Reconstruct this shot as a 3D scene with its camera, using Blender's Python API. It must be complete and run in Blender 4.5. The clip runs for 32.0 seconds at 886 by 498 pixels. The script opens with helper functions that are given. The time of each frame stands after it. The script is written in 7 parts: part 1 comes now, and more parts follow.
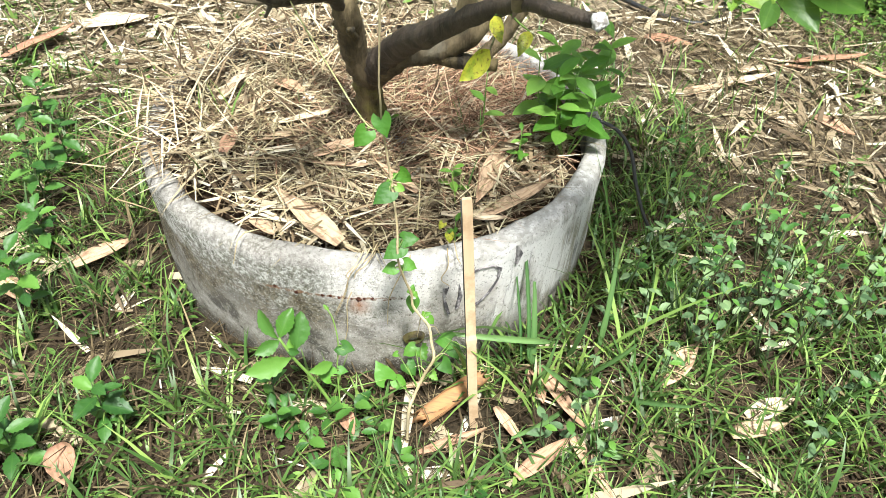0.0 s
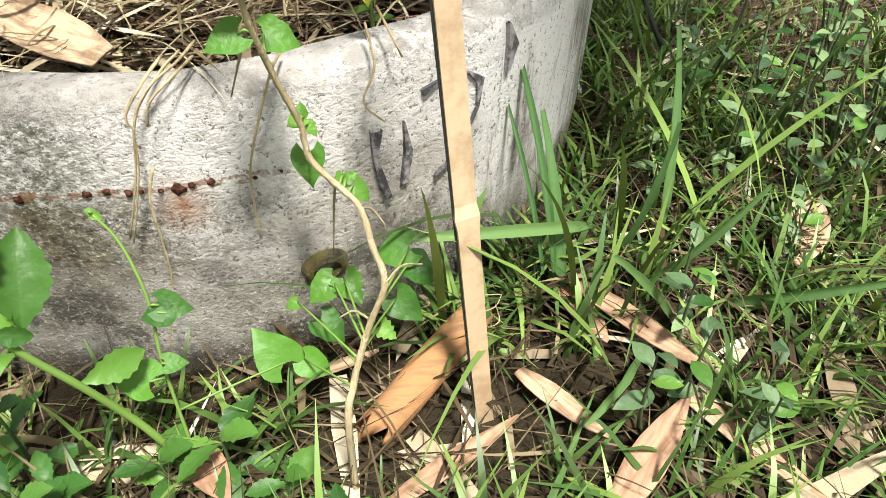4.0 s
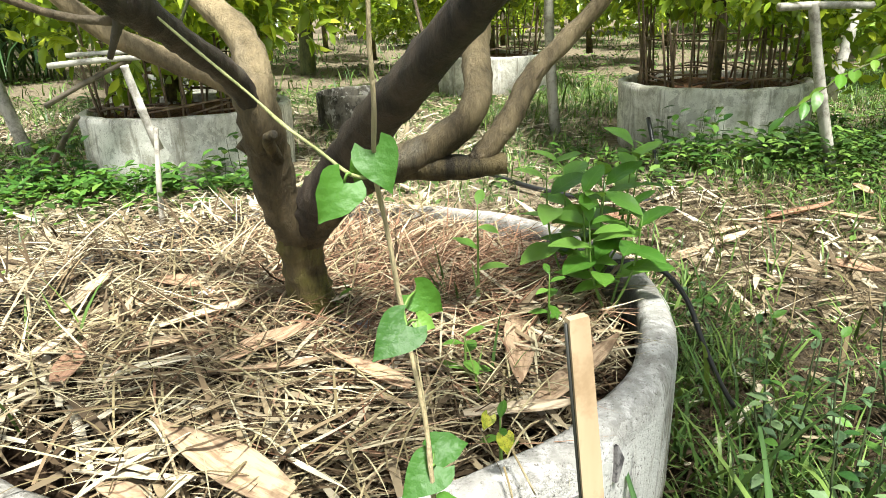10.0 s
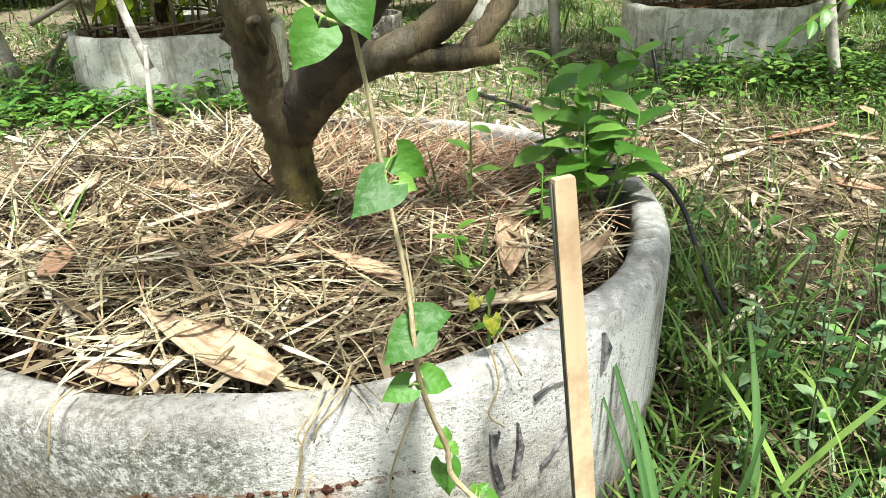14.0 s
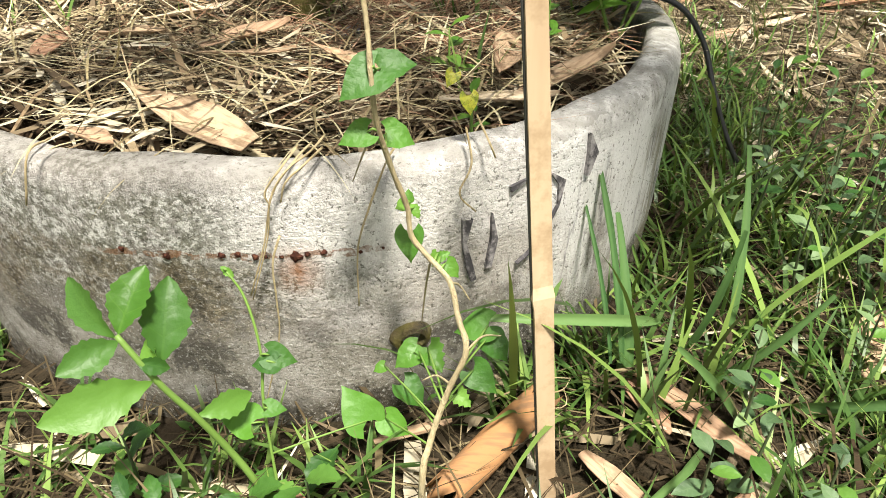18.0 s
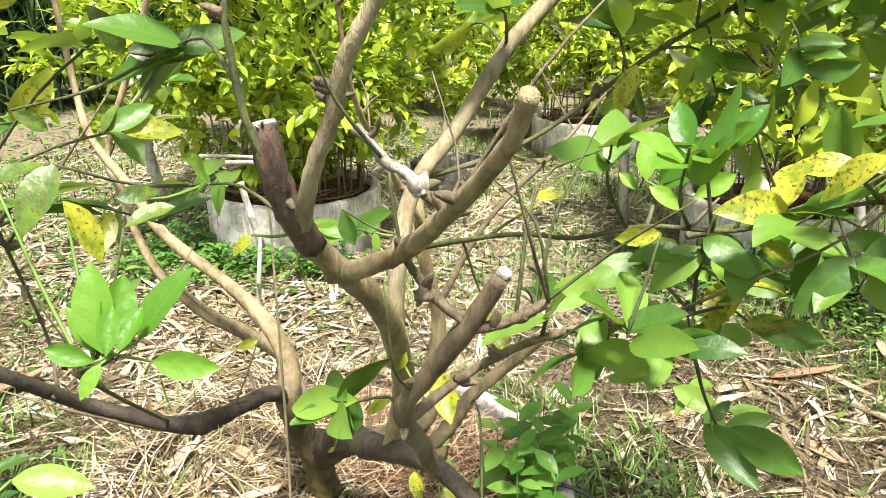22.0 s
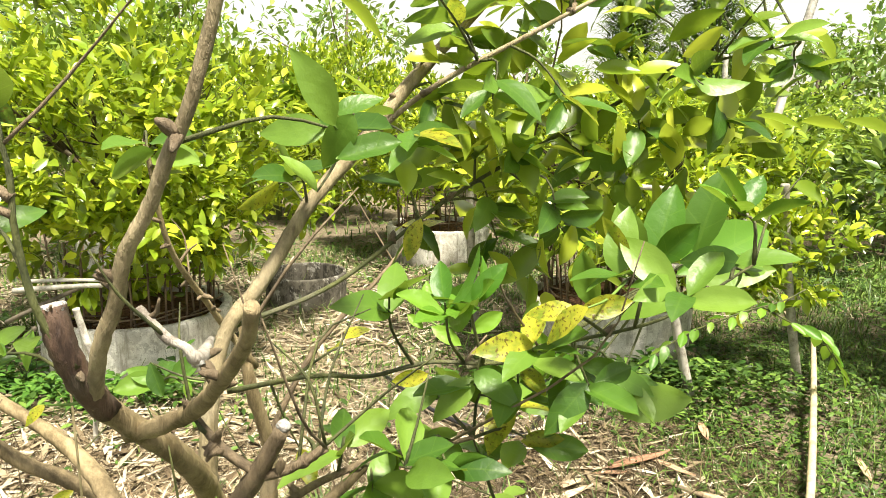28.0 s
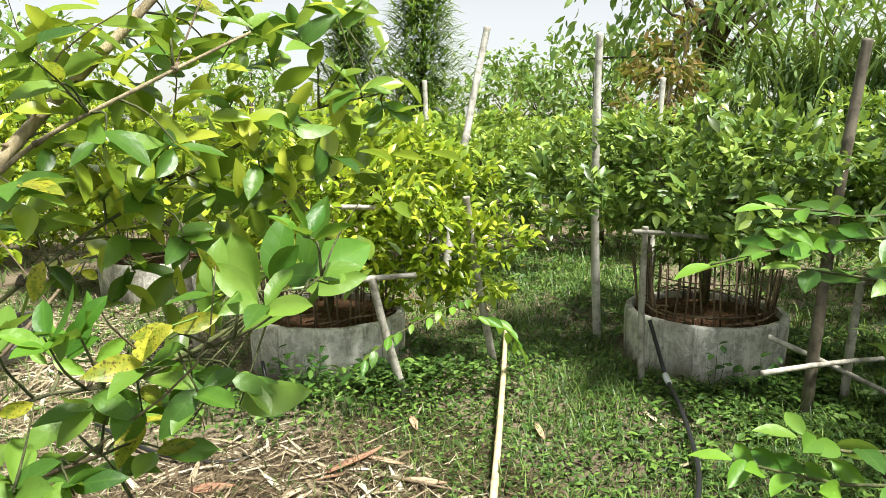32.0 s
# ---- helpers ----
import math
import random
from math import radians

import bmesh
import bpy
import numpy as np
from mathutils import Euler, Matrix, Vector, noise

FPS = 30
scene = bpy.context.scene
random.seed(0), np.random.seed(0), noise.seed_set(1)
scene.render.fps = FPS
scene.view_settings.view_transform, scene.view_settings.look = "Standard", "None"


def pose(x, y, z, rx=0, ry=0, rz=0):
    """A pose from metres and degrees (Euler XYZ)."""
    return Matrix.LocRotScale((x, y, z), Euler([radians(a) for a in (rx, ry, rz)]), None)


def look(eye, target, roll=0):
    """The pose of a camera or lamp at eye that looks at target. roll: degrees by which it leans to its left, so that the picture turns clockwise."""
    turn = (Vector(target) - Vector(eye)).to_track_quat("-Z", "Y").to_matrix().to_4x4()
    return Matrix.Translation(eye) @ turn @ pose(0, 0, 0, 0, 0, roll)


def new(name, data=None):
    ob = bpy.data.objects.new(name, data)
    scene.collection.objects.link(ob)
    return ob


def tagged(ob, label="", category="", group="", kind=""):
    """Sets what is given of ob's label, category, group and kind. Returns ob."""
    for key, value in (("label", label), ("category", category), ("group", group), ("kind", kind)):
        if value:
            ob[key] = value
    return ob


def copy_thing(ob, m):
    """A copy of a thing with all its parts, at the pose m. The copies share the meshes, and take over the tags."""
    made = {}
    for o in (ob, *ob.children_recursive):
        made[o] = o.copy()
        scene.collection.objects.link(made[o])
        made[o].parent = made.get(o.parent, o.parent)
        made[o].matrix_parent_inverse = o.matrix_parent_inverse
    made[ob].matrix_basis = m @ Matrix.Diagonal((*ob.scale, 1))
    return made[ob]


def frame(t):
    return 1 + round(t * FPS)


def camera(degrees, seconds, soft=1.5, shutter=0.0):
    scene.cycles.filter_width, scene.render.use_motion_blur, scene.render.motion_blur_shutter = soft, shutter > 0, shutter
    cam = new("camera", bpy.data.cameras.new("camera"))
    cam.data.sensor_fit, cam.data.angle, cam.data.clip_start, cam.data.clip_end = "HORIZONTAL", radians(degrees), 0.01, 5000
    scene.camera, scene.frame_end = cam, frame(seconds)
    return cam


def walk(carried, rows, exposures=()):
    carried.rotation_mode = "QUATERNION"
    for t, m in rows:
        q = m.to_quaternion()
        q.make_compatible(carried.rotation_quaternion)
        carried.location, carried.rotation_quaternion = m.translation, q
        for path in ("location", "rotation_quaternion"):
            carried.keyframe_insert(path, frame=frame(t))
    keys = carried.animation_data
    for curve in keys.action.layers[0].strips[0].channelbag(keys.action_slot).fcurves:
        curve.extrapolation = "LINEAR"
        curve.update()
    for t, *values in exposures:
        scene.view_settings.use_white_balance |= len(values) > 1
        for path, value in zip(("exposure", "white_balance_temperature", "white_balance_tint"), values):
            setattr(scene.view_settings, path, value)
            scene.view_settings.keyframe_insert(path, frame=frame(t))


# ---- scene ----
cam = camera(65.76, 32.0, 0.7)
PATH = [
    (0, (0.230, -1.318, 1.094), (0.149, 0.167, -0.243), 3.11),
    (0.5, (0.228, -1.313, 1.095), (0.162, 0.148, -0.269), 2.39),
    (1, (0.245, -1.252, 1.058), (0.151, 0.172, -0.343), 3.17),
    (1.5, (0.251, -1.198, 1.021), (0.165, 0.183, -0.422), 2.40),
    (2, (0.240, -1.107, 0.904), (0.203, 0.255, -0.560), -1.39),
    (2.5, (0.210, -1.019, 0.784), (0.276, 0.345, -0.677), -0.41),
    (3, (0.191, -0.957, 0.677), (0.300, 0.431, -0.760), -0.72),
    (3.5, (0.180, -0.938, 0.569), (0.369, 0.524, -0.782), -0.56),
    (5.5, (0.135, -0.911, 0.502), (0.438, 0.542, -0.839), 2.04),
    (6, (0.126, -0.921, 0.535), (0.405, 0.649, -0.673), 0.65),
    (6.5, (0.119, -0.921, 0.561), (0.402, 0.708, -0.563), 0.45),
    (7, (0.117, -0.925, 0.587), (0.388, 0.762, -0.452), 0.32),
    (7.5, (0.113, -0.929, 0.609), (0.353, 0.804, -0.359), -0.13),
    (8, (0.113, -0.927, 0.624), (0.336, 0.843, -0.279), -0.67),
    (8.5, (0.108, -0.936, 0.644), (0.302, 0.868, -0.197), -1.25),
    (9, (0.106, -0.940, 0.669), (0.286, 0.901, -0.092), -2.06),
    (9.5, (0.104, -0.940, 0.684), (0.261, 0.923, -0.027), -2.77),
    (10, (0.099, -0.940, 0.696), (0.272, 0.935, 0.023), -1.94),
    (10.5, (0.099, -0.938, 0.696), (0.281, 0.936, 0.022), -2.03),
    (11, (0.103, -0.939, 0.695), (0.285, 0.933, 0.015), -2.33),
    (11.5, (0.104, -0.939, 0.692), (0.297, 0.928, 0.001), -1.53),
    (12, (0.106, -0.942, 0.689), (0.313, 0.917, -0.019), -1.21),
    (12.5, (0.103, -0.944, 0.686), (0.304, 0.909, -0.039), -1.12),
    (13, (0.103, -0.947, 0.675), (0.282, 0.903, -0.062), -1.18),
    (13.5, (0.104, -0.948, 0.665), (0.284, 0.888, -0.107), -0.79),
    (14, (0.108, -0.948, 0.647), (0.268, 0.858, -0.196), -1.91),
    (14.5, (0.112, -0.952, 0.627), (0.287, 0.814, -0.295), -1.02),
    (15, (0.115, -0.953, 0.604), (0.280, 0.765, -0.407), -1.01),
    (15.5, (0.115, -0.952, 0.586), (0.301, 0.726, -0.486), -0.58),
    (17.5, (0.125, -0.975, 0.523), (0.323, 0.595, -0.700), -0.08),
    (18, (0.154, -0.990, 0.558), (0.206, 0.667, -0.561), 0.17),
    (18.5, (0.181, -1.004, 0.695), (0.156, 0.504, -0.618), -0.41),
    (19, (0.209, -1.052, 0.892), (0.131, 0.397, -0.484), -2.07),
    (19.5, (0.243, -1.102, 1.022), (0.120, 0.373, -0.324), -1.60),
    (20, (0.269, -1.144, 1.097), (0.110, 0.431, -0.126), -0.60),
    (20.5, (0.278, -1.156, 1.131), (0.098, 0.491, 0.012), 0.02),
    (21, (0.287, -1.148, 1.175), (0.104, 0.593, 0.207), 0.66),
    (21.5, (0.296, -1.152, 1.229), (0.113, 0.667, 0.418), 0.91),
    (22, (0.306, -1.156, 1.254), (0.172, 0.716, 0.563), 0.68),
    (22.5, (0.314, -1.163, 1.271), (0.220, 0.737, 0.652), 0.69),
    (23, (0.314, -1.168, 1.275), (0.213, 0.737, 0.673), 0.33),
    (23.5, (0.316, -1.179, 1.282), (0.192, 0.737, 0.723), -0.12),
    (24, (0.315, -1.189, 1.286), (0.185, 0.735, 0.755), -0.19),
    (24.5, (0.313, -1.192, 1.289), (0.180, 0.735, 0.770), -0.44),
    (26.5, (0.341, -1.208, 1.308), (0.281, 0.737, 0.843), 0.11),
    (27, (0.353, -1.204, 1.310), (0.413, 0.741, 0.850), 2.52),
    (27.5, (0.369, -1.209, 1.317), (0.519, 0.735, 0.875), 2.57),
    (28, (0.379, -1.227, 1.324), (0.624, 0.716, 0.920), 1.02),
    (28.5, (0.380, -1.270, 1.337), (0.728, 0.660, 0.945), 0.68),
    (29, (0.387, -1.345, 1.348), (0.882, 0.552, 0.949), -0.49),
    (29.5, (0.419, -1.401, 1.357), (1.073, 0.447, 0.959), -0.32),
    (30, (0.472, -1.410, 1.356), (1.206, 0.415, 0.995), 0.73),
    (30.5, (0.485, -1.416, 1.356), (1.282, 0.383, 0.998), -0.18),
    (31, (0.495, -1.416, 1.351), (1.370, 0.346, 0.992), -0.26),
    (31.5, (0.497, -1.417, 1.352), (1.407, 0.330, 1.006), -0.27),
    (32, (0.496, -1.420, 1.357), (1.437, 0.311, 1.014), -0.23),
]
walk(cam, [(t, look(eye, target, roll)) for t, eye, target, roll in PATH], [(0, 0.54, 6300, 8), (3, 0.3, 6450, 10), (6, 0.26, 6900, 11), (9, 0.5, 6600, 7), (13, 0.56, 6350, 5), (15, 0.36, 6350, 6), (18, 0.29, 6900, 10), (19, 0.29, 7050, 11), (21, 0.66, 6450, 4), (22, 0.65, 6750, 10), (24, 0.56, 7300, 11), (27, 0.52, 7500, 9), (29, 0.48, 7200, 9), (31, 0.34, 6700, 8), (32, 0.32, 6650, 8)])

# ---- light ----
SUN_TO = Vector((0.12, -0.36, 0.92)).normalized()
world = bpy.data.worlds.new("world")
scene.world = world
world.use_nodes = True
wn = world.node_tree
wn.nodes.clear()
sky = wn.nodes.new("ShaderNodeTexSky")
sky.sky_type = "NISHITA"
sky.sun_disc = False
sky.sun_elevation = math.asin(SUN_TO.z)
sky.sun_rotation = math.atan2(SUN_TO.x, SUN_TO.y)
sky.air_density, sky.dust_density = 1.0, 1.2
bg = wn.nodes.new("ShaderNodeBackground")
bg.inputs["Strength"].default_value = 0.06
wout = wn.nodes.new("ShaderNodeOutputWorld")
haze = wn.nodes.new("ShaderNodeHueSaturation")
haze.inputs["Saturation"].default_value = 0.25
haze.inputs["Value"].default_value = 2.5
wn.links.new(sky.outputs["Color"], haze.inputs["Color"])
wn.links.new(haze.outputs["Color"], bg.inputs["Color"])
wn.links.new(bg.outputs["Background"], wout.inputs["Surface"])
sun = new("sun", bpy.data.lights.new("sun", "SUN"))
sun.data.energy, sun.data.angle, sun.data.color = 8.8, radians(9.0), (1.0, 0.98, 0.92)
sun.matrix_world = look(SUN_TO * 30, (0, 0, 0))


rng = np.random.default_rng(7)


# ---- materials ----
class Mat:
    """A small wrapper to write node materials tersely."""

    def __init__(self, name):
        self.m = bpy.data.materials.new(name)
        self.m.use_nodes = True
        self.t = self.m.node_tree
        self.p = self.t.nodes["Principled BSDF"]
        self.o = self.t.nodes["Material Output"]
        self.co = self.t.nodes.new("ShaderNodeTexCoord").outputs["Object"]

    def node(self, kind, **links):
        n = self.t.nodes.new(kind)
        for key, value in links.items():
            sock = n.inputs[key.replace("_", " ")]
            if isinstance(value, bpy.types.NodeSocket):
                self.t.links.new(value, sock)
            else:
                sock.default_value = value
        return n

    def noise(self, scale, detail=4.0, rough=0.6, stretch=None, dist=0.0):
        co = self.co
        if stretch:
            mp = self.node("ShaderNodeMapping", Vector=co)
            mp.inputs["Scale"].default_value = stretch
            co = mp.outputs["Vector"]
        n = self.node("ShaderNodeTexNoise", Vector=co, Scale=scale, Detail=detail, Roughness=rough, Distortion=dist)
        return n.outputs["Fac"]

    def ramp(self, fac, stops, interp="LINEAR"):
        r = self.node("ShaderNodeValToRGB", Fac=fac)
        e = r.color_ramp.elements
        r.color_ramp.interpolation = interp
        while len(e) < len(stops):
            e.new(0.5)
        for k, (pos, c) in enumerate(stops):
            e[k].position = pos
            e[k].color = (*c, 1) if len(c) == 3 else c
        return r.outputs["Color"]

    def mix(self, fac, a, b, mode="MIX"):
        n = self.t.nodes.new("ShaderNodeMix")
        n.data_type, n.blend_type = "RGBA", mode
        for sock, value in ((n.inputs[0], fac), (n.inputs[6], a), (n.inputs[7], b)):
            if isinstance(value, bpy.types.NodeSocket):
                self.t.links.new(value, sock)
            else:
                sock.default_value = value if sock.type == "VALUE" else (*value, 1)
        return n.outputs[2]

    def math(self, op, a, b=0.0, c=0.0):
        n = self.t.nodes.new("ShaderNodeMath")
        n.operation = op
        for sock, value in zip(n.inputs, (a, b, c)):
            if isinstance(value, bpy.types.NodeSocket):
                self.t.links.new(value, sock)
            else:
                sock.default_value = value
        return n.outputs[0]

    def island(self):
        return self.t.nodes.new("ShaderNodeNewGeometry").outputs["Random Per Island"]

    def chance(self):
        return self.t.nodes.new("ShaderNodeObjectInfo").outputs["Random"]

    def base(self, colour, rough=0.8, spec=0.3):
        if isinstance(colour, bpy.types.NodeSocket):
            self.t.links.new(colour, self.p.inputs["Base Color"])
        else:
            self.p.inputs["Base Color"].default_value = (*colour, 1)
        if isinstance(rough, bpy.types.NodeSocket):
            self.t.links.new(rough, self.p.inputs["Roughness"])
        else:
            self.p.inputs["Roughness"].default_value = rough
        self.p.inputs["Specular IOR Level"].default_value = spec
        return self

    def bump(self, height, strength=0.5, distance=0.01):
        b = self.node("ShaderNodeBump", Height=height, Strength=strength, Distance=distance)
        self.t.links.new(b.outputs["Normal"], self.p.inputs["Normal"])
        return self

    def thin(self, colour, share=0.4):
        """Light that comes through a leaf."""
        tr = self.node("ShaderNodeBsdfTranslucent", Color=colour if isinstance(colour, bpy.types.NodeSocket) else (*colour, 1))
        mx = self.node("ShaderNodeMixShader", Fac=share)
        self.t.links.new(self.p.outputs["BSDF"], mx.inputs[1])
        self.t.links.new(tr.outputs["BSDF"], mx.inputs[2])
        self.t.links.new(mx.outputs["Shader"], self.o.inputs["Surface"])
        return self


def leaf_mat(name, dark, mid, light, share=0.4, rough=0.38, islands=True, spots=0.0, gloss=0.42):
    m = Mat(name)
    r = m.island() if islands else m.chance()
    c = m.ramp(r, [(0.0, dark), (0.45, mid), (1.0, light)])
    n = m.noise(30 if islands else 5, 4)
    c = m.mix(m.math("MULTIPLY", n, 0.3 if islands else 0.12), c, light)
    if spots:
        c = m.mix(m.ramp(m.noise(2.5, 4, 0.6), [(0.45, (0, 0, 0)), (0.6, (0.8, 0.8, 0.8))]), c, (0.12, 0.2, 0.02))
        c = m.mix(m.ramp(m.noise(13, 3, 0.6), [(0.56, (0, 0, 0)), (0.62, (0.9, 0.9, 0.9))]), c, (0.1, 0.05, 0.012))
    if not islands:
        sep = m.node("ShaderNodeSeparateXYZ", Vector=m.co)
        ax = m.math("ABSOLUTE", sep.outputs[0])
        rib = m.math("LESS_THAN", ax, 0.014)
        side = m.math("PINGPONG", m.math("MULTIPLY", m.math("SUBTRACT", sep.outputs[1], m.math("MULTIPLY", ax, 0.8)), 3.4), 0.5)
        vein = m.math("MAXIMUM", rib, m.math("LESS_THAN", side, 0.028))
        c = m.mix(m.math("MULTIPLY", vein, 0.14), c, light)
        m.bump(m.math("ADD", m.math("MULTIPLY", side, 0.12), m.math("MULTIPLY", n, 0.3)), 0.2, 0.02)
    m.base(c, rough, gloss)
    t = m.mix(0.35, c, (0.45, 0.6, 0.06))
    return m.thin(t, share).m


LIME = leaf_mat("lime leaf", (0.02, 0.075, 0.012), (0.075, 0.18, 0.022), (0.2, 0.33, 0.05), 0.34, 0.4, islands=False, gloss=0.45)
# the row crowns' low ends are near black: inner shade put into colour
LIME_ROWS = leaf_mat("lime foliage", (0.014, 0.05, 0.006), (0.17, 0.3, 0.02), (0.55, 0.61, 0.05), 0.36, 0.28, gloss=0.6)
LIME_MID = leaf_mat("green lime foliage", (0.01, 0.035, 0.006), (0.1, 0.22, 0.026), (0.46, 0.58, 0.09), 0.3, 0.28, gloss=0.6)
LIME_DARK = leaf_mat("deep green foliage", (0.006, 0.02, 0.005), (0.05, 0.135, 0.026), (0.36, 0.49, 0.11), 0.26, 0.34, gloss=0.45)
LIME_YELLOW = leaf_mat("yellowed leaf", (0.26, 0.27, 0.025), (0.38, 0.38, 0.035), (0.48, 0.46, 0.05), 0.4, islands=False, spots=0.36)
LIME_DULL = leaf_mat("dull spotted lime leaf", (0.016, 0.05, 0.01), (0.045, 0.1, 0.017), (0.11, 0.17, 0.03), 0.25, 0.42, islands=False, spots=0.2, gloss=0.4)
LIME_NEW = leaf_mat("young lime leaf", (0.035, 0.13, 0.012), (0.085, 0.22, 0.02), (0.19, 0.36, 0.04), 0.34, 0.42, islands=False, gloss=0.45)
VINE = leaf_mat("vine leaf", (0.018, 0.08, 0.008), (0.035, 0.125, 0.012), (0.085, 0.23, 0.024), 0.25, 0.5, islands=False)
WEED = leaf_mat("weed leaf", (0.014, 0.055, 0.012), (0.036, 0.108, 0.019), (0.1, 0.215, 0.035), 0.18, 0.45, islands=False, gloss=0.3)
WEED_BRIGHT = leaf_mat("seedling leaf", (0.04, 0.13, 0.016), (0.09, 0.23, 0.03), (0.2, 0.38, 0.07), 0.34, 0.36, islands=False, gloss=0.3)
# near-black low ends of WEEDS and GRASS stand for shade between blades
WEEDS = leaf_mat("low weeds", (0.004, 0.015, 0.004), (0.026, 0.074, 0.014), (0.14, 0.235, 0.045), 0.1, 0.45, gloss=0.2)
GRASS = leaf_mat("grass", (0.004, 0.017, 0.006), (0.031, 0.088, 0.02), (0.19, 0.28, 0.066), 0.12, 0.4, gloss=0.25)
GRASS_PALE = leaf_mat("long grass blade", (0.03, 0.09, 0.03), (0.06, 0.14, 0.045), (0.15, 0.25, 0.08), 0.2, 0.4, islands=False, gloss=0.35)
WEED_GREY = leaf_mat("grey-green weed leaf", (0.025, 0.055, 0.024), (0.072, 0.13, 0.058), (0.17, 0.25, 0.11), 0.12, 0.5, islands=False, gloss=0.25)
FAR_LEAF = leaf_mat("far foliage", (0.04, 0.11, 0.02), (0.1, 0.22, 0.04), (0.26, 0.36, 0.08), 0.3, 0.5)
BAMBOO_LEAF = leaf_mat("dark bamboo leaf", (0.012, 0.04, 0.012), (0.035, 0.09, 0.03), (0.1, 0.19, 0.06), 0.15, 0.4)
RED_LEAF = leaf_mat("reddish young foliage", (0.07, 0.12, 0.025), (0.2, 0.13, 0.04), (0.3, 0.2, 0.06), 0.35, 0.5)


def straw_mat(name, stops, islands=True):
    m = Mat(name)
    r = m.island() if islands else m.chance()
    c = m.ramp(r, stops)
    f = m.noise(220 if islands else 60, 3, 0.6, (1, 6, 6) if islands else (0.35, 3.0, 1.0))
    if islands:
        c = m.mix(m.math("MULTIPLY", f, 0.5), c, (0.14, 0.1, 0.06))
    else:
        c = m.mix(m.ramp(f, [(0.45, (0, 0, 0)), (0.62, (0.7, 0.7, 0.7))]), c, (0.2, 0.12, 0.07))
        c = m.mix(m.ramp(m.noise(28, 4, 0.7), [(0.52, (0, 0, 0)), (0.66, (0.6, 0.6, 0.6))]), c, (0.14, 0.095, 0.06))
    m.base(c, 0.8, 0.06)
    return m.thin(c, 0.03).m


# the lowest third is near black: shade of the gaps put into colour
STRAW = straw_mat("straw mulch", [(0.0, (0.012, 0.008, 0.006)), (0.3, (0.066, 0.045, 0.027)), (0.52, (0.25, 0.18, 0.108)), (0.78, (0.48, 0.39, 0.245)), (1.0, (0.72, 0.66, 0.47))])
STRAW_PALE = straw_mat("pale olive straw", [(0.0, (0.05, 0.04, 0.022)), (0.35, (0.22, 0.18, 0.095)), (0.7, (0.46, 0.4, 0.23)), (1.0, (0.62, 0.57, 0.38))])
STRAW_RED = straw_mat("reddish needles", [(0.0, (0.03, 0.014, 0.009)), (0.35, (0.16, 0.075, 0.045)), (0.7, (0.4, 0.22, 0.14)), (1.0, (0.66, 0.46, 0.32))])
# far darker than straw: the shade between grass blades is put into it
STRAW_SHADED = straw_mat("straw with gap shade", [(0.0, (0.004, 0.003, 0.002)), (0.5, (0.02, 0.016, 0.009)), (0.8, (0.085, 0.066, 0.034)), (1.0, (0.25, 0.205, 0.115))])
LITTER = straw_mat("dry leaf litter", [(0.0, (0.07, 0.05, 0.034)), (0.3, (0.21, 0.165, 0.105)), (0.65, (0.44, 0.37, 0.25)), (1.0, (0.76, 0.7, 0.55))])
SHEATH = straw_mat("bamboo sheath", [(0.0, (0.36, 0.19, 0.125)), (0.4, (0.48, 0.32, 0.21)), (0.75, (0.54, 0.41, 0.27)), (1.0, (0.66, 0.57, 0.42))], False)

m = Mat("soil")
big, fine = m.noise(0.9, 5, 0.65), m.noise(38, 6, 0.7)
# front soil near black: the shade under the grass is in its colour
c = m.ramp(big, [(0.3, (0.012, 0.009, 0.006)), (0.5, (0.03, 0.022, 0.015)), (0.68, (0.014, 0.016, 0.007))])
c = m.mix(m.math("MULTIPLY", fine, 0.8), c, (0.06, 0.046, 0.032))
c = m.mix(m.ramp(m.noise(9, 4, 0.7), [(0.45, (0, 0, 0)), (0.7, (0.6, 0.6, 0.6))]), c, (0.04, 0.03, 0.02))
# that near-black gives way to paler soil as y grows
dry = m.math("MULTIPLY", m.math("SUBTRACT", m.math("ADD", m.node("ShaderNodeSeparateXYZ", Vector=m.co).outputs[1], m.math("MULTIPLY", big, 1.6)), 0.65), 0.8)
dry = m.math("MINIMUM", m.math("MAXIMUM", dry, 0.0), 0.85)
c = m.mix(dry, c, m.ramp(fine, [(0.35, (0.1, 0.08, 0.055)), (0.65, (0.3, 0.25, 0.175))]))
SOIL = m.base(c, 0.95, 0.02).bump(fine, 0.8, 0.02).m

m = Mat("mulch bed")
fine = m.noise(60, 6, 0.7)
SOIL_DARK = m.base(m.ramp(fine, [(0.3, (0.018, 0.012, 0.008)), (0.7, (0.08, 0.05, 0.03))]), 0.95, 0.1).bump(fine, 1.0, 0.02).m


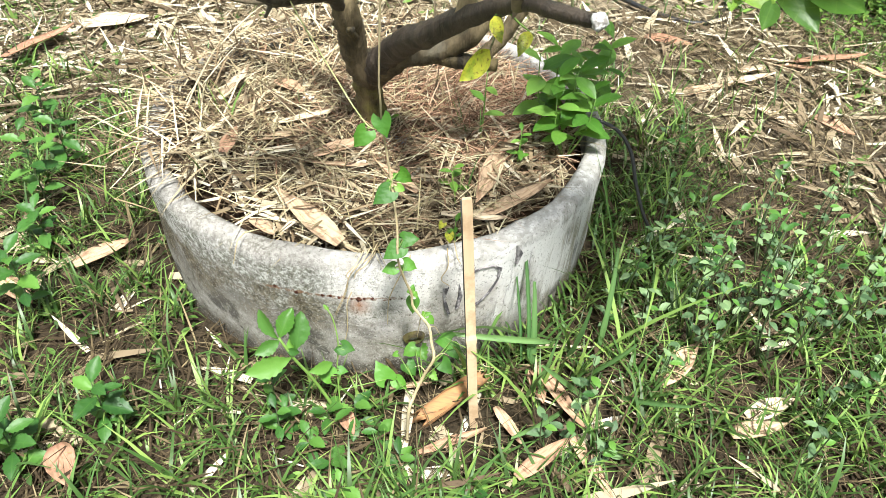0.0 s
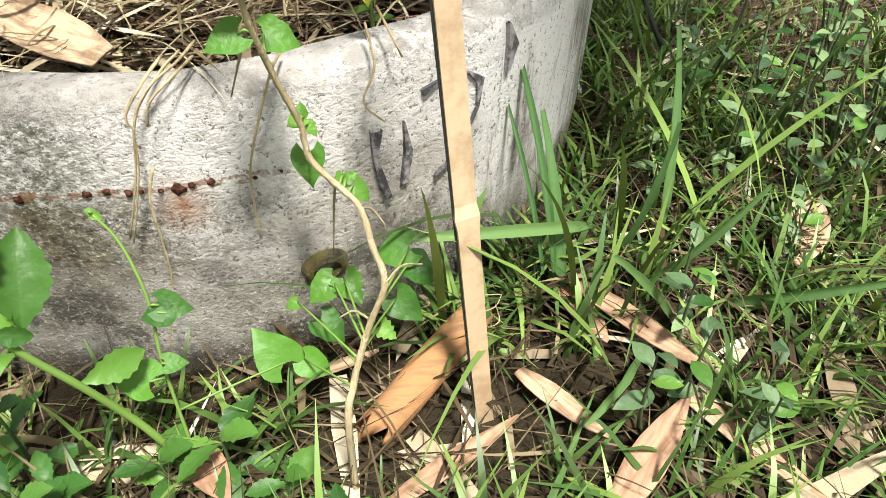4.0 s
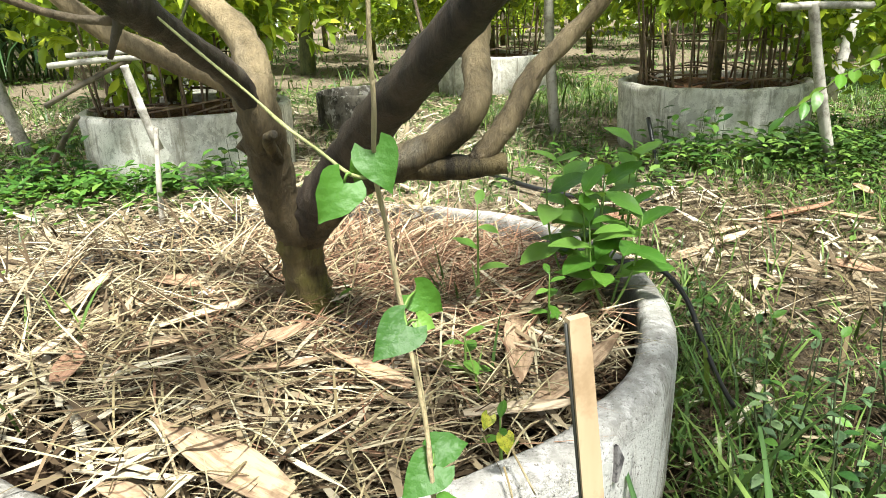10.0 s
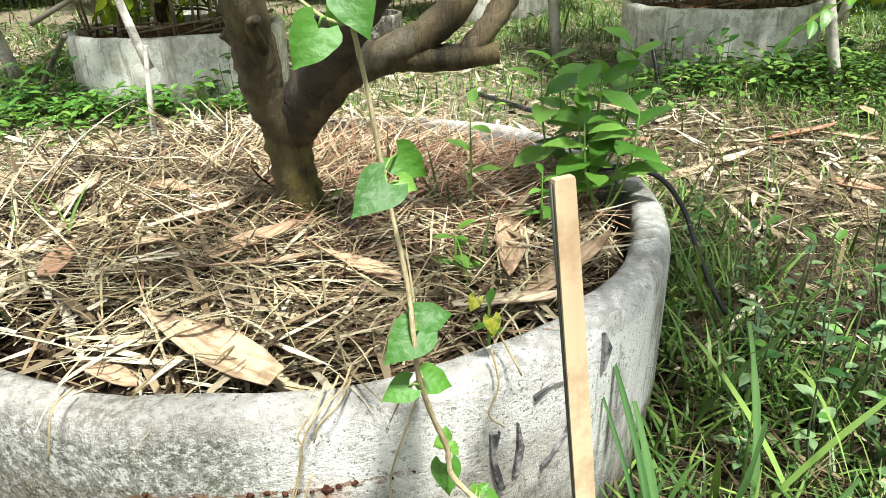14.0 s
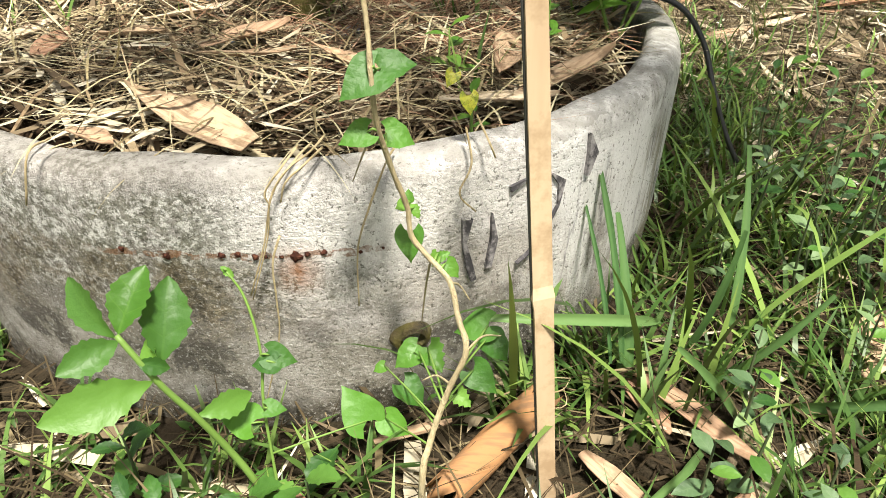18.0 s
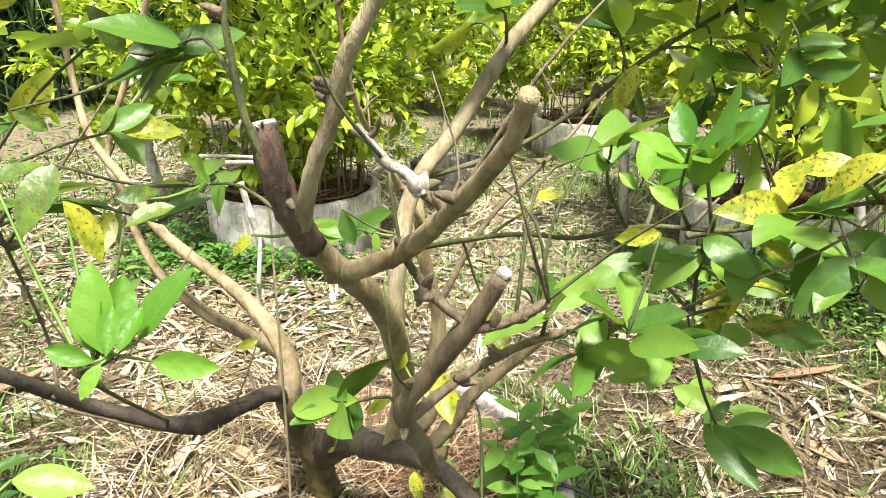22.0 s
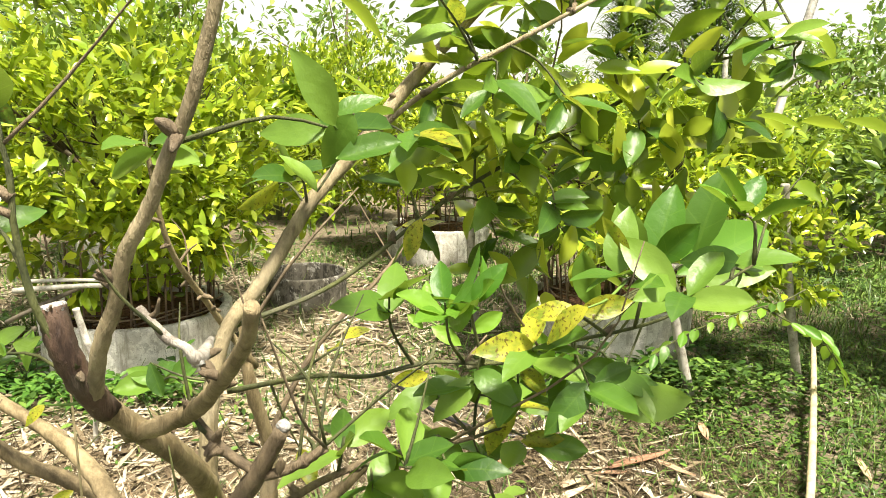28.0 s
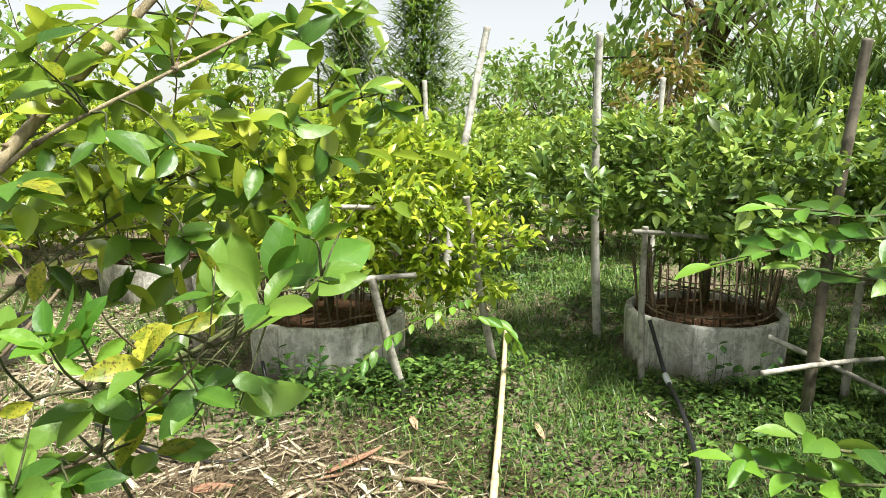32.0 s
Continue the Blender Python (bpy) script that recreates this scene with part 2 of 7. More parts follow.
def concrete_mat(name, pale, mid, dark):
    """Cast concrete: blotches, pits, pale lime bloom, down-running streaks and a darker foot."""
    m = Mat(name)
    z = m.node("ShaderNodeSeparateXYZ", Vector=m.co).outputs[2]
    blot, speck, streak = m.noise(6, 7, 0.72, dist=0.3), m.noise(210, 3, 0.75), m.noise(16, 5, 0.7, (1, 1, 0.12))
    coarse, grain = m.noise(75, 5, 0.75), m.noise(480, 2, 0.7)

    def veil(fac, lo, hi, amount):
        return m.ramp(fac, [(lo, (0, 0, 0)), (hi, (amount, amount, amount))])

    c = m.ramp(blot, [(0.41, dark), (0.49, mid), (0.57, pale)])
    c = m.mix(veil(streak, 0.5, 0.6, 0.85), c, pale)
    c = m.mix(veil(m.noise(22, 5, 0.7, (1, 1, 0.1)), 0.55, 0.66, 0.7), c, (0.16, 0.14, 0.1))
    c = m.mix(veil(m.noise(13, 6, 0.7, dist=0.3), 0.53, 0.57, 0.5), c, (0.2, 0.185, 0.15))
    c = m.mix(veil(m.noise(9, 6, 0.7, dist=0.3), 0.56, 0.6, 0.5), c, (0.6, 0.58, 0.53))
    c = m.mix(veil(speck, 0.58, 0.64, 0.6), c, (0.12, 0.105, 0.08))
    c = m.mix(m.math("MULTIPLY", grain, 0.22), c, mid)
    foot = m.ramp(m.math("ADD", z, m.math("MULTIPLY", m.noise(8, 5, 0.75, (1, 1, 0.3)), 0.3)), [(0.14, (0.7, 0.7, 0.7)), (0.26, (0, 0, 0))])
    c = m.mix(foot, c, (0.12, 0.105, 0.075))
    m.base(c, 0.92, 0.15)
    pit = m.math("SUBTRACT", m.math("ADD", m.math("MULTIPLY", speck, -1.0), m.math("MULTIPLY", coarse, 0.9)), m.math("MULTIPLY", grain, 0.4))
    return m.bump(pit, 0.6, 0.004).m


def planter_concrete():
    """The weathered wall of the planter: rough bared grit above the rust line, an olive stain below it,
    smooth grey patches at the foot, lime bloom, and old white and dark paint to one side."""
    m = Mat("weathered concrete")
    x0, y0, z0 = m.node("ShaderNodeSeparateXYZ", Vector=m.co).outputs
    blot, coarse, speck = m.noise(7, 7, 0.72, dist=0.3), m.noise(70, 5, 0.75), m.noise(190, 4, 0.75)
    fine, grain = m.noise(120, 5, 0.8), m.noise(520, 2, 0.7)
    warp = m.math("SUBTRACT", m.noise(9, 6, 0.72), 0.5)
    x = m.math("ADD", m.math("ADD", x0, 0.5), m.math("MULTIPLY", warp, 0.22))
    z = m.math("ADD", z0, m.math("MULTIPLY", m.math("SUBTRACT", m.noise(14, 6, 0.75), 0.5), 0.09))

    def veil(fac, lo, hi, amount=1.0):
        return m.ramp(fac, [(lo, (0, 0, 0)), (hi, (amount, amount, amount))])

    def fall(fac, lo, hi, amount=1.0):
        return m.ramp(fac, [(lo, (amount, amount, amount)), (hi, (0, 0, 0))])

    def both(*masks):
        out = masks[0]
        for k in masks[1:]:
            out = m.math("MULTIPLY", out, k)
        return out

    c = m.ramp(blot, [(0.39, (0.17, 0.155, 0.135)), (0.5, (0.35, 0.325, 0.305)), (0.59, (0.58, 0.55, 0.525))])
    c = m.mix(veil(m.noise(20, 6, 0.75), 0.54, 0.6, 0.6), c, (0.17, 0.16, 0.125))
    c = m.mix(veil(m.noise(26, 6, 0.75), 0.57, 0.63, 0.7), c, (0.58, 0.57, 0.54))
    # bared grit
    grit = both(veil(z, 0.15, 0.175), fall(z, 0.275, 0.29), fall(x, 0.52, 0.72))
    c = m.mix(both(grit, veil(m.noise(17, 6, 0.72), 0.44, 0.52, 0.85)), c, m.ramp(coarse, [(0.4, (0.1, 0.1, 0.07)), (0.6, (0.24, 0.235, 0.19))]))
    c = m.mix(both(grit, veil(fine, 0.5, 0.56, 0.9)), c, (0.6, 0.59, 0.55))
    c = m.mix(both(grit, veil(m.noise(150, 4, 0.75), 0.54, 0.6, 0.9)), c, (0.07, 0.068, 0.048))
    # olive stain below the rust line
    stain = both(veil(z, 0.07, 0.13), fall(z, 0.212, 0.232), fall(x, 0.44, 0.58))
    c = m.mix(both(stain, veil(blot, 0.36, 0.5, 0.95)), c, m.ramp(m.math("ADD", m.math("MULTIPLY", coarse, 0.5), m.math("MULTIPLY", speck, 0.5)), [(0.42, (0.035, 0.027, 0.014)), (0.52, (0.125, 0.098, 0.054)), (0.6, (0.29, 0.24, 0.165))]))
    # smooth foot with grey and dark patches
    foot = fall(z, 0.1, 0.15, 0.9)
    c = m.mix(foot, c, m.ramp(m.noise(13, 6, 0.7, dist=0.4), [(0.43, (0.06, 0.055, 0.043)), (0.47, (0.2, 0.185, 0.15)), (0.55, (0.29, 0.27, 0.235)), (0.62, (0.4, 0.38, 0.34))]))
    # darkest along the bottom edge, where the foot's shade is put into colour
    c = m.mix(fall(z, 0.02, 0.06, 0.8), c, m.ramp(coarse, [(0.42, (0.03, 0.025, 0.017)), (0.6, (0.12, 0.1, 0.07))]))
    # lime bloom in the middle of the front
    bloom = both(veil(z, 0.19, 0.225), veil(x, 0.46, 0.54), fall(x, 0.86, 0.96), veil(m.noise(11, 6, 0.72), 0.3, 0.48, 0.9))
    c = m.mix(bloom, c, (0.72, 0.69, 0.66))
    c = m.mix(both(veil(z, 0.1, 0.16), fall(z, 0.19, 0.22), veil(x, 0.56, 0.62), fall(x, 0.78, 0.86), veil(m.noise(15, 6, 0.72), 0.44, 0.52, 0.8)), c, (0.5, 0.465, 0.42))
    # old paint to one side: white, with dark and olive runs
    side = veil(x, 0.74, 0.8)
    c = m.mix(both(side, veil(z, 0.06, 0.1), veil(m.noise(12, 5, 0.7, (1, 1, 0.25)), 0.4, 0.5, 0.85)), c, (0.76, 0.75, 0.73))
    runs = m.noise(30, 5, 0.7, (1, 1, 0.09))
    c = m.mix(both(side, veil(z, 0.09, 0.14), fall(z, 0.22, 0.26), veil(runs, 0.56, 0.62, 0.75)), c, (0.12, 0.115, 0.12))
    c = m.mix(both(veil(x, 0.86, 0.9), fall(z, 0.2, 0.26), veil(m.noise(24, 5, 0.7, (1, 1, 0.1)), 0.46, 0.54, 0.75)), c, (0.22, 0.19, 0.115))
    # fine specks all over, and a lichened rim
    c = m.mix(veil(speck, 0.58, 0.63, 0.8), c, (0.075, 0.068, 0.05))
    c = m.mix(veil(m.noise(280, 3, 0.75), 0.57, 0.64, 0.45), c, (0.66, 0.65, 0.62))
    c = m.mix(m.math("MULTIPLY", grain, 0.18), c, (0.2, 0.19, 0.165))
    rim = m.math("GREATER_THAN", m.math("ADD", z0, m.math("MULTIPLY", m.noise(40, 4, 0.7), 0.05)), 0.314)
    c = m.mix(m.math("MULTIPLY", rim, veil(m.noise(60, 5, 0.8), 0.46, 0.58, 0.65)), c, (0.17, 0.16, 0.135))
    c = m.mix(both(veil(z, 0.266, 0.288, 0.55), veil(m.noise(24, 6, 0.75), 0.36, 0.5)), c, m.ramp(fine, [(0.42, (0.1, 0.093, 0.075)), (0.56, (0.38, 0.365, 0.335))]))
    # inner face near-black: damp, plus the shade inside the ring put into colour
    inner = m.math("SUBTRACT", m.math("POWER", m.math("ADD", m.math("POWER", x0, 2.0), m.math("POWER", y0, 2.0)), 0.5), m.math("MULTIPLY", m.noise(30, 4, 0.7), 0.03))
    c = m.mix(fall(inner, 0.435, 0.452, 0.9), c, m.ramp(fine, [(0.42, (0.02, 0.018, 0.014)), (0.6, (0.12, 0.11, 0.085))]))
    # brown rust run below the largest nail
    near_x = m.math("MAXIMUM", m.math("SUBTRACT", 1.0, m.math("MULTIPLY", m.math("ABSOLUTE", m.math("SUBTRACT", x0, 0.042)), 40.0)), 0.0)
    near_z = m.math("MAXIMUM", m.math("SUBTRACT", 1.0, m.math("MULTIPLY", m.math("ABSOLUTE", m.math("SUBTRACT", z0, 0.205)), 30.0)), 0.0)
    run = both(m.math("LESS_THAN", y0, -0.3), near_x, near_z)
    c = m.mix(m.math("MINIMUM", m.math("MULTIPLY", run, m.math("MULTIPLY", m.noise(50, 4, 0.7), 1.6)), 0.85), c, (0.28, 0.115, 0.045))
    thread = both(m.math("LESS_THAN", y0, -0.4), m.math("COMPARE", m.math("ADD", z0, m.math("MULTIPLY", m.noise(40, 3), 0.02)), 0.2325, 0.003), fall(m.math("ABSOLUTE", m.math("ADD", x0, 0.01)), 0.1, 0.14))
    c = m.mix(both(thread, veil(m.noise(90, 3, 0.7), 0.42, 0.52, 0.8)), c, (0.2, 0.1, 0.05))
    m.base(c, 0.92, 0.15)
    pit = m.math("SUBTRACT", m.math("ADD", m.math("MULTIPLY", speck, -1.2), m.math("MULTIPLY", coarse, 0.9)), m.math("MULTIPLY", grain, 0.4))
    return m.bump(pit, 0.7, 0.005).m


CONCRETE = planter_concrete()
# concrete darkened so that its colour carries the shade on the basin's wall
CONCRETE_DARK = concrete_mat("shade-darkened concrete", (0.13, 0.12, 0.1), (0.07, 0.064, 0.053), (0.03, 0.028, 0.023))
CONCRETE_ROWS = concrete_mat("grey concrete", (0.78, 0.76, 0.7), (0.62, 0.6, 0.54), (0.4, 0.375, 0.31))


def bark_mat(name, dark, light, moss=False, young=None):
    m = Mat(name)
    n, f = m.noise(30, 6, 0.75, (1, 1, 0.35)), m.noise(210, 5, 0.75, (1, 1, 0.12))
    c = m.ramp(n, [(0.38, dark), (0.62, light)])
    if young:  # younger, paler wood towards the limb's end; strong light is in the colour too
        z = m.math("ADD", m.node("ShaderNodeSeparateXYZ", Vector=m.co).outputs[2], m.math("MULTIPLY", m.noise(12, 4), 0.15))
        age_light = m.ramp(z, [(0.6, (0, 0, 0)), (0.84, (1, 1, 1))])
        c = m.mix(age_light, c, m.ramp(n, [(0.38, young[0]), (0.62, young[1])]))
    c = m.mix(m.math("MULTIPLY", f, 0.3), c, dark)
    c = m.mix(m.ramp(m.noise(9, 3), [(0.58, (0, 0, 0)), (0.7, (0.35, 0.35, 0.35))]), c, (0.3, 0.27, 0.2))
    if moss:
        z = m.node("ShaderNodeSeparateXYZ", Vector=m.co).outputs[2]
        c = m.mix(m.math("MULTIPLY", m.ramp(m.noise(22, 4), [(0.45, (0, 0, 0)), (0.62, (0.6, 0.6, 0.6))]), m.math("LESS_THAN", z, 0.42)), c, (0.16, 0.15, 0.03))
    return m.base(c, 0.6, 0.4).bump(m.math("ADD", f, m.math("MULTIPLY", n, 1.2)), 0.8, 0.006).m


BARK = bark_mat("lime bark", (0.015, 0.011, 0.005), (0.13, 0.098, 0.042), True)
BARK_DARK = bark_mat("dark wet bark", (0.016, 0.012, 0.009), (0.085, 0.063, 0.045))
BARK_STUMP = bark_mat("dark brown stump bark", (0.04, 0.024, 0.018), (0.2, 0.125, 0.085))
BARK_TAN = bark_mat("tan young bark", (0.2, 0.16, 0.09), (0.53, 0.44, 0.27))
BARK_LIMB = bark_mat("grey-tan limb bark", (0.03, 0.022, 0.012), (0.15, 0.112, 0.06), False, ((0.22, 0.165, 0.085), (0.56, 0.44, 0.25)))
BARK_PURPLE = bark_mat("brown branch bark", (0.1, 0.074, 0.046), (0.29, 0.22, 0.135))
TWIG = bark_mat("green twig", (0.05, 0.06, 0.025), (0.14, 0.15, 0.05))
DRY_STEM = bark_mat("dry grass stem", (0.34, 0.26, 0.13), (0.62, 0.5, 0.3))
VINE_STEM = bark_mat("vine stem", (0.34, 0.27, 0.15), (0.6, 0.5, 0.3))
RUNNER_STEM = bark_mat("yellow-green runner", (0.3, 0.34, 0.12), (0.56, 0.56, 0.26))
DEAD_WOOD = bark_mat("bleached dead wood", (0.2, 0.17, 0.14), (0.66, 0.62, 0.55))
WEED_STEM = Mat("dull weed stem").base((0.06, 0.08, 0.035), 0.6).m
STALK = Mat("green leaf stalk").base((0.14, 0.24, 0.05), 0.5).m


def bamboo_mat(name, a, b, stain):
    m = Mat(name)
    n = m.noise(30, 4, 0.6, (1, 1, 0.08))
    c = m.ramp(n, [(0.3, a), (0.7, b)])
    c = m.mix(m.ramp(m.noise(18, 5, 0.75), [(0.47, (0, 0, 0)), (0.64, (0.8, 0.8, 0.8))]), c, stain)
    return m.base(c, 0.6, 0.35).bump(n, 0.2, 0.002).m


BAMBOO = bamboo_mat("weathered bamboo", (0.3, 0.28, 0.235), (0.54, 0.51, 0.45), (0.13, 0.115, 0.09))
BAMBOO_PALE = bamboo_mat("bleached bamboo", (0.42, 0.4, 0.35), (0.66, 0.64, 0.58), (0.2, 0.18, 0.15))
BAMBOO_DARK = bamboo_mat("dark old pole", (0.1, 0.085, 0.06), (0.19, 0.16, 0.12), (0.06, 0.05, 0.04))
BAMBOO_YELLOW = bamboo_mat("fresh yellow bamboo", (0.5, 0.41, 0.24), (0.64, 0.55, 0.36), (0.34, 0.27, 0.15))
SPLIT = bamboo_mat("split bamboo slat", (0.44, 0.31, 0.19), (0.56, 0.43, 0.28), (0.34, 0.23, 0.13))
SPLINT = bamboo_mat("brown splint", (0.085, 0.055, 0.035), (0.25, 0.18, 0.11), (0.05, 0.035, 0.025))
m = Mat("painted cut")
CUT = m.base(m.ramp(m.noise(160, 4, 0.7), [(0.4, (0.22, 0.2, 0.18)), (0.6, (0.62, 0.62, 0.6))]), 0.7).bump(m.noise(200, 3), 0.8, 0.003).m
m = Mat("faded dark paint")
DARK_MARK = m.base(m.ramp(m.noise(70, 4, 0.7), [(0.45, (0.06, 0.056, 0.06)), (0.62, (0.3, 0.28, 0.28))]), 0.85).m
DARK = Mat("dark bamboo skin").base((0.03, 0.03, 0.025), 0.5).m
HOSE = Mat("black hose").base((0.02, 0.02, 0.022), 0.35, 0.5).m
PVC = Mat("white pvc").base((0.75, 0.76, 0.78), 0.35, 0.5).m
HUSK = straw_mat("orange husk", [(0.0, (0.34, 0.17, 0.075)), (1.0, (0.48, 0.3, 0.15))], False)


# ---- builders ----
def build(name, verts, faces, mat, parent=None, label="", smooth=True):
    me = bpy.data.meshes.new(name)
    me.from_pydata([tuple(v) for v in verts], [], [tuple(f) for f in faces])
    me.materials.append(mat)
    if smooth:
        me.polygons.foreach_set("use_smooth", [True] * len(me.polygons))
    me.update()
    ob = new(name, me)
    ob.parent = parent
    if label:
        ob["label"] = label
    return ob


def quads(name, verts, faces, mat, parent=None, smooth=True):
    """A big mesh of quads from arrays."""
    me = bpy.data.meshes.new(name)
    n = len(faces)
    me.vertices.add(len(verts))
    me.vertices.foreach_set("co", np.ascontiguousarray(verts, np.float32).ravel())
    me.loops.add(4 * n)
    me.loops.foreach_set("vertex_index", np.ascontiguousarray(faces, np.int32).ravel())
    me.polygons.add(n)
    me.polygons.foreach_set("loop_start", np.arange(0, 4 * n, 4, dtype=np.int32))
    me.polygons.foreach_set("use_smooth", np.full(n, smooth))
    me.materials.append(mat)
    me.update(calc_edges=True)
    ob = new(name, me)
    ob.parent = parent
    return ob


def thing(name, label, category, group="", at=(0, 0, 0)):
    e = new(name)
    e.empty_display_size = 0.1
    e.location = at
    return tagged(e, label, category, group)


def part(name, bm, mat, parent, label=""):
    me = bpy.data.meshes.new(name)
    bm.to_mesh(me)
    bm.free()
    me.materials.append(mat)
    ob = new(name, me)
    ob.parent = parent
    if label:
        ob["label"] = label
    return ob


def glide(points, steps=5):
    """A smooth line through points with their radii (x, y, z, r)."""
    p = np.array(points, float)
    p = np.vstack([2 * p[0] - p[1], p, 2 * p[-1] - p[-2]])
    out = []
    for k in range(1, len(p) - 2):
        for s in range(steps):
            t = s / steps
            a, b, c, d = p[k - 1 : k + 3]
            out.append(0.5 * (2 * b + (c - a) * t + (2 * a - 5 * b + 4 * c - d) * t * t + (3 * b - a - 3 * c + d) * t**3))
    out.append(p[-2])
    return np.array(out)


def tube_data(line, sides=8, rough=0.0, seed=0):
    """Rings of vertices along a line of x, y, z, r, closed at both ends."""
    r = np.random.default_rng(seed)
    verts, faces = [], []
    up = Vector((0.3, 0.2, 1)).normalized()
    for k, row in enumerate(line):
        a, b = line[max(k - 1, 0)][:3], line[min(k + 1, len(line) - 1)][:3]
        d = Vector(b - a).normalized()
        u = (up - d * up.dot(d))
        if u.length < 1e-3:
            u = d.orthogonal()
        u.normalize()
        up = u
        v = d.cross(u)
        for s in range(sides):
            w = 2 * math.pi * s / sides
            q = max(row[3], 0.0004) * (1 + rough * (r.random() - 0.5))
            verts.append(Vector(row[:3]) + (u * math.cos(w) + v * math.sin(w)) * q)
    n = len(line)
    for k in range(n - 1):
        for s in range(sides):
            t = (s + 1) % sides
            faces.append((k * sides + s, k * sides + t, (k + 1) * sides + t, (k + 1) * sides + s))
    faces.append(tuple(range(sides))[::-1])
    faces.append(tuple((n - 1) * sides + s for s in range(sides)))
    return verts, faces


def tube(name, points, mat, parent=None, sides=8, steps=5, rough=0.0, label=""):
    v, f = tube_data(glide(points, steps), sides, rough, len(points))
    return build(name, v, f, mat, parent, label)


def axes_of(forward, normal):
    """Rotation matrices whose y runs along forward and whose z leans to normal."""
    f = forward / np.linalg.norm(forward, axis=1, keepdims=True)
    x = np.cross(f, normal)
    x /= np.linalg.norm(x, axis=1, keepdims=True) + 1e-9
    return np.stack([x, f, np.cross(x, f)], -1)


def leaf_shape(widths, fold=0.18, curl=0.25, wave=0.0, base=0.0):
    """A leaf one unit long on +y, folded at its midrib: rows of left, mid, right."""
    n = len(widths)
    v, f = [], []
    for k, w in enumerate(widths):
        t = k / (n - 1)
        z = -curl * t * t
        e = wave * math.sin(k * 2.1)
        v += [(-w, t + base * w, z + fold * w + e), (0, t, z), (w, t + base * w, z + fold * w - e)]
    for k in range(n - 1):
        a = 3 * k
        f += [(a, a + 1, a + 4, a + 3), (a + 1, a + 2, a + 5, a + 4)]
    return np.array(v), np.array(f)


def scatter(name, shape, pos, rot, size, mat, parent=None):
    """Many copies of a quad shape joined into one mesh."""
    sv, sf = shape
    size = np.asarray(size)
    if size.ndim == 1:
        size = np.repeat(size[:, None], 3, 1)
    v = np.einsum("nij,nkj->nki", rot, sv[None] * size[:, None, :]) + pos[:, None, :]
    f = sf[None] + (np.arange(len(pos)) * len(sv))[:, None, None]
    return quads(name, v.reshape(-1, 3), f.reshape(-1, 4), mat, parent)


def ribbons(name, pos, heading, length, width, rise, droop, mat, parent=None, segs=4):
    """Grass-like blades: they start along rise and bend over towards heading."""
    n = len(pos)
    h = np.stack([np.cos(heading), np.sin(heading), 0 * heading], -1)
    side = np.stack([-np.sin(heading), np.cos(heading), 0 * heading], -1)
    cols = []
    at, ang = pos.copy(), rise.copy()
    for k in range(segs + 1):
        t = k / segs
        w = width * (0.65 + 0.7 * t if t < 0.4 else 0.93 * (1 - t) / 0.6 + 0.03)
        cols += [at - side * w[:, None] / 2, at + side * w[:, None] / 2]
        d = h * np.cos(ang)[:, None] + np.array([0, 0, 1.0]) * np.sin(ang)[:, None]
        at = at + d * (length / segs)[:, None]
        ang = ang - droop / segs
    v = np.stack(cols, 1)
    f = np.array([(2 * k, 2 * k + 1, 2 * k + 3, 2 * k + 2) for k in range(segs)])
    f = f[None] + (np.arange(n) * 2 * (segs + 1))[:, None, None]
    return quads(name, v.reshape(-1, 3), f.reshape(-1, 4), mat, parent)


def ground_z(x, y):
    r = np.hypot(x, y)
    z = 0.018 * np.sin(1.3 * x + 0.4) * np.cos(1.1 * y) + 0.012 * np.sin(3.7 * x - 2.3 * y) + 0.006 * np.sin(9.1 * x + 7.7 * y)
    return z * np.clip((r - 0.45) / 0.5, 0.1, 1) + 0.002 * np.sin(31 * x) * np.sin(27 * y)


def broad_leaf(widths, fold=0.12, curl=0.2, wave=0.02, lobe=0.0, teeth=0.0):
    """A finer leaf: five columns, cupped, with waved and toothed edges and lobes at its base."""
    n = len(widths)
    v, f = [], []
    for k, w in enumerate(widths):
        t = k / (n - 1)
        for s in (-1, -0.55, 0, 0.55, 1):
            a = abs(s)
            out = w * (1 + teeth * (1 if k % 2 else -1)) if a == 1 else w
            z = -curl * t * t + fold * w * a ** 1.3 + wave * math.sin(k * 1.7 + 2 * s) * a
            v.append((s * out, t - lobe * a * a * (1 - t) ** 3, z))
    for k in range(n - 1):
        for s in range(4):
            a = 5 * k + s
            f.append((a, a + 1, a + 6, a + 5))
    return np.array(v), np.array(f)


def bell(n, half, peak, tail=1.0):
    """Half-widths of a leaf from base to tip, widest at the share `peak` of its length."""
    t = np.linspace(0, 1, n)
    q = math.log(0.5) / math.log(peak)
    return tuple(float(w) for w in half * np.maximum(np.sin(np.pi * t ** q), 0.0) ** tail + 0.012)


LEAF = broad_leaf(bell(8, 0.215, 0.48, 0.8), 0.3, 0.18, 0.008)
LEAF_B = broad_leaf(bell(8, 0.235, 0.42, 0.8), 0.15, 0.35, 0.012)
LEAF_C = broad_leaf(bell(8, 0.225, 0.55, 0.75), 0.5, 0.05, 0.02)
LEAF_FAR = (np.array([(0, 0, 0), (-0.24, 0.48, 0.06), (0, 0.5, -0.02), (0.24, 0.48, 0.06), (0, 1, -0.2)]), np.array([(0, 2, 4, 1), (0, 3, 4, 2)]))
LEAF_LOW = leaf_shape((0.03, 0.21, 0.19, 0.02), 0.3, 0.2)
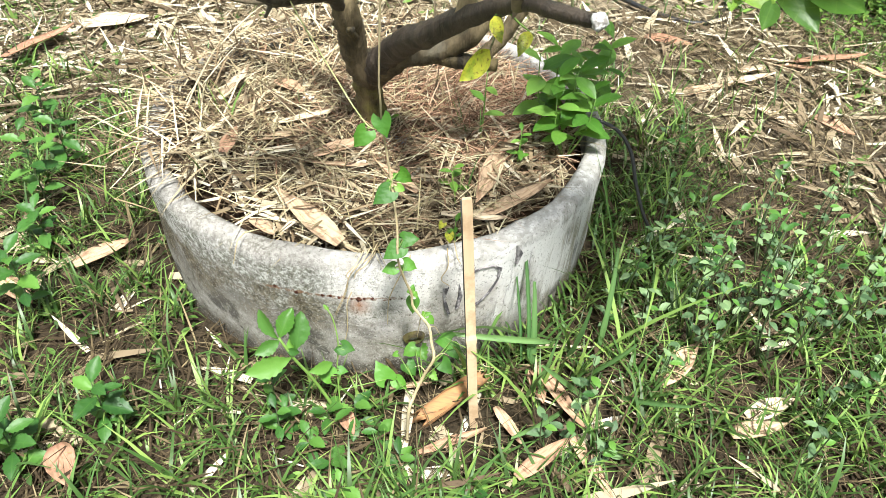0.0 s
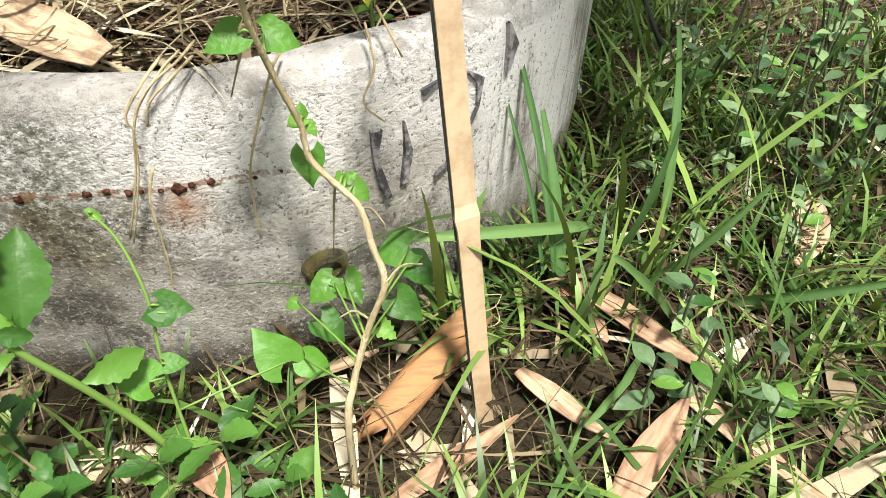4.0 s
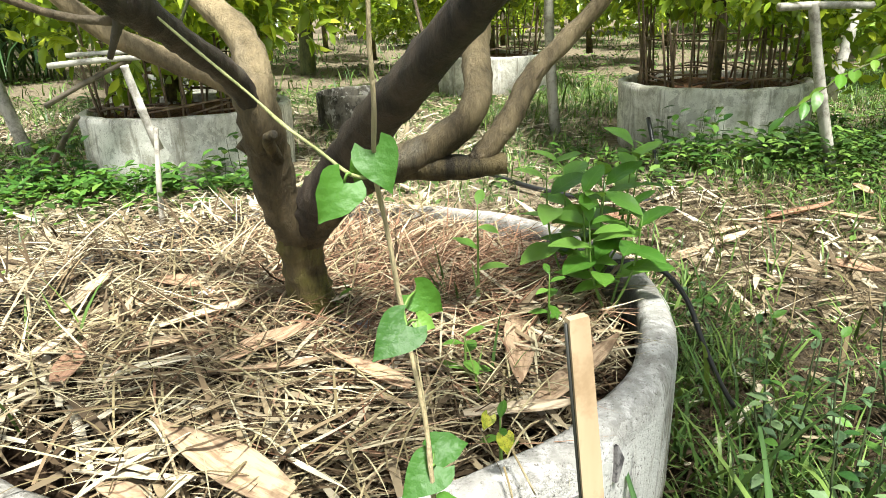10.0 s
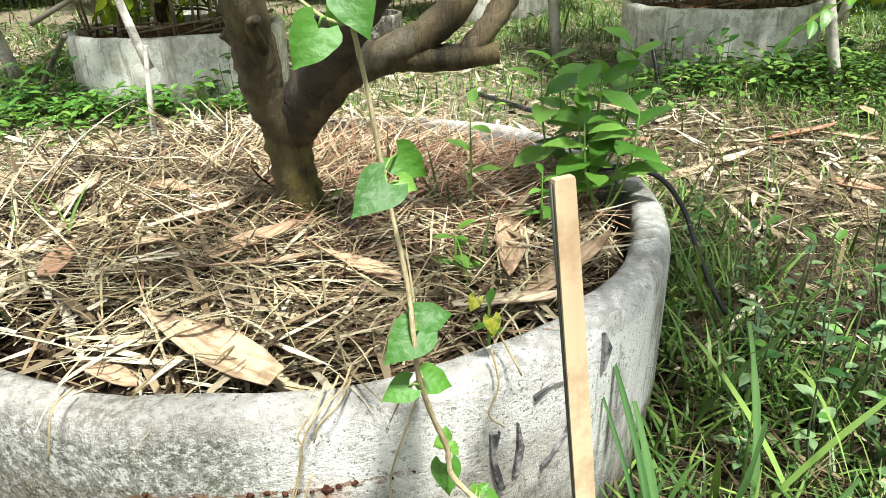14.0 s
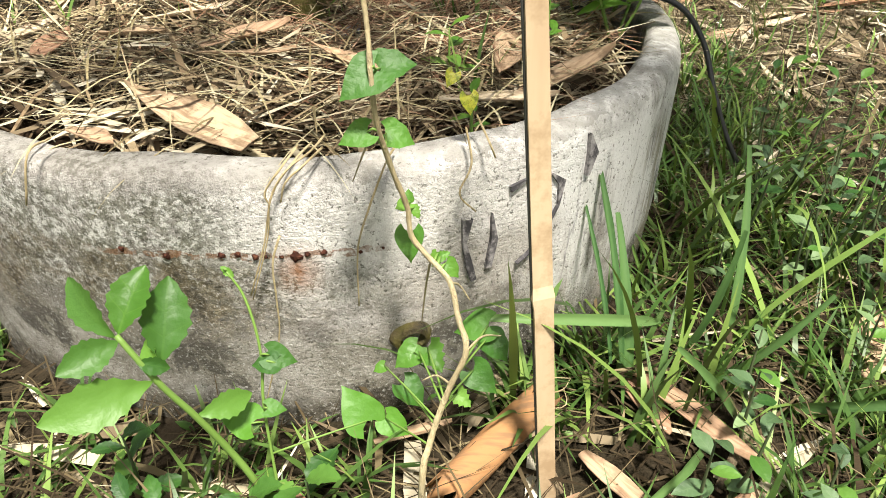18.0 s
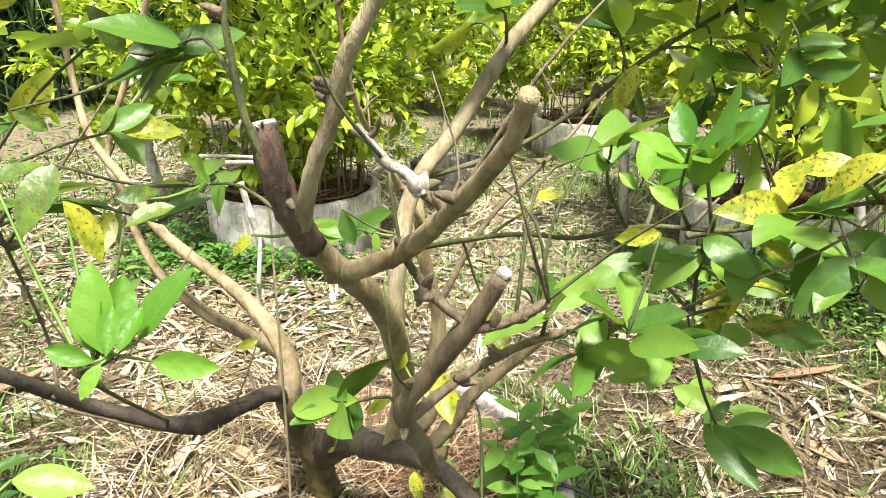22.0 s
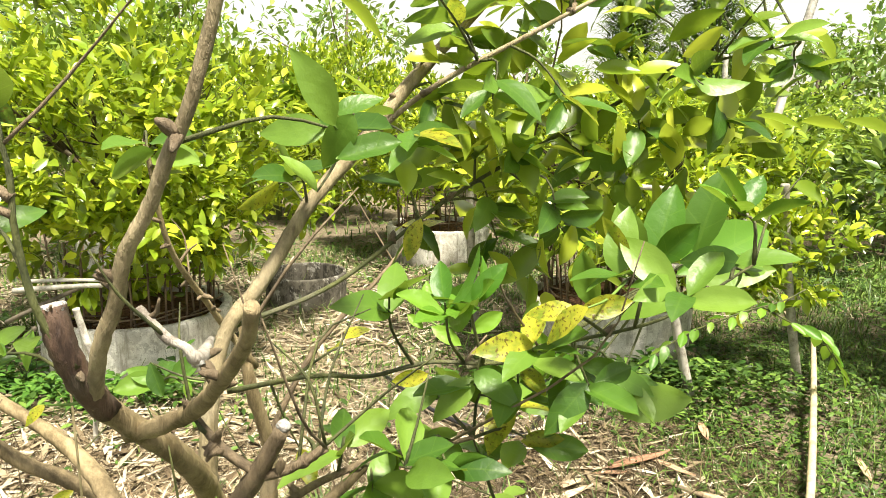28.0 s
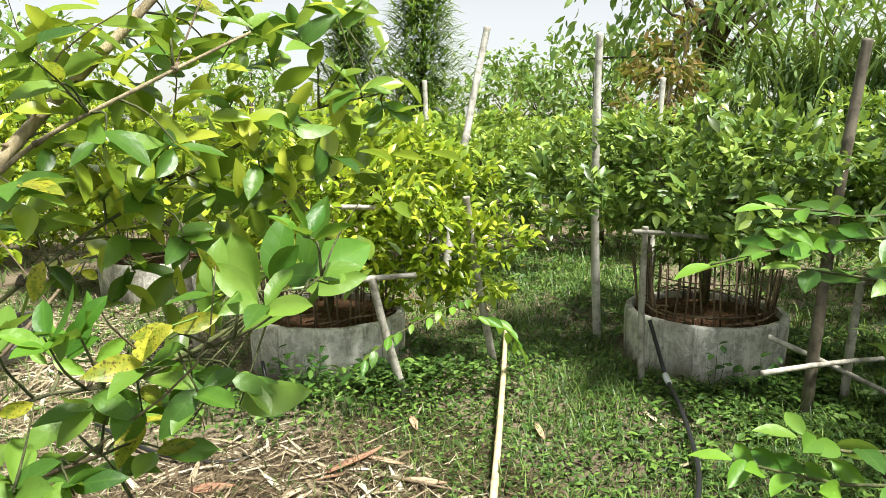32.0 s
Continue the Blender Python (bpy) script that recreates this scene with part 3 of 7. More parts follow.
HEART = broad_leaf((0.3, 0.46, 0.51, 0.5, 0.455, 0.395, 0.32, 0.235, 0.15, 0.07, 0.01), 0.2, 0.22, 0.02, 0.3)
HEART_B = broad_leaf((0.3, 0.47, 0.53, 0.52, 0.47, 0.44, 0.4, 0.31, 0.19, 0.09, 0.012), 0.3, 0.32, 0.03, 0.25)
OVAL = broad_leaf(bell(8, 0.27, 0.52, 0.9), 0.2, 0.3, 0.015)
TOOTHED = broad_leaf(bell(15, 0.23, 0.6, 0.9), 0.3, 0.4, 0.012, 0.0, 0.09)
TOOTHED_B = broad_leaf(bell(15, 0.27, 0.55, 0.85), 0.45, 0.25, 0.02, 0.0, 0.08)


def leaf_mesh(name, shape, mat):
    v, f = shape
    me = bpy.data.meshes.new(name)
    me.from_pydata([tuple(q) for q in v], [], [tuple(int(i) for i in q) for q in f])
    me.polygons.foreach_set("use_smooth", [True] * len(me.polygons))
    me.materials.append(mat)
    return me


def leaf_at(me, pos, forward, normal, size, parent, name="leaf", label=""):
    r = axes_of(np.array([forward], float), np.array([normal], float))[0]
    ob = new(name, me)
    ob.parent = parent
    m4 = Matrix([list(r[k] * size) + [pos[k]] for k in range(3)] + [[0, 0, 0, 1]])
    ob.matrix_basis = m4 if parent is None else Matrix.Translation(-Vector(parent.location)) @ m4
    if label:
        ob["label"] = label
    return ob


# ---- ground ----
def build_ground():
    half = np.concatenate([np.arange(0, 6, 0.09), np.geomspace(6, 420, 40)])
    line = np.concatenate([-half[:0:-1], half])
    n = len(line)
    x, y = np.meshgrid(line, line, indexing="ij")
    v = np.stack([x, y, ground_z(x, y)], -1).reshape(-1, 3)
    i = np.arange(n * n).reshape(n, n)
    f = np.stack([i[:-1, :-1], i[1:, :-1], i[1:, 1:], i[:-1, 1:]], -1).reshape(-1, 4)
    tagged(quads("ground", v, f, SOIL), "brown orchard soil with weeds and dry litter", "ground", "", "structure")


build_ground()

# ---- planter rings ----
R, H, WALL = 0.5, 0.3, 0.045


def ring_mesh(name, mat, seed, rag=0.004, R=0.5):
    """A cast ring with worn edges, turned from its profile."""
    prof = [(R - 0.008, -0.06), (R - 0.006, 0.0), (R - 0.002, 0.1), (R, 0.2), (R + 0.002, H - 0.03), (R, H - 0.012), (R - 0.006, H - 0.003), (R - 0.014, H), (R - WALL + 0.01, H), (R - WALL + 0.002, H - 0.006), (R - WALL, H - 0.02), (R - WALL, 0.1)]
    n, k = 144, len(prof)
    v, f = [], []
    for a in range(n):
        w = 2 * math.pi * a / n
        for r0, z0 in prof:
            d = noise.noise(Vector((math.cos(w) * 6 + seed, math.sin(w) * 6, z0 * 9))) * rag + noise.noise(Vector((math.cos(w) * 25, math.sin(w) * 25 + seed, z0 * 40))) * rag * 0.5
            zz = z0 + (noise.noise(Vector((math.cos(w) * 4, math.sin(w) * 4, seed))) * rag * 1.2 if z0 > 0.15 else 0)
            v.append(((r0 + d) * math.cos(w), (r0 + d) * math.sin(w), zz))
    for a in range(n):
        b = (a + 1) % n
        for s in range(k - 1):
            f.append((a * k + s, b * k + s, b * k + s + 1, a * k + s + 1))
    return build(name, v, f, mat)


def bed_mesh(name, mat, parent, level, seed, R=0.5):
    """The heaped soil inside a ring."""
    n, rings = 64, 14
    v, f = [(0, 0, level + 0.035)], []
    for k in range(1, rings + 1):
        r = (R - WALL + 0.004) * k / rings
        for a in range(n):
            w = 2 * math.pi * a / n
            z = level + 0.035 * (1 - (k / rings) ** 2) + 0.012 * noise.noise(Vector((r * math.cos(w) * 9 + seed, r * math.sin(w) * 9, 0)))
            v.append((r * math.cos(w), r * math.sin(w), z))
    for a in range(n):
        f.append((0, 1 + a, 1 + (a + 1) % n))
    for k in range(rings - 1):
        for a in range(n):
            b = (a + 1) % n
            f.append((1 + k * n + a, 1 + (k + 1) * n + a, 1 + (k + 1) * n + b, 1 + k * n + b))
    return build(name, v, f, mat, parent)


planter = thing("concrete_planter", "round grey-white concrete ring planter, stained and weathered", "planter")
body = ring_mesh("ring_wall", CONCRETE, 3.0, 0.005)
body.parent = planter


def wall_stroke(points, width):
    """A painted stroke that lies on the ring's outer face, from (angle in degrees, height) points."""
    bm = bmesh.new()
    rows = []
    for k, (deg, z) in enumerate(points):
        a, b = points[max(k - 1, 0)], points[min(k + 1, len(points) - 1)]
        du, dz = radians(b[0] - a[0]) * R, b[1] - a[1]
        ln = math.hypot(du, dz) or 1
        wob = width * (0.55 + 0.45 * math.sin(k * 2.3 + deg))
        row = []
        for s in (-1, 1):
            for lift in (0.0, 0.0045):
                u = radians(deg) - s * dz / ln * wob / 2 / R
                zz = z + s * du / ln * wob / 2
                row.append(bm.verts.new(((R + lift) * math.cos(u), (R + lift) * math.sin(u), zz)))
        rows.append(row)
    for p, q in zip(rows, rows[1:]):
        bm.faces.new((p[1], p[3], q[3], q[1]))
        bm.faces.new((p[0], p[1], q[1], q[0]))
        bm.faces.new((p[3], p[2], q[2], q[3]))
    return bm


for stroke, width in (
    (((-62.5, 0.255), (-60, 0.262), (-57, 0.258), (-55.4, 0.245), (-55.6, 0.22), (-57.2, 0.195), (-59.5, 0.175), (-61, 0.168)), 0.008),
    (((-67.5, 0.235), (-67.8, 0.21), (-67.2, 0.185), (-66.6, 0.165)), 0.009),
    (((-64.6, 0.235), (-64.2, 0.205), (-64.8, 0.175)), 0.007),
    (((-51.5, 0.285), (-50.6, 0.262), (-51.2, 0.24)), 0.012),
):
    part("paint_mark", wall_stroke(stroke, width * 1.15), DARK_MARK, planter, "dark painted mark")


WALL_ROWS = ((R - 0.006, 0.0), (R - 0.002, 0.1), (R, 0.2), (R + 0.002, H - 0.03))


def wall_radius(w, z, seed=3.0, rag=0.005):
    """The outer face's own radius at an angle and a height, with its cast unevenness."""
    out = []
    for r0, z0 in WALL_ROWS:
        d = 0.0
        for k in range(2):
            step = 2 * math.pi / 144
            a = (math.floor(w / step) + k) * step
            share = w / step - math.floor(w / step)
            q = noise.noise(Vector((math.cos(a) * 6 + seed, math.sin(a) * 6, z0 * 9))) * rag + noise.noise(Vector((math.cos(a) * 25, math.sin(a) * 25 + seed, z0 * 40))) * rag * 0.5
            d += q * (share if k else 1 - share)
        out.append(r0 + d)
    return float(np.interp(z, [q[1] for q in WALL_ROWS], out))


def rust_spot(deg, z, size, seed):
    """A ragged crust of rust round a nail end in the wall."""
    r = np.random.default_rng(seed)
    bm = bmesh.new()
    n = 11
    edge = size * (0.7 + 0.6 * r.random(n))
    rows = []
    for q, lift in ((1.0, 0.0004), (0.7, 0.0014), (0.25, 0.0022)):
        ring_ = []
        for k in range(n):
            a = 6.283 * k / n
            w = radians(deg) + edge[k] * q * math.cos(a) / R
            zz = z + edge[k] * q * math.sin(a)
            rad = wall_radius(w, zz) + lift
            ring_.append(bm.verts.new((rad * math.cos(w), rad * math.sin(w), zz)))
        rows.append(ring_)
    for p, q in zip(rows, rows[1:]):
        for k in range(n):
            bm.faces.new((p[k], p[(k + 1) % n], q[(k + 1) % n], q[k]))
    bm.faces.new(rows[-1])
    return bm


m = Mat("rust crust")
RUST = m.base(m.ramp(m.noise(260, 4, 0.7), [(0.38, (0.03, 0.012, 0.009)), (0.55, (0.07, 0.026, 0.017)), (0.7, (0.18, 0.08, 0.045))]), 0.9, 0.1).bump(m.noise(400, 3), 0.8, 0.002).m
for k, (deg, z, size) in enumerate(((-97.8, 0.222, 0.0052), (-92.4, 0.2237, 0.0045), (-90.8, 0.2249, 0.004), (-89.1, 0.2214, 0.0045), (-88.1, 0.222, 0.003), (-86.6, 0.2213, 0.0028), (-85.2, 0.2212, 0.0075), (-84.0, 0.2225, 0.004), (-82.4, 0.2231, 0.0038), (-78.8, 0.2199, 0.0026), (-102.5, 0.226, 0.004), (-76.5, 0.221, 0.0022))):
    part("rust_spot", rust_spot(deg, z, size * 0.75, 900 + k), RUST, planter, "dark brown rust spot")


def drain(deg, z):
    bm = bmesh.new()
    c = Vector((R * math.cos(radians(deg)), R * math.sin(radians(deg)), z))
    out = Vector((math.cos(radians(deg)), math.sin(radians(deg)), 0))
    side = Vector((-out.y, out.x, 0))
    rings = []
    for lift, r in ((-0.002, 0.022), (0.007, 0.018), (0.009, 0.013), (-0.004, 0.011)):
        rings.append([bm.verts.new(c + out * lift + side * math.cos(w) * r + Vector((0, 0, 1)) * math.sin(w) * r * 0.75) for w in np.linspace(0, 2 * math.pi, 18, endpoint=False)])
    for a, b in zip(rings, rings[1:]):
        for k in range(18):
            bm.faces.new((a[k], a[(k + 1) % 18], b[(k + 1) % 18], b[k]))
    bm.faces.new(rings[-1][::-1])
    return bm


part("drain_hole", drain(-73.9, 0.112), BARK, planter, "small brown plugged drain hole")
bed = bed_mesh("mulch_bed", SOIL_DARK, None, 0.235, 1.0)
tagged(bed, "dark soil bed heaped inside the concrete ring", "soil", "", "stuff")


def in_disc(n, radius, r=rng):
    q, w = np.sqrt(r.random(n)) * radius, r.random(n) * 2 * math.pi
    return q * np.cos(w), q * np.sin(w)


def build_mulch():
    """Straw in bundles that lie roughly one way, over and under each other."""
    k, per = 330, 30
    bx, by = in_disc(k, R - WALL - 0.02)
    bh, bz = rng.random(k) * 6.28, rng.random(k) * 0.022
    x = np.repeat(bx, per) + rng.normal(0, 0.028, k * per)
    y = np.repeat(by, per) + rng.normal(0, 0.028, k * per)
    hd = np.repeat(bh, per) + rng.normal(0, 0.42, k * per)
    ln = rng.uniform(0.05, 0.23, k * per)
    x, y = x - np.cos(hd) * ln / 2, y - np.sin(hd) * ln / 2
    lift = np.repeat(bz, per) + rng.random(k * per) * 0.012
    ex, ey = x + np.cos(hd) * ln, y + np.sin(hd) * ln
    lim = R - WALL - 0.008
    ok = (np.hypot(x, y) < lim) & (np.hypot(ex, ey) < lim) & (np.hypot(x, y + 0.05) > 0.05) & (np.hypot(ex, ey + 0.05) > 0.05)
    ok &= (rng.random(k * per) < 0.3) | (np.hypot(x + 0.24, y + 0.3) > 0.13)
    ok &= (rng.random(k * per) < 0.35) | (np.hypot(x - 0.36, y + 0.02) > 0.1)
    x, y, hd, ln, lift = x[ok], y[ok], hd[ok], ln[ok], lift[ok]
    n = len(x)
    z = 0.243 + 0.035 * (1 - (np.hypot(x, y) / 0.46) ** 2) + lift
    ob = ribbons("straw_mulch", np.stack([x, y, z], -1), hd, ln, rng.choice([0.002, 0.0034, 0.0052, 0.009], n, p=[0.28, 0.34, 0.23, 0.15]), rng.normal(0.07, 0.13, n), rng.normal(0.15, 0.3, n), STRAW, None, 3)
    tagged(ob, "brown straw and dry grass mulch heaped in the ring", "mulch", "", "stuff")
    # fine reddish needles behind the trunk
    n = 3400
    x, y = rng.normal(0.12, 0.19, n), rng.normal(0.1, 0.18, n)
    ok = (np.hypot(x, y) < R - WALL - 0.05) & (np.hypot(x, y + 0.05) > 0.05)
    x, y, n = x[ok], y[ok], int(ok.sum())
    z = 0.262 + 0.035 * (1 - (np.hypot(x, y) / 0.46) ** 2) + rng.random(n) * 0.022
    ob = ribbons("needle_mulch", np.stack([x, y, z], -1), rng.normal(0.4, 1.1, n), rng.uniform(0.05, 0.16, n), rng.choice([0.0014, 0.0022, 0.0034], n), rng.normal(0.1, 0.18, n), rng.normal(0.3, 0.35, n), STRAW_RED, None, 4)
    tagged(ob, "fine reddish-brown dry needles heaped behind the trunk", "mulch", "", "stuff")
    n = 430
    x, y = in_disc(n, R - WALL - 0.03)
    z = 0.272 + 0.03 * (1 - (np.hypot(x, y) / 0.46) ** 2) + rng.random(n) * 0.012
    ob = ribbons("dry_bamboo_leaves", np.stack([x, y, z], -1), rng.random(n) * 6.28, rng.uniform(0.05, 0.15, n), rng.uniform(0.005, 0.015, n), rng.normal(0.02, 0.15, n), rng.normal(0.05, 0.3, n), LITTER, None, 3)
    tagged(ob, "pale dry bamboo leaves lying on the mulch", "dry leaves", "", "stuff")
    # litter that spills over the rim behind and to one side, and wisps over the front rim
    n = 420
    w = rng.uniform(1.9, 3.7, n)
    q = rng.uniform(0.36, 0.6, n)
    z = np.where(q < 0.5, 0.3, 0.3 - (q - 0.5) * 1.2) + rng.random(n) * 0.02
    ob = ribbons("spilled_straw", np.stack([q * np.cos(w), q * np.sin(w), z], -1), rng.random(n) * 6.28, rng.uniform(0.06, 0.2, n), rng.uniform(0.002, 0.006, n), rng.normal(0.1, 0.25, n), rng.normal(0.3, 0.3, n), STRAW, None, 3)
    tagged(ob, "dry straw spilling over the ring's rim", "straw", "", "stuff")
    hang = thing("hanging_straw", "thin dry grass stems hanging over the front rim", "straw")
    for line in (((0.07, -0.45, 0.312), (0.063, -0.49, 0.316), (0.046, -0.506, 0.308), (0.031, -0.511, 0.285), (0.024, -0.512, 0.248), (0.002, -0.51, 0.183)), ((0.06, -0.46, 0.31), (0.052, -0.495, 0.312), (0.033, -0.511, 0.289), (0.021, -0.512, 0.244), (0.001, -0.511, 0.188)), ((0.05, -0.47, 0.312), (0.042, -0.505, 0.31), (0.028, -0.512, 0.292), (0.03, -0.512, 0.28)), ((0.07, -0.47, 0.31), (0.06, -0.505, 0.312), (0.045, -0.512, 0.3), (0.039, -0.511, 0.282)), ((0.13, -0.47, 0.31), (0.122, -0.5, 0.306), (0.102, -0.506, 0.253), (0.096, -0.506, 0.223), (0.094, -0.506, 0.171)), ((0.034, -0.511, 0.25), (0.025, -0.513, 0.223), (0.023, -0.512, 0.184), (0.019, -0.513, 0.137), (-0.006, -0.512, 0.049)), ((0.19, -0.455, 0.32), (0.194, -0.474, 0.295), (0.184, -0.48, 0.27), (0.199, -0.473, 0.248)), ((0.2, -0.44, 0.325), (0.209, -0.468, 0.312), (0.215, -0.466, 0.297)), ((-0.16, -0.45, 0.312), (-0.165, -0.48, 0.312), (-0.175, -0.49, 0.27))):
        tube("straw", [(*p, 0.0011 - 0.0001 * k) for k, p in enumerate(line)], DRY_STEM, hang, 5, 5, 0.2)


build_mulch()


def curled_straw(n):
    """Thin curling straws jumbled over the mulch."""
    r = np.random.default_rng(83)
    x, y = in_disc(n, 0.44, r)
    ok = (r.random(n) < 0.3) | (x + y < 0.1)
    x, y, n = x[ok], y[ok], int(ok.sum())
    z = 0.292 + 0.022 * (1 - (x * x + y * y) / 0.2) + 0.012 * r.random(n)
    ob = ribbons("curled_straw", np.stack([x, y, z], -1), r.random(n) * 6.28, r.uniform(0.04, 0.15, n), r.uniform(0.0014, 0.0036, n), r.uniform(0.0, 0.55, n), r.normal(0.75, 0.5, n), STRAW_PALE, None, 5)
    return tagged(ob, "thin curling pale straws lying over the mulch", "straw", "", "stuff")


curled_straw(1000)


def sheath(name, x, y, z, length, width, deg, mat=SHEATH, tilt=4.0, roll=0.0, cup=0.35, label="pale dry bamboo sheath lying on the litter", category="dry sheath"):
    """A dry culm sheath: a thin cupped blade with a pointed end and real thickness."""
    bm = bmesh.new()
    prof = (0.5, 0.86, 1.0, 0.93, 0.72, 0.4, 0.04)
    grid = []
    for k, w in enumerate(prof):
        t = k / (len(prof) - 1)
        row = []
        for s in range(5):
            u = (s / 2 - 1) * w * width / 2
            row.append(bm.verts.new(((t - 0.5) * length, u, cup * u * u / width * 2 + 0.12 * length * (t - 0.5) ** 2 + 0.002 * math.sin(5 * t + s))))
        grid.append(row)
    for a, b in zip(grid, grid[1:]):
        for s in range(4):
            bm.faces.new((a[s], a[s + 1], b[s + 1], b[s]))
    top = bm.faces[:]
    ext = bmesh.ops.extrude_face_region(bm, geom=top)
    bmesh.ops.translate(bm, vec=(0, 0, -0.0018), verts=[g for g in ext["geom"] if isinstance(g, bmesh.types.BMVert)])
    bmesh.ops.recalc_face_normals(bm, faces=bm.faces[:])
    for fc in bm.faces:
        fc.smooth = True
    ob = part(name, bm, mat, None)
    ob.matrix_basis = pose(x, y, z, roll, -tilt, deg)
    return tagged(ob, label, category, "dry sheaths")


for k, (x, y, ln, w, deg) in enumerate(((-0.07, -0.38, 0.2, 0.042, 139), (-0.14, -0.42, 0.07, 0.025, -38), (-0.05, -0.18, 0.11, 0.036, 27), (-0.28, -0.17, 0.09, 0.03, 89), (0.25, -0.23, 0.2, 0.04, -101), (0.31, -0.28, 0.16, 0.036, 39), (0.23, -0.34, 0.12, 0.021, -2), (-0.34, 0.25, 0.18, 0.04, -70), (-0.34, 0.05, 0.13, 0.038, 76), (-0.14, -0.07, 0.13, 0.026, 30), (-0.21, 0.05, 0.1, 0.037, -37), (-0.33, -0.14, 0.1, 0.02, 55), (-0.05, -0.23, 0.13, 0.016, -1), (0.07, -0.25, 0.13, 0.02, 141), (-0.19, -0.16, 0.08, 0.023, -135))):
    sheath("bamboo_sheath", x, y, 0.297 + 0.02 * (1 - (x * x + y * y) / 0.2) + 0.002 * (k % 3), ln, w, deg, tilt=3 + 3 * (k % 3), roll=-12 + 8 * (k % 4), label="pale dry bamboo sheath lying on the straw mulch")
for k, (x, y, ln, w, deg) in enumerate(((0.38, -0.5, 0.09, 0.039, -76), (0.66, -0.42, 0.14, 0.055, 48), (0.82, -0.5, 0.11, 0.04, 24), (0.78, -0.56, 0.11, 0.04, 16), (0.23, -0.64, 0.13, 0.02, 26), (-0.41, -0.77, 0.1, 0.05, -48), (-0.71, -0.39, 0.13, 0.05, -31), (-0.58, -0.26, 0.13, 0.05, 44), (-1.08, 0.9, 0.22, 0.09, 20), (-1.24, 0.69, 0.26, 0.07, 62), (1.01, 0.8, 0.36, 0.055, 17), (0.92, 0.72, 0.21, 0.04, 19), (1.28, 0.96, 0.13, 0.034, -8), (1.11, 0.59, 0.16, 0.045, -58), (1.29, 0.58, 0.14, 0.05, -55), (0.42, -0.53, 0.16, 0.035, -60))):
    sheath("bamboo_sheath", x, y, 0.03 + 0.01 * (k % 2), ln, w, deg, tilt=5, roll=-10 + 9 * (k % 3), label="dry bamboo sheath lying in the grass")
for k, (x, y, ln, w, deg) in enumerate(((0.33, -0.6, 0.1, 0.022, -56), (0.39, -0.66, 0.13, 0.032, 42), (0.47, -0.66, 0.14, 0.034, -63), (0.04, -0.63, 0.06, 0.03, -58), (0.14, -0.53, 0.08, 0.014, 15), (1.42, 1.02, 0.28, 0.06, 15), (0.87, 1.09, 0.17, 0.06, -21), (1.52, 0.96, 0.19, 0.036, -58), (1.21, 1.0, 0.15, 0.028, -11), (1.78, 1.22, 0.18, 0.036, -108), (2.24, 0.89, 0.2, 0.03, -116), (1.12, 0.89, 0.1, 0.05, 23), (1.6, 0.75, 0.17, 0.034, -48))):
    sheath("bamboo_sheath", x, y, 0.03 + 0.01 * (k % 2), ln, w, deg, tilt=4, roll=8 - 9 * (k % 3), label="dry bamboo sheath lying in the grass")


def bark_roll(a, b, r, label):
    """A curled strip of bark: an open roll with thickness and ragged ends."""
    rr = np.random.default_rng(8)
    a, b = Vector(a), Vector(b)
    d = (b - a).normalized()
    u = d.cross(Vector((0, 0, 1))).normalized()
    v = u.cross(d)
    bm = bmesh.new()
    skins = []
    for gap in (0.0, 0.0022):
        grid = []
        for k in range(9):
            row = []
            for w in range(15):
                ang = radians(-160 + 290 * w / 14)
                t = k / 8 + (0.05 * rr.normal() if k in (0, 8) else 0.0)
                q = (r - gap) * (1 + 0.06 * math.sin(5 * t + w) + 0.02 * w / 14)
                row.append(bm.verts.new(a.lerp(b, t) + u * math.sin(ang) * q + v * math.cos(ang) * q))
            grid.append(row)
        skins.append(grid)
    for s_, grid in enumerate(skins):
        for p, q in zip(grid, grid[1:]):
            for w in range(14):
                f = (p[w], p[w + 1], q[w + 1], q[w])
                bm.faces.new(f if s_ == 0 else f[::-1])
    for w in range(14):
        bm.faces.new((skins[0][0][w], skins[1][0][w], skins[1][0][w + 1], skins[0][0][w + 1]))
        bm.faces.new((skins[0][8][w], skins[0][8][w + 1], skins[1][8][w + 1], skins[1][8][w]))
    for k in range(8):
        bm.faces.new((skins[0][k][0], skins[0][k + 1][0], skins[1][k + 1][0], skins[1][k][0]))
        bm.faces.new((skins[0][k][14], skins[1][k][14], skins[1][k + 1][14], skins[0][k + 1][14]))
    for f in bm.faces:
        f.smooth = True
    roll = thing("bark_roll", label, "bark")
    part("bark", bm, HUSK, roll)
    for k in range(6):
        w = rr.random() * 6.28
        s0 = b + u * math.cos(w) * r * 0.8 + v * math.sin(w) * r * 0.8
        tube("fibre", ((*s0, 0.0009), (*(s0 + d * 0.015 + u * 0.006 * rr.normal()), 0.0007), (*(s0 + d * 0.03 + u * 0.012 * rr.normal()), 0.0004)), DRY_STEM, roll, 5, 3)


bark_roll((0.168, -0.6, 0.028), (0.268, -0.51, 0.052), 0.017, "orange-brown curled roll of bark leaning on the ring")

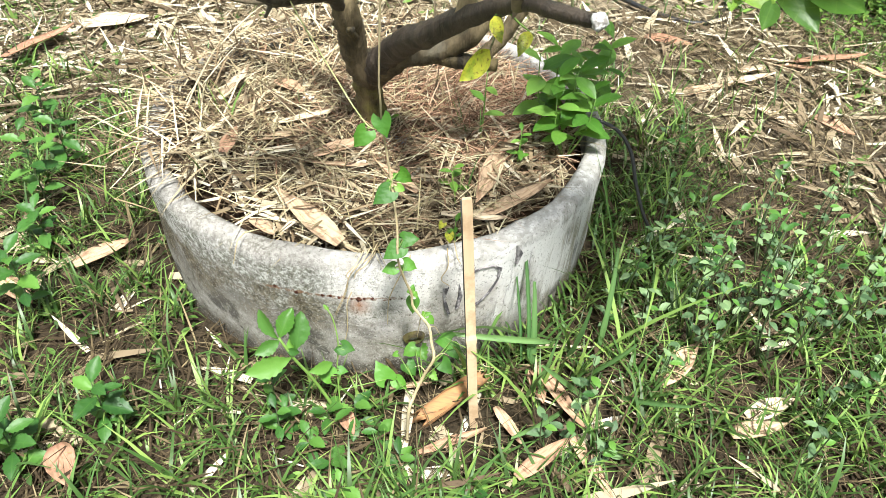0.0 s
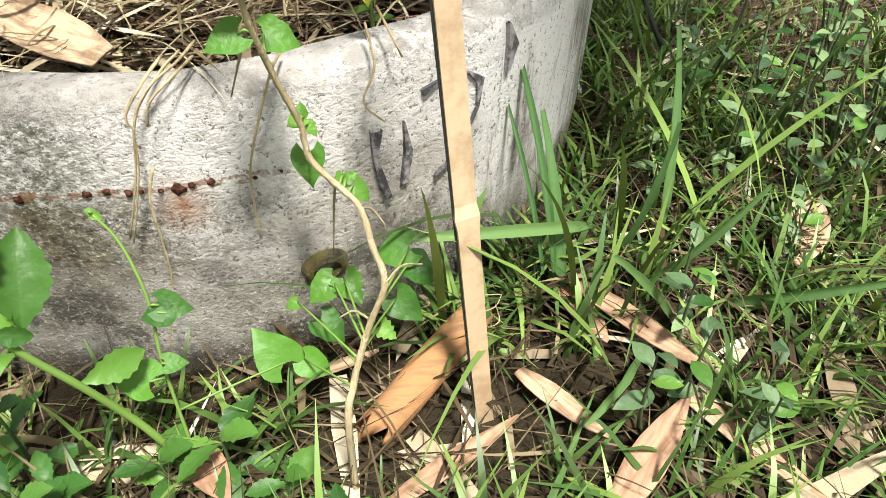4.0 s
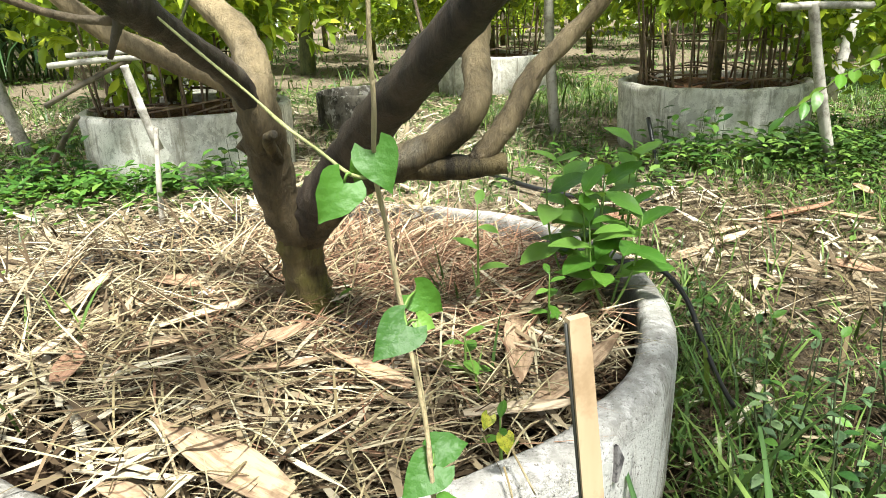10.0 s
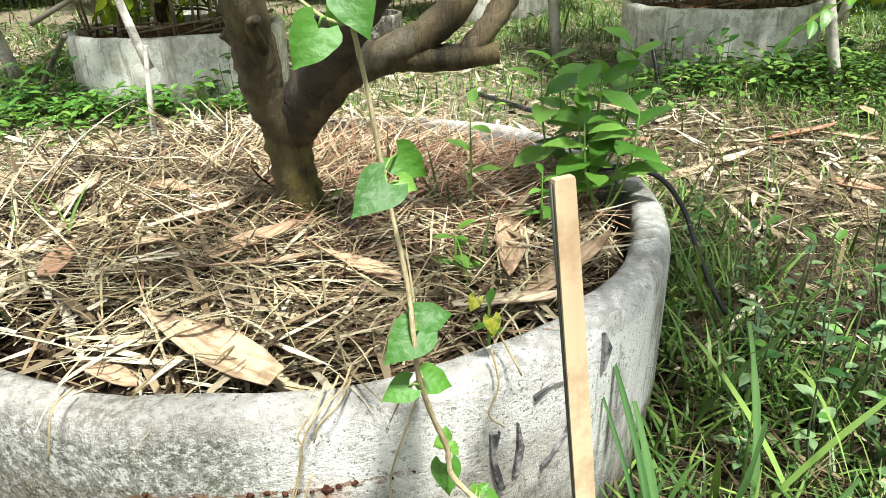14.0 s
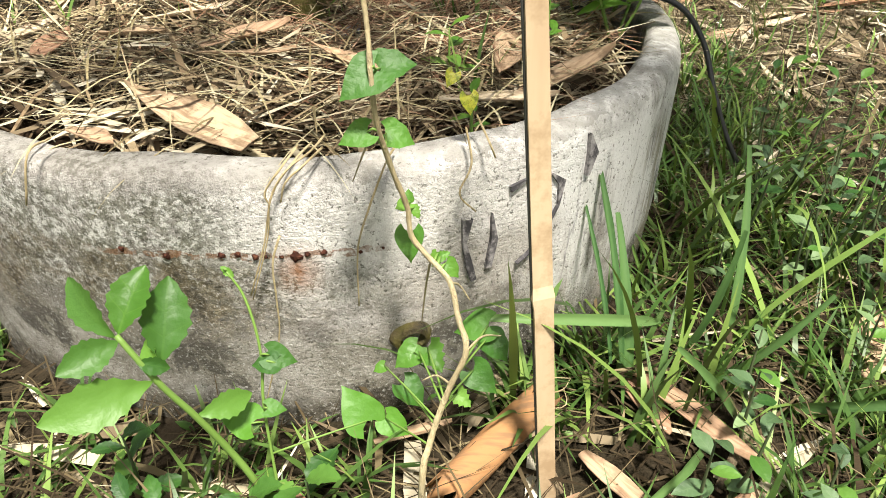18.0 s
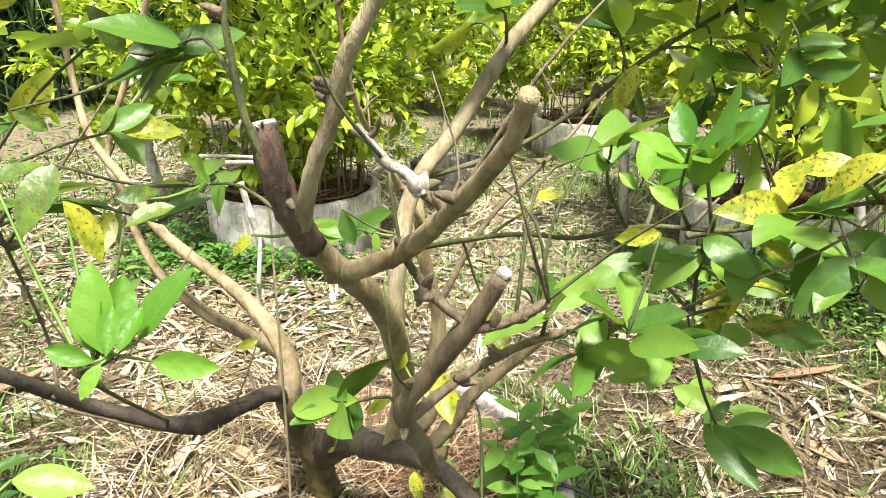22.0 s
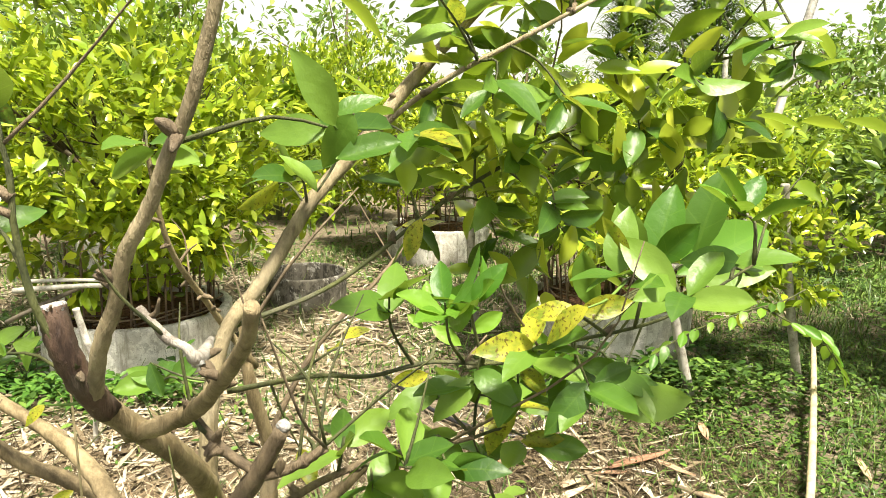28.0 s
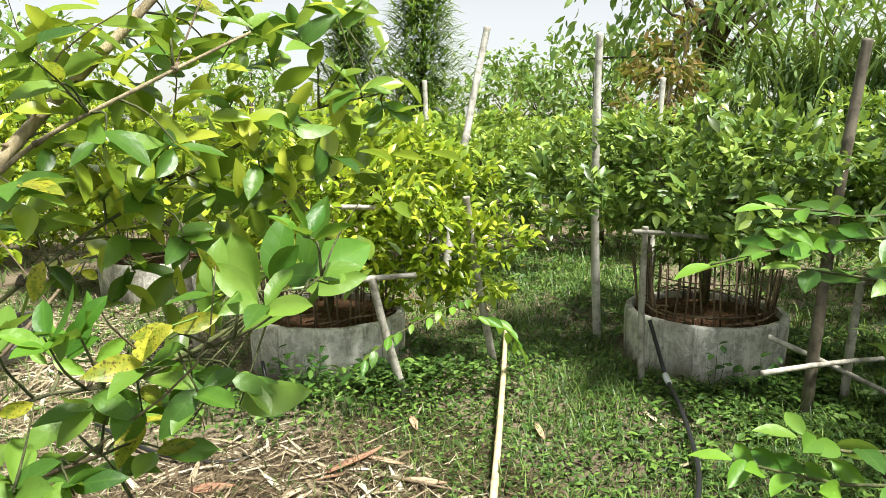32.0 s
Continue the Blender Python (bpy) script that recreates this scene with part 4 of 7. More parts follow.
# the split slat stuck in the ground before the ring
def build_slat():
    foot, top = Vector((0.268, -0.592, -0.03)), Vector((0.218, -0.556, 0.507))
    bm = bmesh.new()
    d = top - foot
    side = Vector((0.98, 0.2, 0)).normalized()
    side = (side - d.normalized() * side.dot(d.normalized())).normalized()
    back = d.normalized().cross(side)
    rows = []
    for t, w, o in ((0, 0.0076, 0), (0.2, 0.008, 0.001), (0.47, 0.008, -0.001), (0.488, 0.0092, -0.001), (0.506, 0.008, 0.001), (0.8, 0.0078, 0.0), (0.995, 0.0072, 0.0), (1, 0.0066, 0)):
        c = foot + d * t + back * o
        rows.append([bm.verts.new(c + side * w * s + back * q * 0.0035) for s, q in ((-1, -1), (1, -1), (1, 1), (-1, 1))])
    for a, b in zip(rows, rows[1:]):
        for k in range(4):
            bm.faces.new((a[k], a[(k + 1) % 4], b[(k + 1) % 4], b[k]))
    bm.faces.new(rows[0][::-1])
    bm.faces.new(rows[-1])
    bmesh.ops.recalc_face_normals(bm, faces=bm.faces[:])
    s = thing("upright_stake", "flat pale split bamboo stake stuck upright before the planter", "stake")
    part("slat", bm, SPLIT, s)
    v, f = tube_data(np.array([[*(foot + d * t - side * 0.0082), 0.0013] for t in np.linspace(0.03, 0.995, 8)]), 6)
    build("dark_edge", v, f, DARK, s, "dark green-black bamboo skin edge")


build_slat()

# black irrigation hose over the rim
h = thing("irrigation_hose", "thin black hose hanging over the ring's rim", "hose")
tube("hose", ((0.36, 0.02, 0.29, 0.0042), (0.45, 0.02, 0.312, 0.0042), (0.52, 0.01, 0.3, 0.0042), (0.565, 0.0, 0.25, 0.0042), (0.59, -0.02, 0.18, 0.0042), (0.615, -0.035, 0.12, 0.0042), (0.64, -0.045, 0.075, 0.0042)), HOSE, h)

# ---- lime tree in the planter ----
tree = thing("lime_tree", "pruned lime tree with dark trunk growing in the planter", "tree")
SKELETON = []


def limb(kind, mat, thin, *pts):
    """One limb of the tree through its points (x, y, z, radius)."""
    rows = [(*p[:3], p[3] * (1.0 if thin else 0.76 if kind == "trunk" else 0.84 if p[2] < 0.72 else 0.72)) for p in pts]
    tan = mat is BARK and kind != "trunk" and pts[-1][2] > 0.6
    tube(kind, rows, BARK_LIMB if tan else mat, tree, 9 if kind == "branch" else 12, 7, 0.2)
    SKELETON.append(glide(pts, 4)[2:, :3])


limb("trunk", BARK, False, (-0.0, -0.045, 0.2, 0.05), (0.0, -0.05, 0.29, 0.042), (-0.008, -0.06, 0.367, 0.038), (-0.01, -0.075, 0.44, 0.042), (0.0, -0.09, 0.47, 0.03))
limb("limb", BARK_DARK, False, (-0.005, -0.07, 0.42, 0.034), (0.02, -0.1, 0.465, 0.034), (0.05, -0.14, 0.512, 0.03), (0.092, -0.22, 0.574, 0.028), (0.135, -0.32, 0.635, 0.0245), (0.19, -0.43, 0.71, 0.0185), (0.258, -0.56, 0.79, 0.014), (0.3, -0.64, 0.815, 0.0115), (0.329, -0.687, 0.829, 0.0102))
limb("limb", BARK, False, (0.0, -0.075, 0.42, 0.03), (0.03, -0.1, 0.455, 0.028), (0.074, -0.13, 0.5, 0.026), (0.121, -0.15, 0.521, 0.025), (0.167, -0.16, 0.544, 0.022), (0.211, -0.17, 0.587, 0.02), (0.22, -0.13, 0.65, 0.019), (0.225, -0.12, 0.75, 0.017), (0.2, -0.14, 0.88, 0.014), (0.19, -0.12, 1.0, 0.01))
limb("limb", BARK, False, (0.13, -0.15, 0.518, 0.019), (0.191, -0.17, 0.518, 0.017), (0.246, -0.18, 0.522, 0.014))
limb("limb", BARK, False, (0.21, -0.172, 0.522, 0.015), (0.235, -0.168, 0.548, 0.016), (0.258, -0.16, 0.578, 0.016), (0.285, -0.15, 0.62, 0.014), (0.34, -0.14, 0.67, 0.012), (0.4, -0.16, 0.74, 0.009))
limb("limb", BARK, False, (-0.008, -0.075, 0.42, 0.034), (-0.026, -0.1, 0.479, 0.032), (-0.03, -0.12, 0.538, 0.03), (-0.032, -0.15, 0.6, 0.028), (-0.04, -0.12, 0.66, 0.022), (-0.088, -0.08, 0.71, 0.018), (-0.16, -0.06, 0.77, 0.016), (-0.264, -0.05, 0.85, 0.014), (-0.35, 0.0, 0.93, 0.012), (-0.44, 0.06, 1.0, 0.01), (-0.481, 0.1, 1.093, 0.009), (-0.5, 0.1, 1.4, 0.007))
limb("limb", BARK_DARK, False, (-0.03, -0.14, 0.585, 0.02), (-0.045, -0.19, 0.63, 0.0165), (-0.056, -0.26, 0.658, 0.0155), (-0.066, -0.335, 0.684, 0.015), (-0.076, -0.39, 0.705, 0.018), (-0.1, -0.425, 0.727, 0.0145), (-0.143, -0.44, 0.748, 0.0135), (-0.185, -0.465, 0.778, 0.0125), (-0.21, -0.515, 0.835, 0.0115), (-0.24, -0.545, 0.872, 0.0105), (-0.32, -0.62, 0.95, 0.008))
limb("branch", BARK, True, (-0.02, -0.107, 0.508, 0.0085), (-0.045, -0.107, 0.53, 0.0066), (-0.064, -0.107, 0.548, 0.0068))
limb("branch", BARK_PURPLE, False, (-0.07, -0.37, 0.69, 0.0045), (-0.13, -0.4, 0.7, 0.0035), (-0.22, -0.44, 0.75, 0.0025), (-0.3, -0.46, 0.79, 0.0015))
limb("limb", BARK, False, (-0.02, -0.1, 0.52, 0.02), (-0.07, -0.03, 0.6, 0.017), (-0.16, 0.0, 0.64, 0.016), (-0.247, 0.0, 0.69, 0.015), (-0.327, 0.0, 0.782, 0.012), (-0.4, 0.06, 0.9, 0.01), (-0.435, 0.1, 0.97, 0.009), (-0.338, 0.1, 1.192, 0.008), (-0.288, 0.1, 1.335, 0.007))
limb("branch", BARK, True, (0.19, -0.43, 0.71, 0.0128), (0.212, -0.46, 0.82, 0.0132), (0.213, -0.515, 0.905, 0.0132), (0.213, -0.565, 0.958, 0.0123), (0.203, -0.612, 1.008, 0.0114), (0.184, -0.637, 1.04, 0.011), (0.166, -0.66, 1.073, 0.0107), (0.16, -0.672, 1.092, 0.0097))
limb("branch", BARK_STUMP, True, (0.168, -0.658, 1.068, 0.0112), (0.156, -0.68, 1.108, 0.0113), (0.15, -0.69, 1.143, 0.0108), (0.144, -0.687, 1.168, 0.0112))
limb("branch", BARK_DARK, True, (-0.078, -0.388, 0.702, 0.006), (-0.088, -0.382, 0.685, 0.0036), (-0.1, -0.372, 0.665, 0.0022))
limb("branch", BARK_TAN, True, (0.163, -0.67, 1.085, 0.0074), (0.182, -0.7, 1.14, 0.0064), (0.2, -0.71, 1.179, 0.0062), (0.211, -0.72, 1.214, 0.0059), (0.234, -0.73, 1.253, 0.0054), (0.251, -0.74, 1.289, 0.0051), (0.272, -0.75, 1.33, 0.0048), (0.31, -0.76, 1.45, 0.0041))
limb("branch", BARK, True, (0.175, -0.63, 1.035, 0.0096), (0.2, -0.65, 1.047, 0.0083), (0.242, -0.68, 1.075, 0.0079), (0.28, -0.76, 1.13, 0.0063), (0.312, -0.83, 1.185, 0.005), (0.321, -0.857, 1.216, 0.0047))
limb("branch", BARK_TAN, True, (0.205, -0.47, 0.86, 0.0106), (0.206, -0.47, 0.958, 0.0102), (0.22, -0.43, 1.054, 0.0095), (0.266, -0.4, 1.118, 0.0089), (0.317, -0.37, 1.201, 0.0093), (0.371, -0.34, 1.262, 0.0095), (0.458, -0.3, 1.366, 0.0092), (0.612, -0.26, 1.533, 0.0076), (0.72, -0.22, 1.66, 0.0068))
limb("branch", BARK_PURPLE, True, (0.258, -0.57, 0.79, 0.0086), (0.25, -0.61, 0.85, 0.009), (0.236, -0.649, 0.915, 0.0086), (0.262, -0.665, 0.965, 0.0088), (0.288, -0.68, 1.01, 0.009), (0.317, -0.697, 1.066, 0.0068))
limb("branch", BARK_PURPLE, False, (0.29, -0.68, 1.012, 0.007), (0.32, -0.69, 1.025, 0.006), (0.351, -0.694, 1.045, 0.0055))
limb("branch", BARK_PURPLE, False, (0.292, -0.684, 1.02, 0.006), (0.265, -0.68, 1.04, 0.006), (0.24, -0.672, 1.07, 0.004))
limb("branch", BARK_PURPLE, False, (0.236, -0.645, 0.9, 0.008), (0.3, -0.61, 0.94, 0.006), (0.38, -0.58, 0.965, 0.005), (0.501, -0.55, 0.974, 0.0035))
limb("branch", TWIG, False, (0.16, -0.69, 1.12, 0.005), (0.14, -0.7, 1.167, 0.004), (0.13, -0.7, 1.23, 0.0036), (0.13, -0.7, 1.278, 0.003), (0.117, -0.7, 1.34, 0.002))
limb("branch", TWIG, False, (0.225, -0.44, 0.99, 0.005), (0.326, -0.5, 1.03, 0.0036), (0.39, -0.512, 1.033, 0.0034), (0.455, -0.52, 1.05, 0.0033), (0.53, -0.54, 1.055, 0.003), (0.59, -0.55, 1.078, 0.003), (0.68, -0.6, 1.12, 0.0024), (0.76, -0.62, 1.18, 0.0018))
limb("branch", TWIG, False, (0.22, -0.42, 1.06, 0.0045), (0.35, -0.36, 1.1, 0.0042), (0.5, -0.3, 1.2, 0.004), (0.66, -0.28, 1.29, 0.004), (0.83, -0.3, 1.38, 0.003), (0.98, -0.32, 1.42, 0.002))
limb("branch", BARK_PURPLE, False, (0.22, -0.12, 0.76, 0.008), (0.3, -0.06, 0.9, 0.007), (0.42, 0.0, 1.02, 0.005), (0.5, 0.08, 1.1, 0.003))
limb("branch", DEAD_WOOD, True, (0.256, -0.66, 1.13, 0.0035), (0.258, -0.715, 1.134, 0.0062), (0.25, -0.722, 1.146, 0.0034), (0.236, -0.716, 1.151, 0.0042), (0.226, -0.715, 1.164, 0.003), (0.215, -0.71, 1.172, 0.0045))
limb("branch", BARK_TAN, False, (0.36, -0.34, 1.25, 0.006), (0.46, -0.35, 1.34, 0.005), (0.6, -0.38, 1.42, 0.004), (0.75, -0.36, 1.5, 0.003))
limb("branch", BARK_PURPLE, False, (-0.225, -0.45, 0.79, 0.0032), (-0.24, -0.43, 0.85, 0.003), (-0.215, -0.49, 0.97, 0.0027), (-0.19, -0.55, 1.08, 0.002))
limb("branch", TWIG, False, (-0.1, -0.43, 0.735, 0.003), (-0.05, -0.6, 0.88, 0.0028), (0.0, -0.72, 0.98, 0.0024), (0.035, -0.755, 1.01, 0.0018))
limb("branch", TWIG, False, (-0.24, -0.545, 0.872, 0.003), (-0.14, -0.7, 0.9, 0.0026), (-0.03, -0.8, 0.94, 0.002))
limb("branch", BARK, False, (-0.018, -0.13, 0.53, 0.01), (-0.02, -0.17, 0.56, 0.008), (-0.011, -0.182, 0.569, 0.006))
limb("branch", BARK, False, (0.21, -0.13, 0.9, 0.008), (0.16, -0.2, 1.02, 0.007), (0.13, -0.3, 1.14, 0.005), (0.12, -0.34, 1.28, 0.004))
LINES = SKELETON
SKELETON = np.vstack(SKELETON)


def knots(n):
    """Small swollen bud scars and spurs along the wood."""
    r = np.random.default_rng(58)
    for k in range(n):
        ln = LINES[int(r.integers(1, len(LINES)))]
        a = ln[int(r.integers(1, max(2, int(len(ln) * 0.8))))]
        if a[2] < 0.78:
            continue
        d = r.normal(0, 1, 3)
        d /= np.linalg.norm(d)
        q = r.uniform(0.0022, 0.0042)
        tube("knot", ((*a, q * 1.5), (*(a + d * 0.009), q * 1.2), (*(a + d * 0.0155), q * 0.75), (*(a + d * 0.018), q * 0.2)), BARK_PURPLE, tree, 7, 2, 0.4)


knots(110)


def bare_twigs(n):
    """Thin leafless shoots and short spurs along the limbs."""
    r = np.random.default_rng(55)
    lines = [ln for ln in LINES if ln[:, 2].max() > 0.72]
    for k in range(n):
        ln = lines[int(r.integers(len(lines)))]
        i = int(r.integers(len(ln) // 3, len(ln)))
        a = ln[i]
        w = r.random() * 6.28
        d = np.array((math.cos(w) * 0.7 + 0.15, math.sin(w) * 0.55, 0.75 + 0.3 * r.random()))
        long = (0.03 if k % 3 == 0 else r.uniform(0.1, 0.3)) * (0.6 if a[1] < -0.6 else 1.0)
        e = a + d * long
        mid = (a + e) / 2 + r.normal(0, 0.11, 3) * long
        q = 0.0028 if k % 3 == 0 else 0.0017
        tube("twig", ((*a, q), (*mid, q * 0.75), (*e, q * 0.35)), TWIG if k % 2 else BARK_PURPLE, tree, 5, 3, 0.3)


bare_twigs(44)


def cut_face(at, to, r, label):
    """A pruned end with a pale painted face."""
    a, b = Vector(at), Vector(to)
    d = (b - a).normalized()
    v, f = tube_data(np.array([[*(b - d * 0.004), r], [*(b + d * 0.001), r * 1.04], [*(b + d * 0.003), r * 0.8], [*(b + d * 0.0035), r * 0.2]]), 12, 0.5, 3)
    build("pruned_cut", v, f, CUT, tree, label)


for at, to, r in (((0.3, -0.64, 0.815), (0.331, -0.689, 0.83), 0.0088), ((0.15, -0.69, 1.143), (0.144, -0.687, 1.168), 0.0108), ((0.258, -0.6, 1.13), (0.258, -0.72, 1.134), 0.0052), ((0.3, -0.69, 1.04), (0.318, -0.698, 1.068), 0.0055)):
    cut_face(at, to, r, "white-painted pruning cut")

LEAVES = [leaf_mesh("leaf", s, LIME) for s in (LEAF, LEAF_B, LEAF_C)]
LEAVES_NEW = [leaf_mesh("leaf", s, LIME_NEW) for s in (LEAF, LEAF_C)]
LEAVES_DULL = [leaf_mesh("leaf", s, LIME_DULL) for s in (LEAF_B, LEAF_C)]
LEAVES_OLD = [leaf_mesh("leaf", s, LIME_YELLOW) for s in (LEAF, LEAF_B)]


def twig_with_leaves(at, count, size, kind, reach=0.055):
    """A twig from the nearest limb to a place, with leaves spread round its end."""
    at = np.array(at, float)
    d = np.linalg.norm(SKELETON - at, axis=1) + 0.6 * np.maximum(SKELETON[:, 2] - at[2], 0)
    root = SKELETON[d.argmin()]
    mid = (root + at) / 2 + np.array([0, 0, 0.02 - 0.05 * np.linalg.norm(at - root)]) + rng.normal(0, 0.008, 3)
    tip = at + (at - mid) * 0.12
    tube("twig", ((*root, 0.0022), (*mid, 0.0016), (*at, 0.0012), (*tip, 0.0007)), TWIG, tree, 5, 3)
    way = (at - root) / (np.linalg.norm(at - root) + 1e-6)
    for k in range(count):
        s = 0.5 + 0.5 * rng.random()
        p = mid + (at - mid) * (s if k else 1.0) + rng.normal(0, 0.004, 3)
        ang = k * 2.4 + rng.random()
        side = np.array([math.cos(ang), math.sin(ang), 0.35 * math.sin(ang * 1.7) + 0.15])
        fwd = 0.55 * way + 0.9 * side + rng.normal(0, 0.2, 3)
        nor = np.array([0, -0.25, 1.0]) + rng.normal(0, 0.5, 3)
        me = {"new": LEAVES_NEW, "old": LEAVES_OLD, "mix": LEAVES}[kind]
        if kind == "mix" and rng.random() < 0.1:
            me = LEAVES_OLD
        leaf_at(me[rng.integers(len(me))], p, fwd, nor, size * rng.uniform(0.75, 1.15), tree)


CLUSTERS_LOW = ((-0.05, -0.5, 1.13), (-0.16, -0.5, 1.04), (-0.04, -0.5, 1.03), (-0.17, -0.5, 1.13), (0.06, -0.6, 1.1), (0.14, -0.4, 0.99), (0.18, -0.62, 0.9), (0.36, -0.58, 0.98), (0.39, -0.62, 0.96), (0.44, -0.55, 0.96), (0.41, -0.55, 1.13), (0.52, -0.5, 0.92), (0.55, -0.55, 1.02), (0.55, -0.5, 0.98), (0.55, -0.6, 1.09), (0.61, -0.6, 1.05), (0.64, -0.6, 1.16), (0.37, -0.6, 1.3), (0.3, -0.4, 1.24), (0.57, -0.3, 1.15), (0.53, -0.3, 1.26), (0.68, -0.25, 1.15), (0.71, -0.2, 1.24), (0.79, -0.2, 1.21))
CLUSTERS_HIGH = ((0.61, -0.3, 1.32), (0.49, -0.3, 1.33), (0.27, -0.3, 1.22), (0.45, -0.3, 1.22), (0.04, -0.6, 1.21), (-0.04, -0.55, 1.22), (0.01, -0.6, 1.32), (0.07, -0.6, 1.3), (-0.28, -0.3, 1.31), (-0.32, -0.3, 1.24), (0.65, -0.3, 0.71), (0.47, -0.45, 0.99), (0.14, -0.4, 1.27), (0.46, -0.45, 1.45), (0.49, -0.4, 1.42), (0.54, -0.4, 1.34), (0.64, -0.35, 1.46), (0.72, -0.3, 1.47), (0.63, -0.4, 1.34), (0.73, -0.3, 1.4), (0.85, -0.3, 1.5), (0.91, -0.3, 1.54), (0.8, -0.4, 1.36), (0.92, -0.35, 1.42), (0.99, -0.3, 1.39), (0.87, -0.35, 1.31), (0.68, -0.64, 1.15), (0.78, -0.58, 1.16))
CLUSTERS_TOP = ((0.60, -0.06, 1.51), (0.67, -0.15, 1.53), (0.74, -0.14, 1.49), (0.79, -0.22, 1.52), (0.87, -0.20, 1.53), (0.70, -0.22, 1.55), (0.64, -0.15, 1.46), (0.95, -0.18, 1.56), (0.82, -0.19, 1.47), (0.77, -0.20, 1.56))
CLUSTERS_MORE = ((0.61, -0.55, 1.05), (0.68, -0.5, 1.01), (0.5, -0.55, 1.03), (0.42, -0.65, 1.0), (0.47, -0.6, 0.96), (0.58, -0.5, 0.94), (0.46, -0.3, 1.15), (0.56, -0.3, 1.19), (0.64, -0.35, 1.19), (0.58, -0.35, 1.26), (0.44, -0.45, 1.29), (0.69, -0.3, 1.26), (0.77, -0.3, 1.29), (0.53, -0.3, 1.4), (-0.42, 0.1, 1.2), (-0.5, 0.05, 1.3), (-0.3, 0.1, 1.1))


def extra_foliage(n):
    """The many leaves in the tree's thick upper part, joined."""
    r = np.random.default_rng(77)
    c = np.array(CLUSTERS_HIGH[13:] + CLUSTERS_MORE[6:14] + CLUSTERS_LOW[20:])
    c = c[r.integers(0, len(c), n)] + r.normal(0, 0.065, (n, 3))
    c[:, 1] = np.maximum(c[:, 1], -0.32)
    fwd = r.normal(0, 1, (n, 3)) + np.array((0.5, -0.2, 0.15))
    nor = np.array((0.1, -0.3, 1.0)) + r.normal(0, 0.5, (n, 3))
    scatter("foliage", LEAF, c, axes_of(fwd, nor), 0.07 * r.uniform(0.7, 1.2, n), LIME_TREE, tree)


LIME_TREE = leaf_mat("lime tree foliage", (0.03, 0.1, 0.014), (0.17, 0.29, 0.026), (0.48, 0.52, 0.06), 0.42, 0.28, gloss=0.55)
extra_foliage(240)
for at in CLUSTERS_LOW:
    twig_with_leaves(at, 5, 0.062, "mix")
for at in CLUSTERS_HIGH:
    twig_with_leaves(at, 5, 0.066, "mix")
for at in CLUSTERS_TOP:
    twig_with_leaves(at, 7, 0.064, "mix")
for at in CLUSTERS_MORE:
    twig_with_leaves(at, 6, 0.06, "mix")
for at in ((0.46, -0.61, 1.14), (0.74, -0.62, 1.23), (0.49, -0.6, 1.14)):
    twig_with_leaves(at, 5, 0.058, "new")
for at in ((0.36, -0.4, 1.03), (0.58, -0.63, 1.13), (0.47, -0.2, 1.14), (0.499, 0.09, 1.08), (0.499, 0.1, 1.1)):
    twig_with_leaves(at, 2, 0.056, "old")


NODES = np.vstack([SKELETON, CLUSTERS_LOW, CLUSTERS_HIGH, CLUSTERS_TOP, CLUSTERS_MORE])


def placed_leaves(rows, meshes, face, hub=False):
    """Single leaves from base to tip, each on a short twig of the nearest limb."""
    if hub:
        c = np.array(rows)[:, :3].mean(0)
        near = NODES[np.linalg.norm(NODES - c, axis=1).argmin()]
        mid = (near + c) / 2 + np.array((0, 0, -0.08)) * np.linalg.norm(near - c)
        tube("twig", ((*near, 0.0026), (*mid, 0.0021), (*c, 0.0016)), TWIG, tree, 6, 4)
    for k, row in enumerate(rows):
        a, b = np.array(row[:3]), np.array(row[3:])
        nor = np.array(face) + 0.45 * np.array((math.sin(k * 2.3), math.sin(k * 1.3), math.sin(k * 3.1)))
        leaf_at(meshes[k % len(meshes)], a, b - a, nor, float(np.linalg.norm(b - a)), tree)
        if hub:
            tube("petiole", ((*c, 0.0013), (*((a + c) / 2), 0.0012), (*a, 0.001)), STALK, tree, 5, 2)
        else:
            near = NODES[np.linalg.norm(NODES - a, axis=1).argmin()]
            mid = (near + a) / 2 + np.array((0, 0, -0.06)) * np.linalg.norm(near - a)
            tube("twig", ((*near, 0.0017), (*mid, 0.0014), (*a, 0.0009)), STALK if k % 2 else TWIG, tree, 5, 3)


ROSETTE = ((0.044, -0.759, 1.023, 0.035, -0.746, 1.083), (0.048, -0.755, 1.025, 0.052, -0.730, 1.069), (0.064, -0.746, 1.026, 0.094, -0.728, 1.078), (0.054, -0.770, 1.027, 0.054, -0.753, 1.056), (0.074, -0.749, 1.012, 0.120, -0.753, 1.010), (0.041, -0.764, 1.018, 0.014, -0.774, 1.032), (0.035, -0.745, 1.012, 0.014, -0.739, 1.048), (0.063, -0.770, 1.030, 0.073, -0.750, 1.055), (0.050, -0.771, 1.021, 0.041, -0.788, 1.004))
LOW_LEAVES = ((0.011, -0.822, 0.965, 0.059, -0.816, 0.961), (-0.006, -0.847, 0.950, 0.047, -0.847, 0.931), (-0.001, -0.830, 0.969, 0.018, -0.810, 0.976), (0.004, -0.857, 0.967, 0.021, -0.846, 0.961), (0.009, -0.869, 0.945, 0.028, -0.876, 0.917))
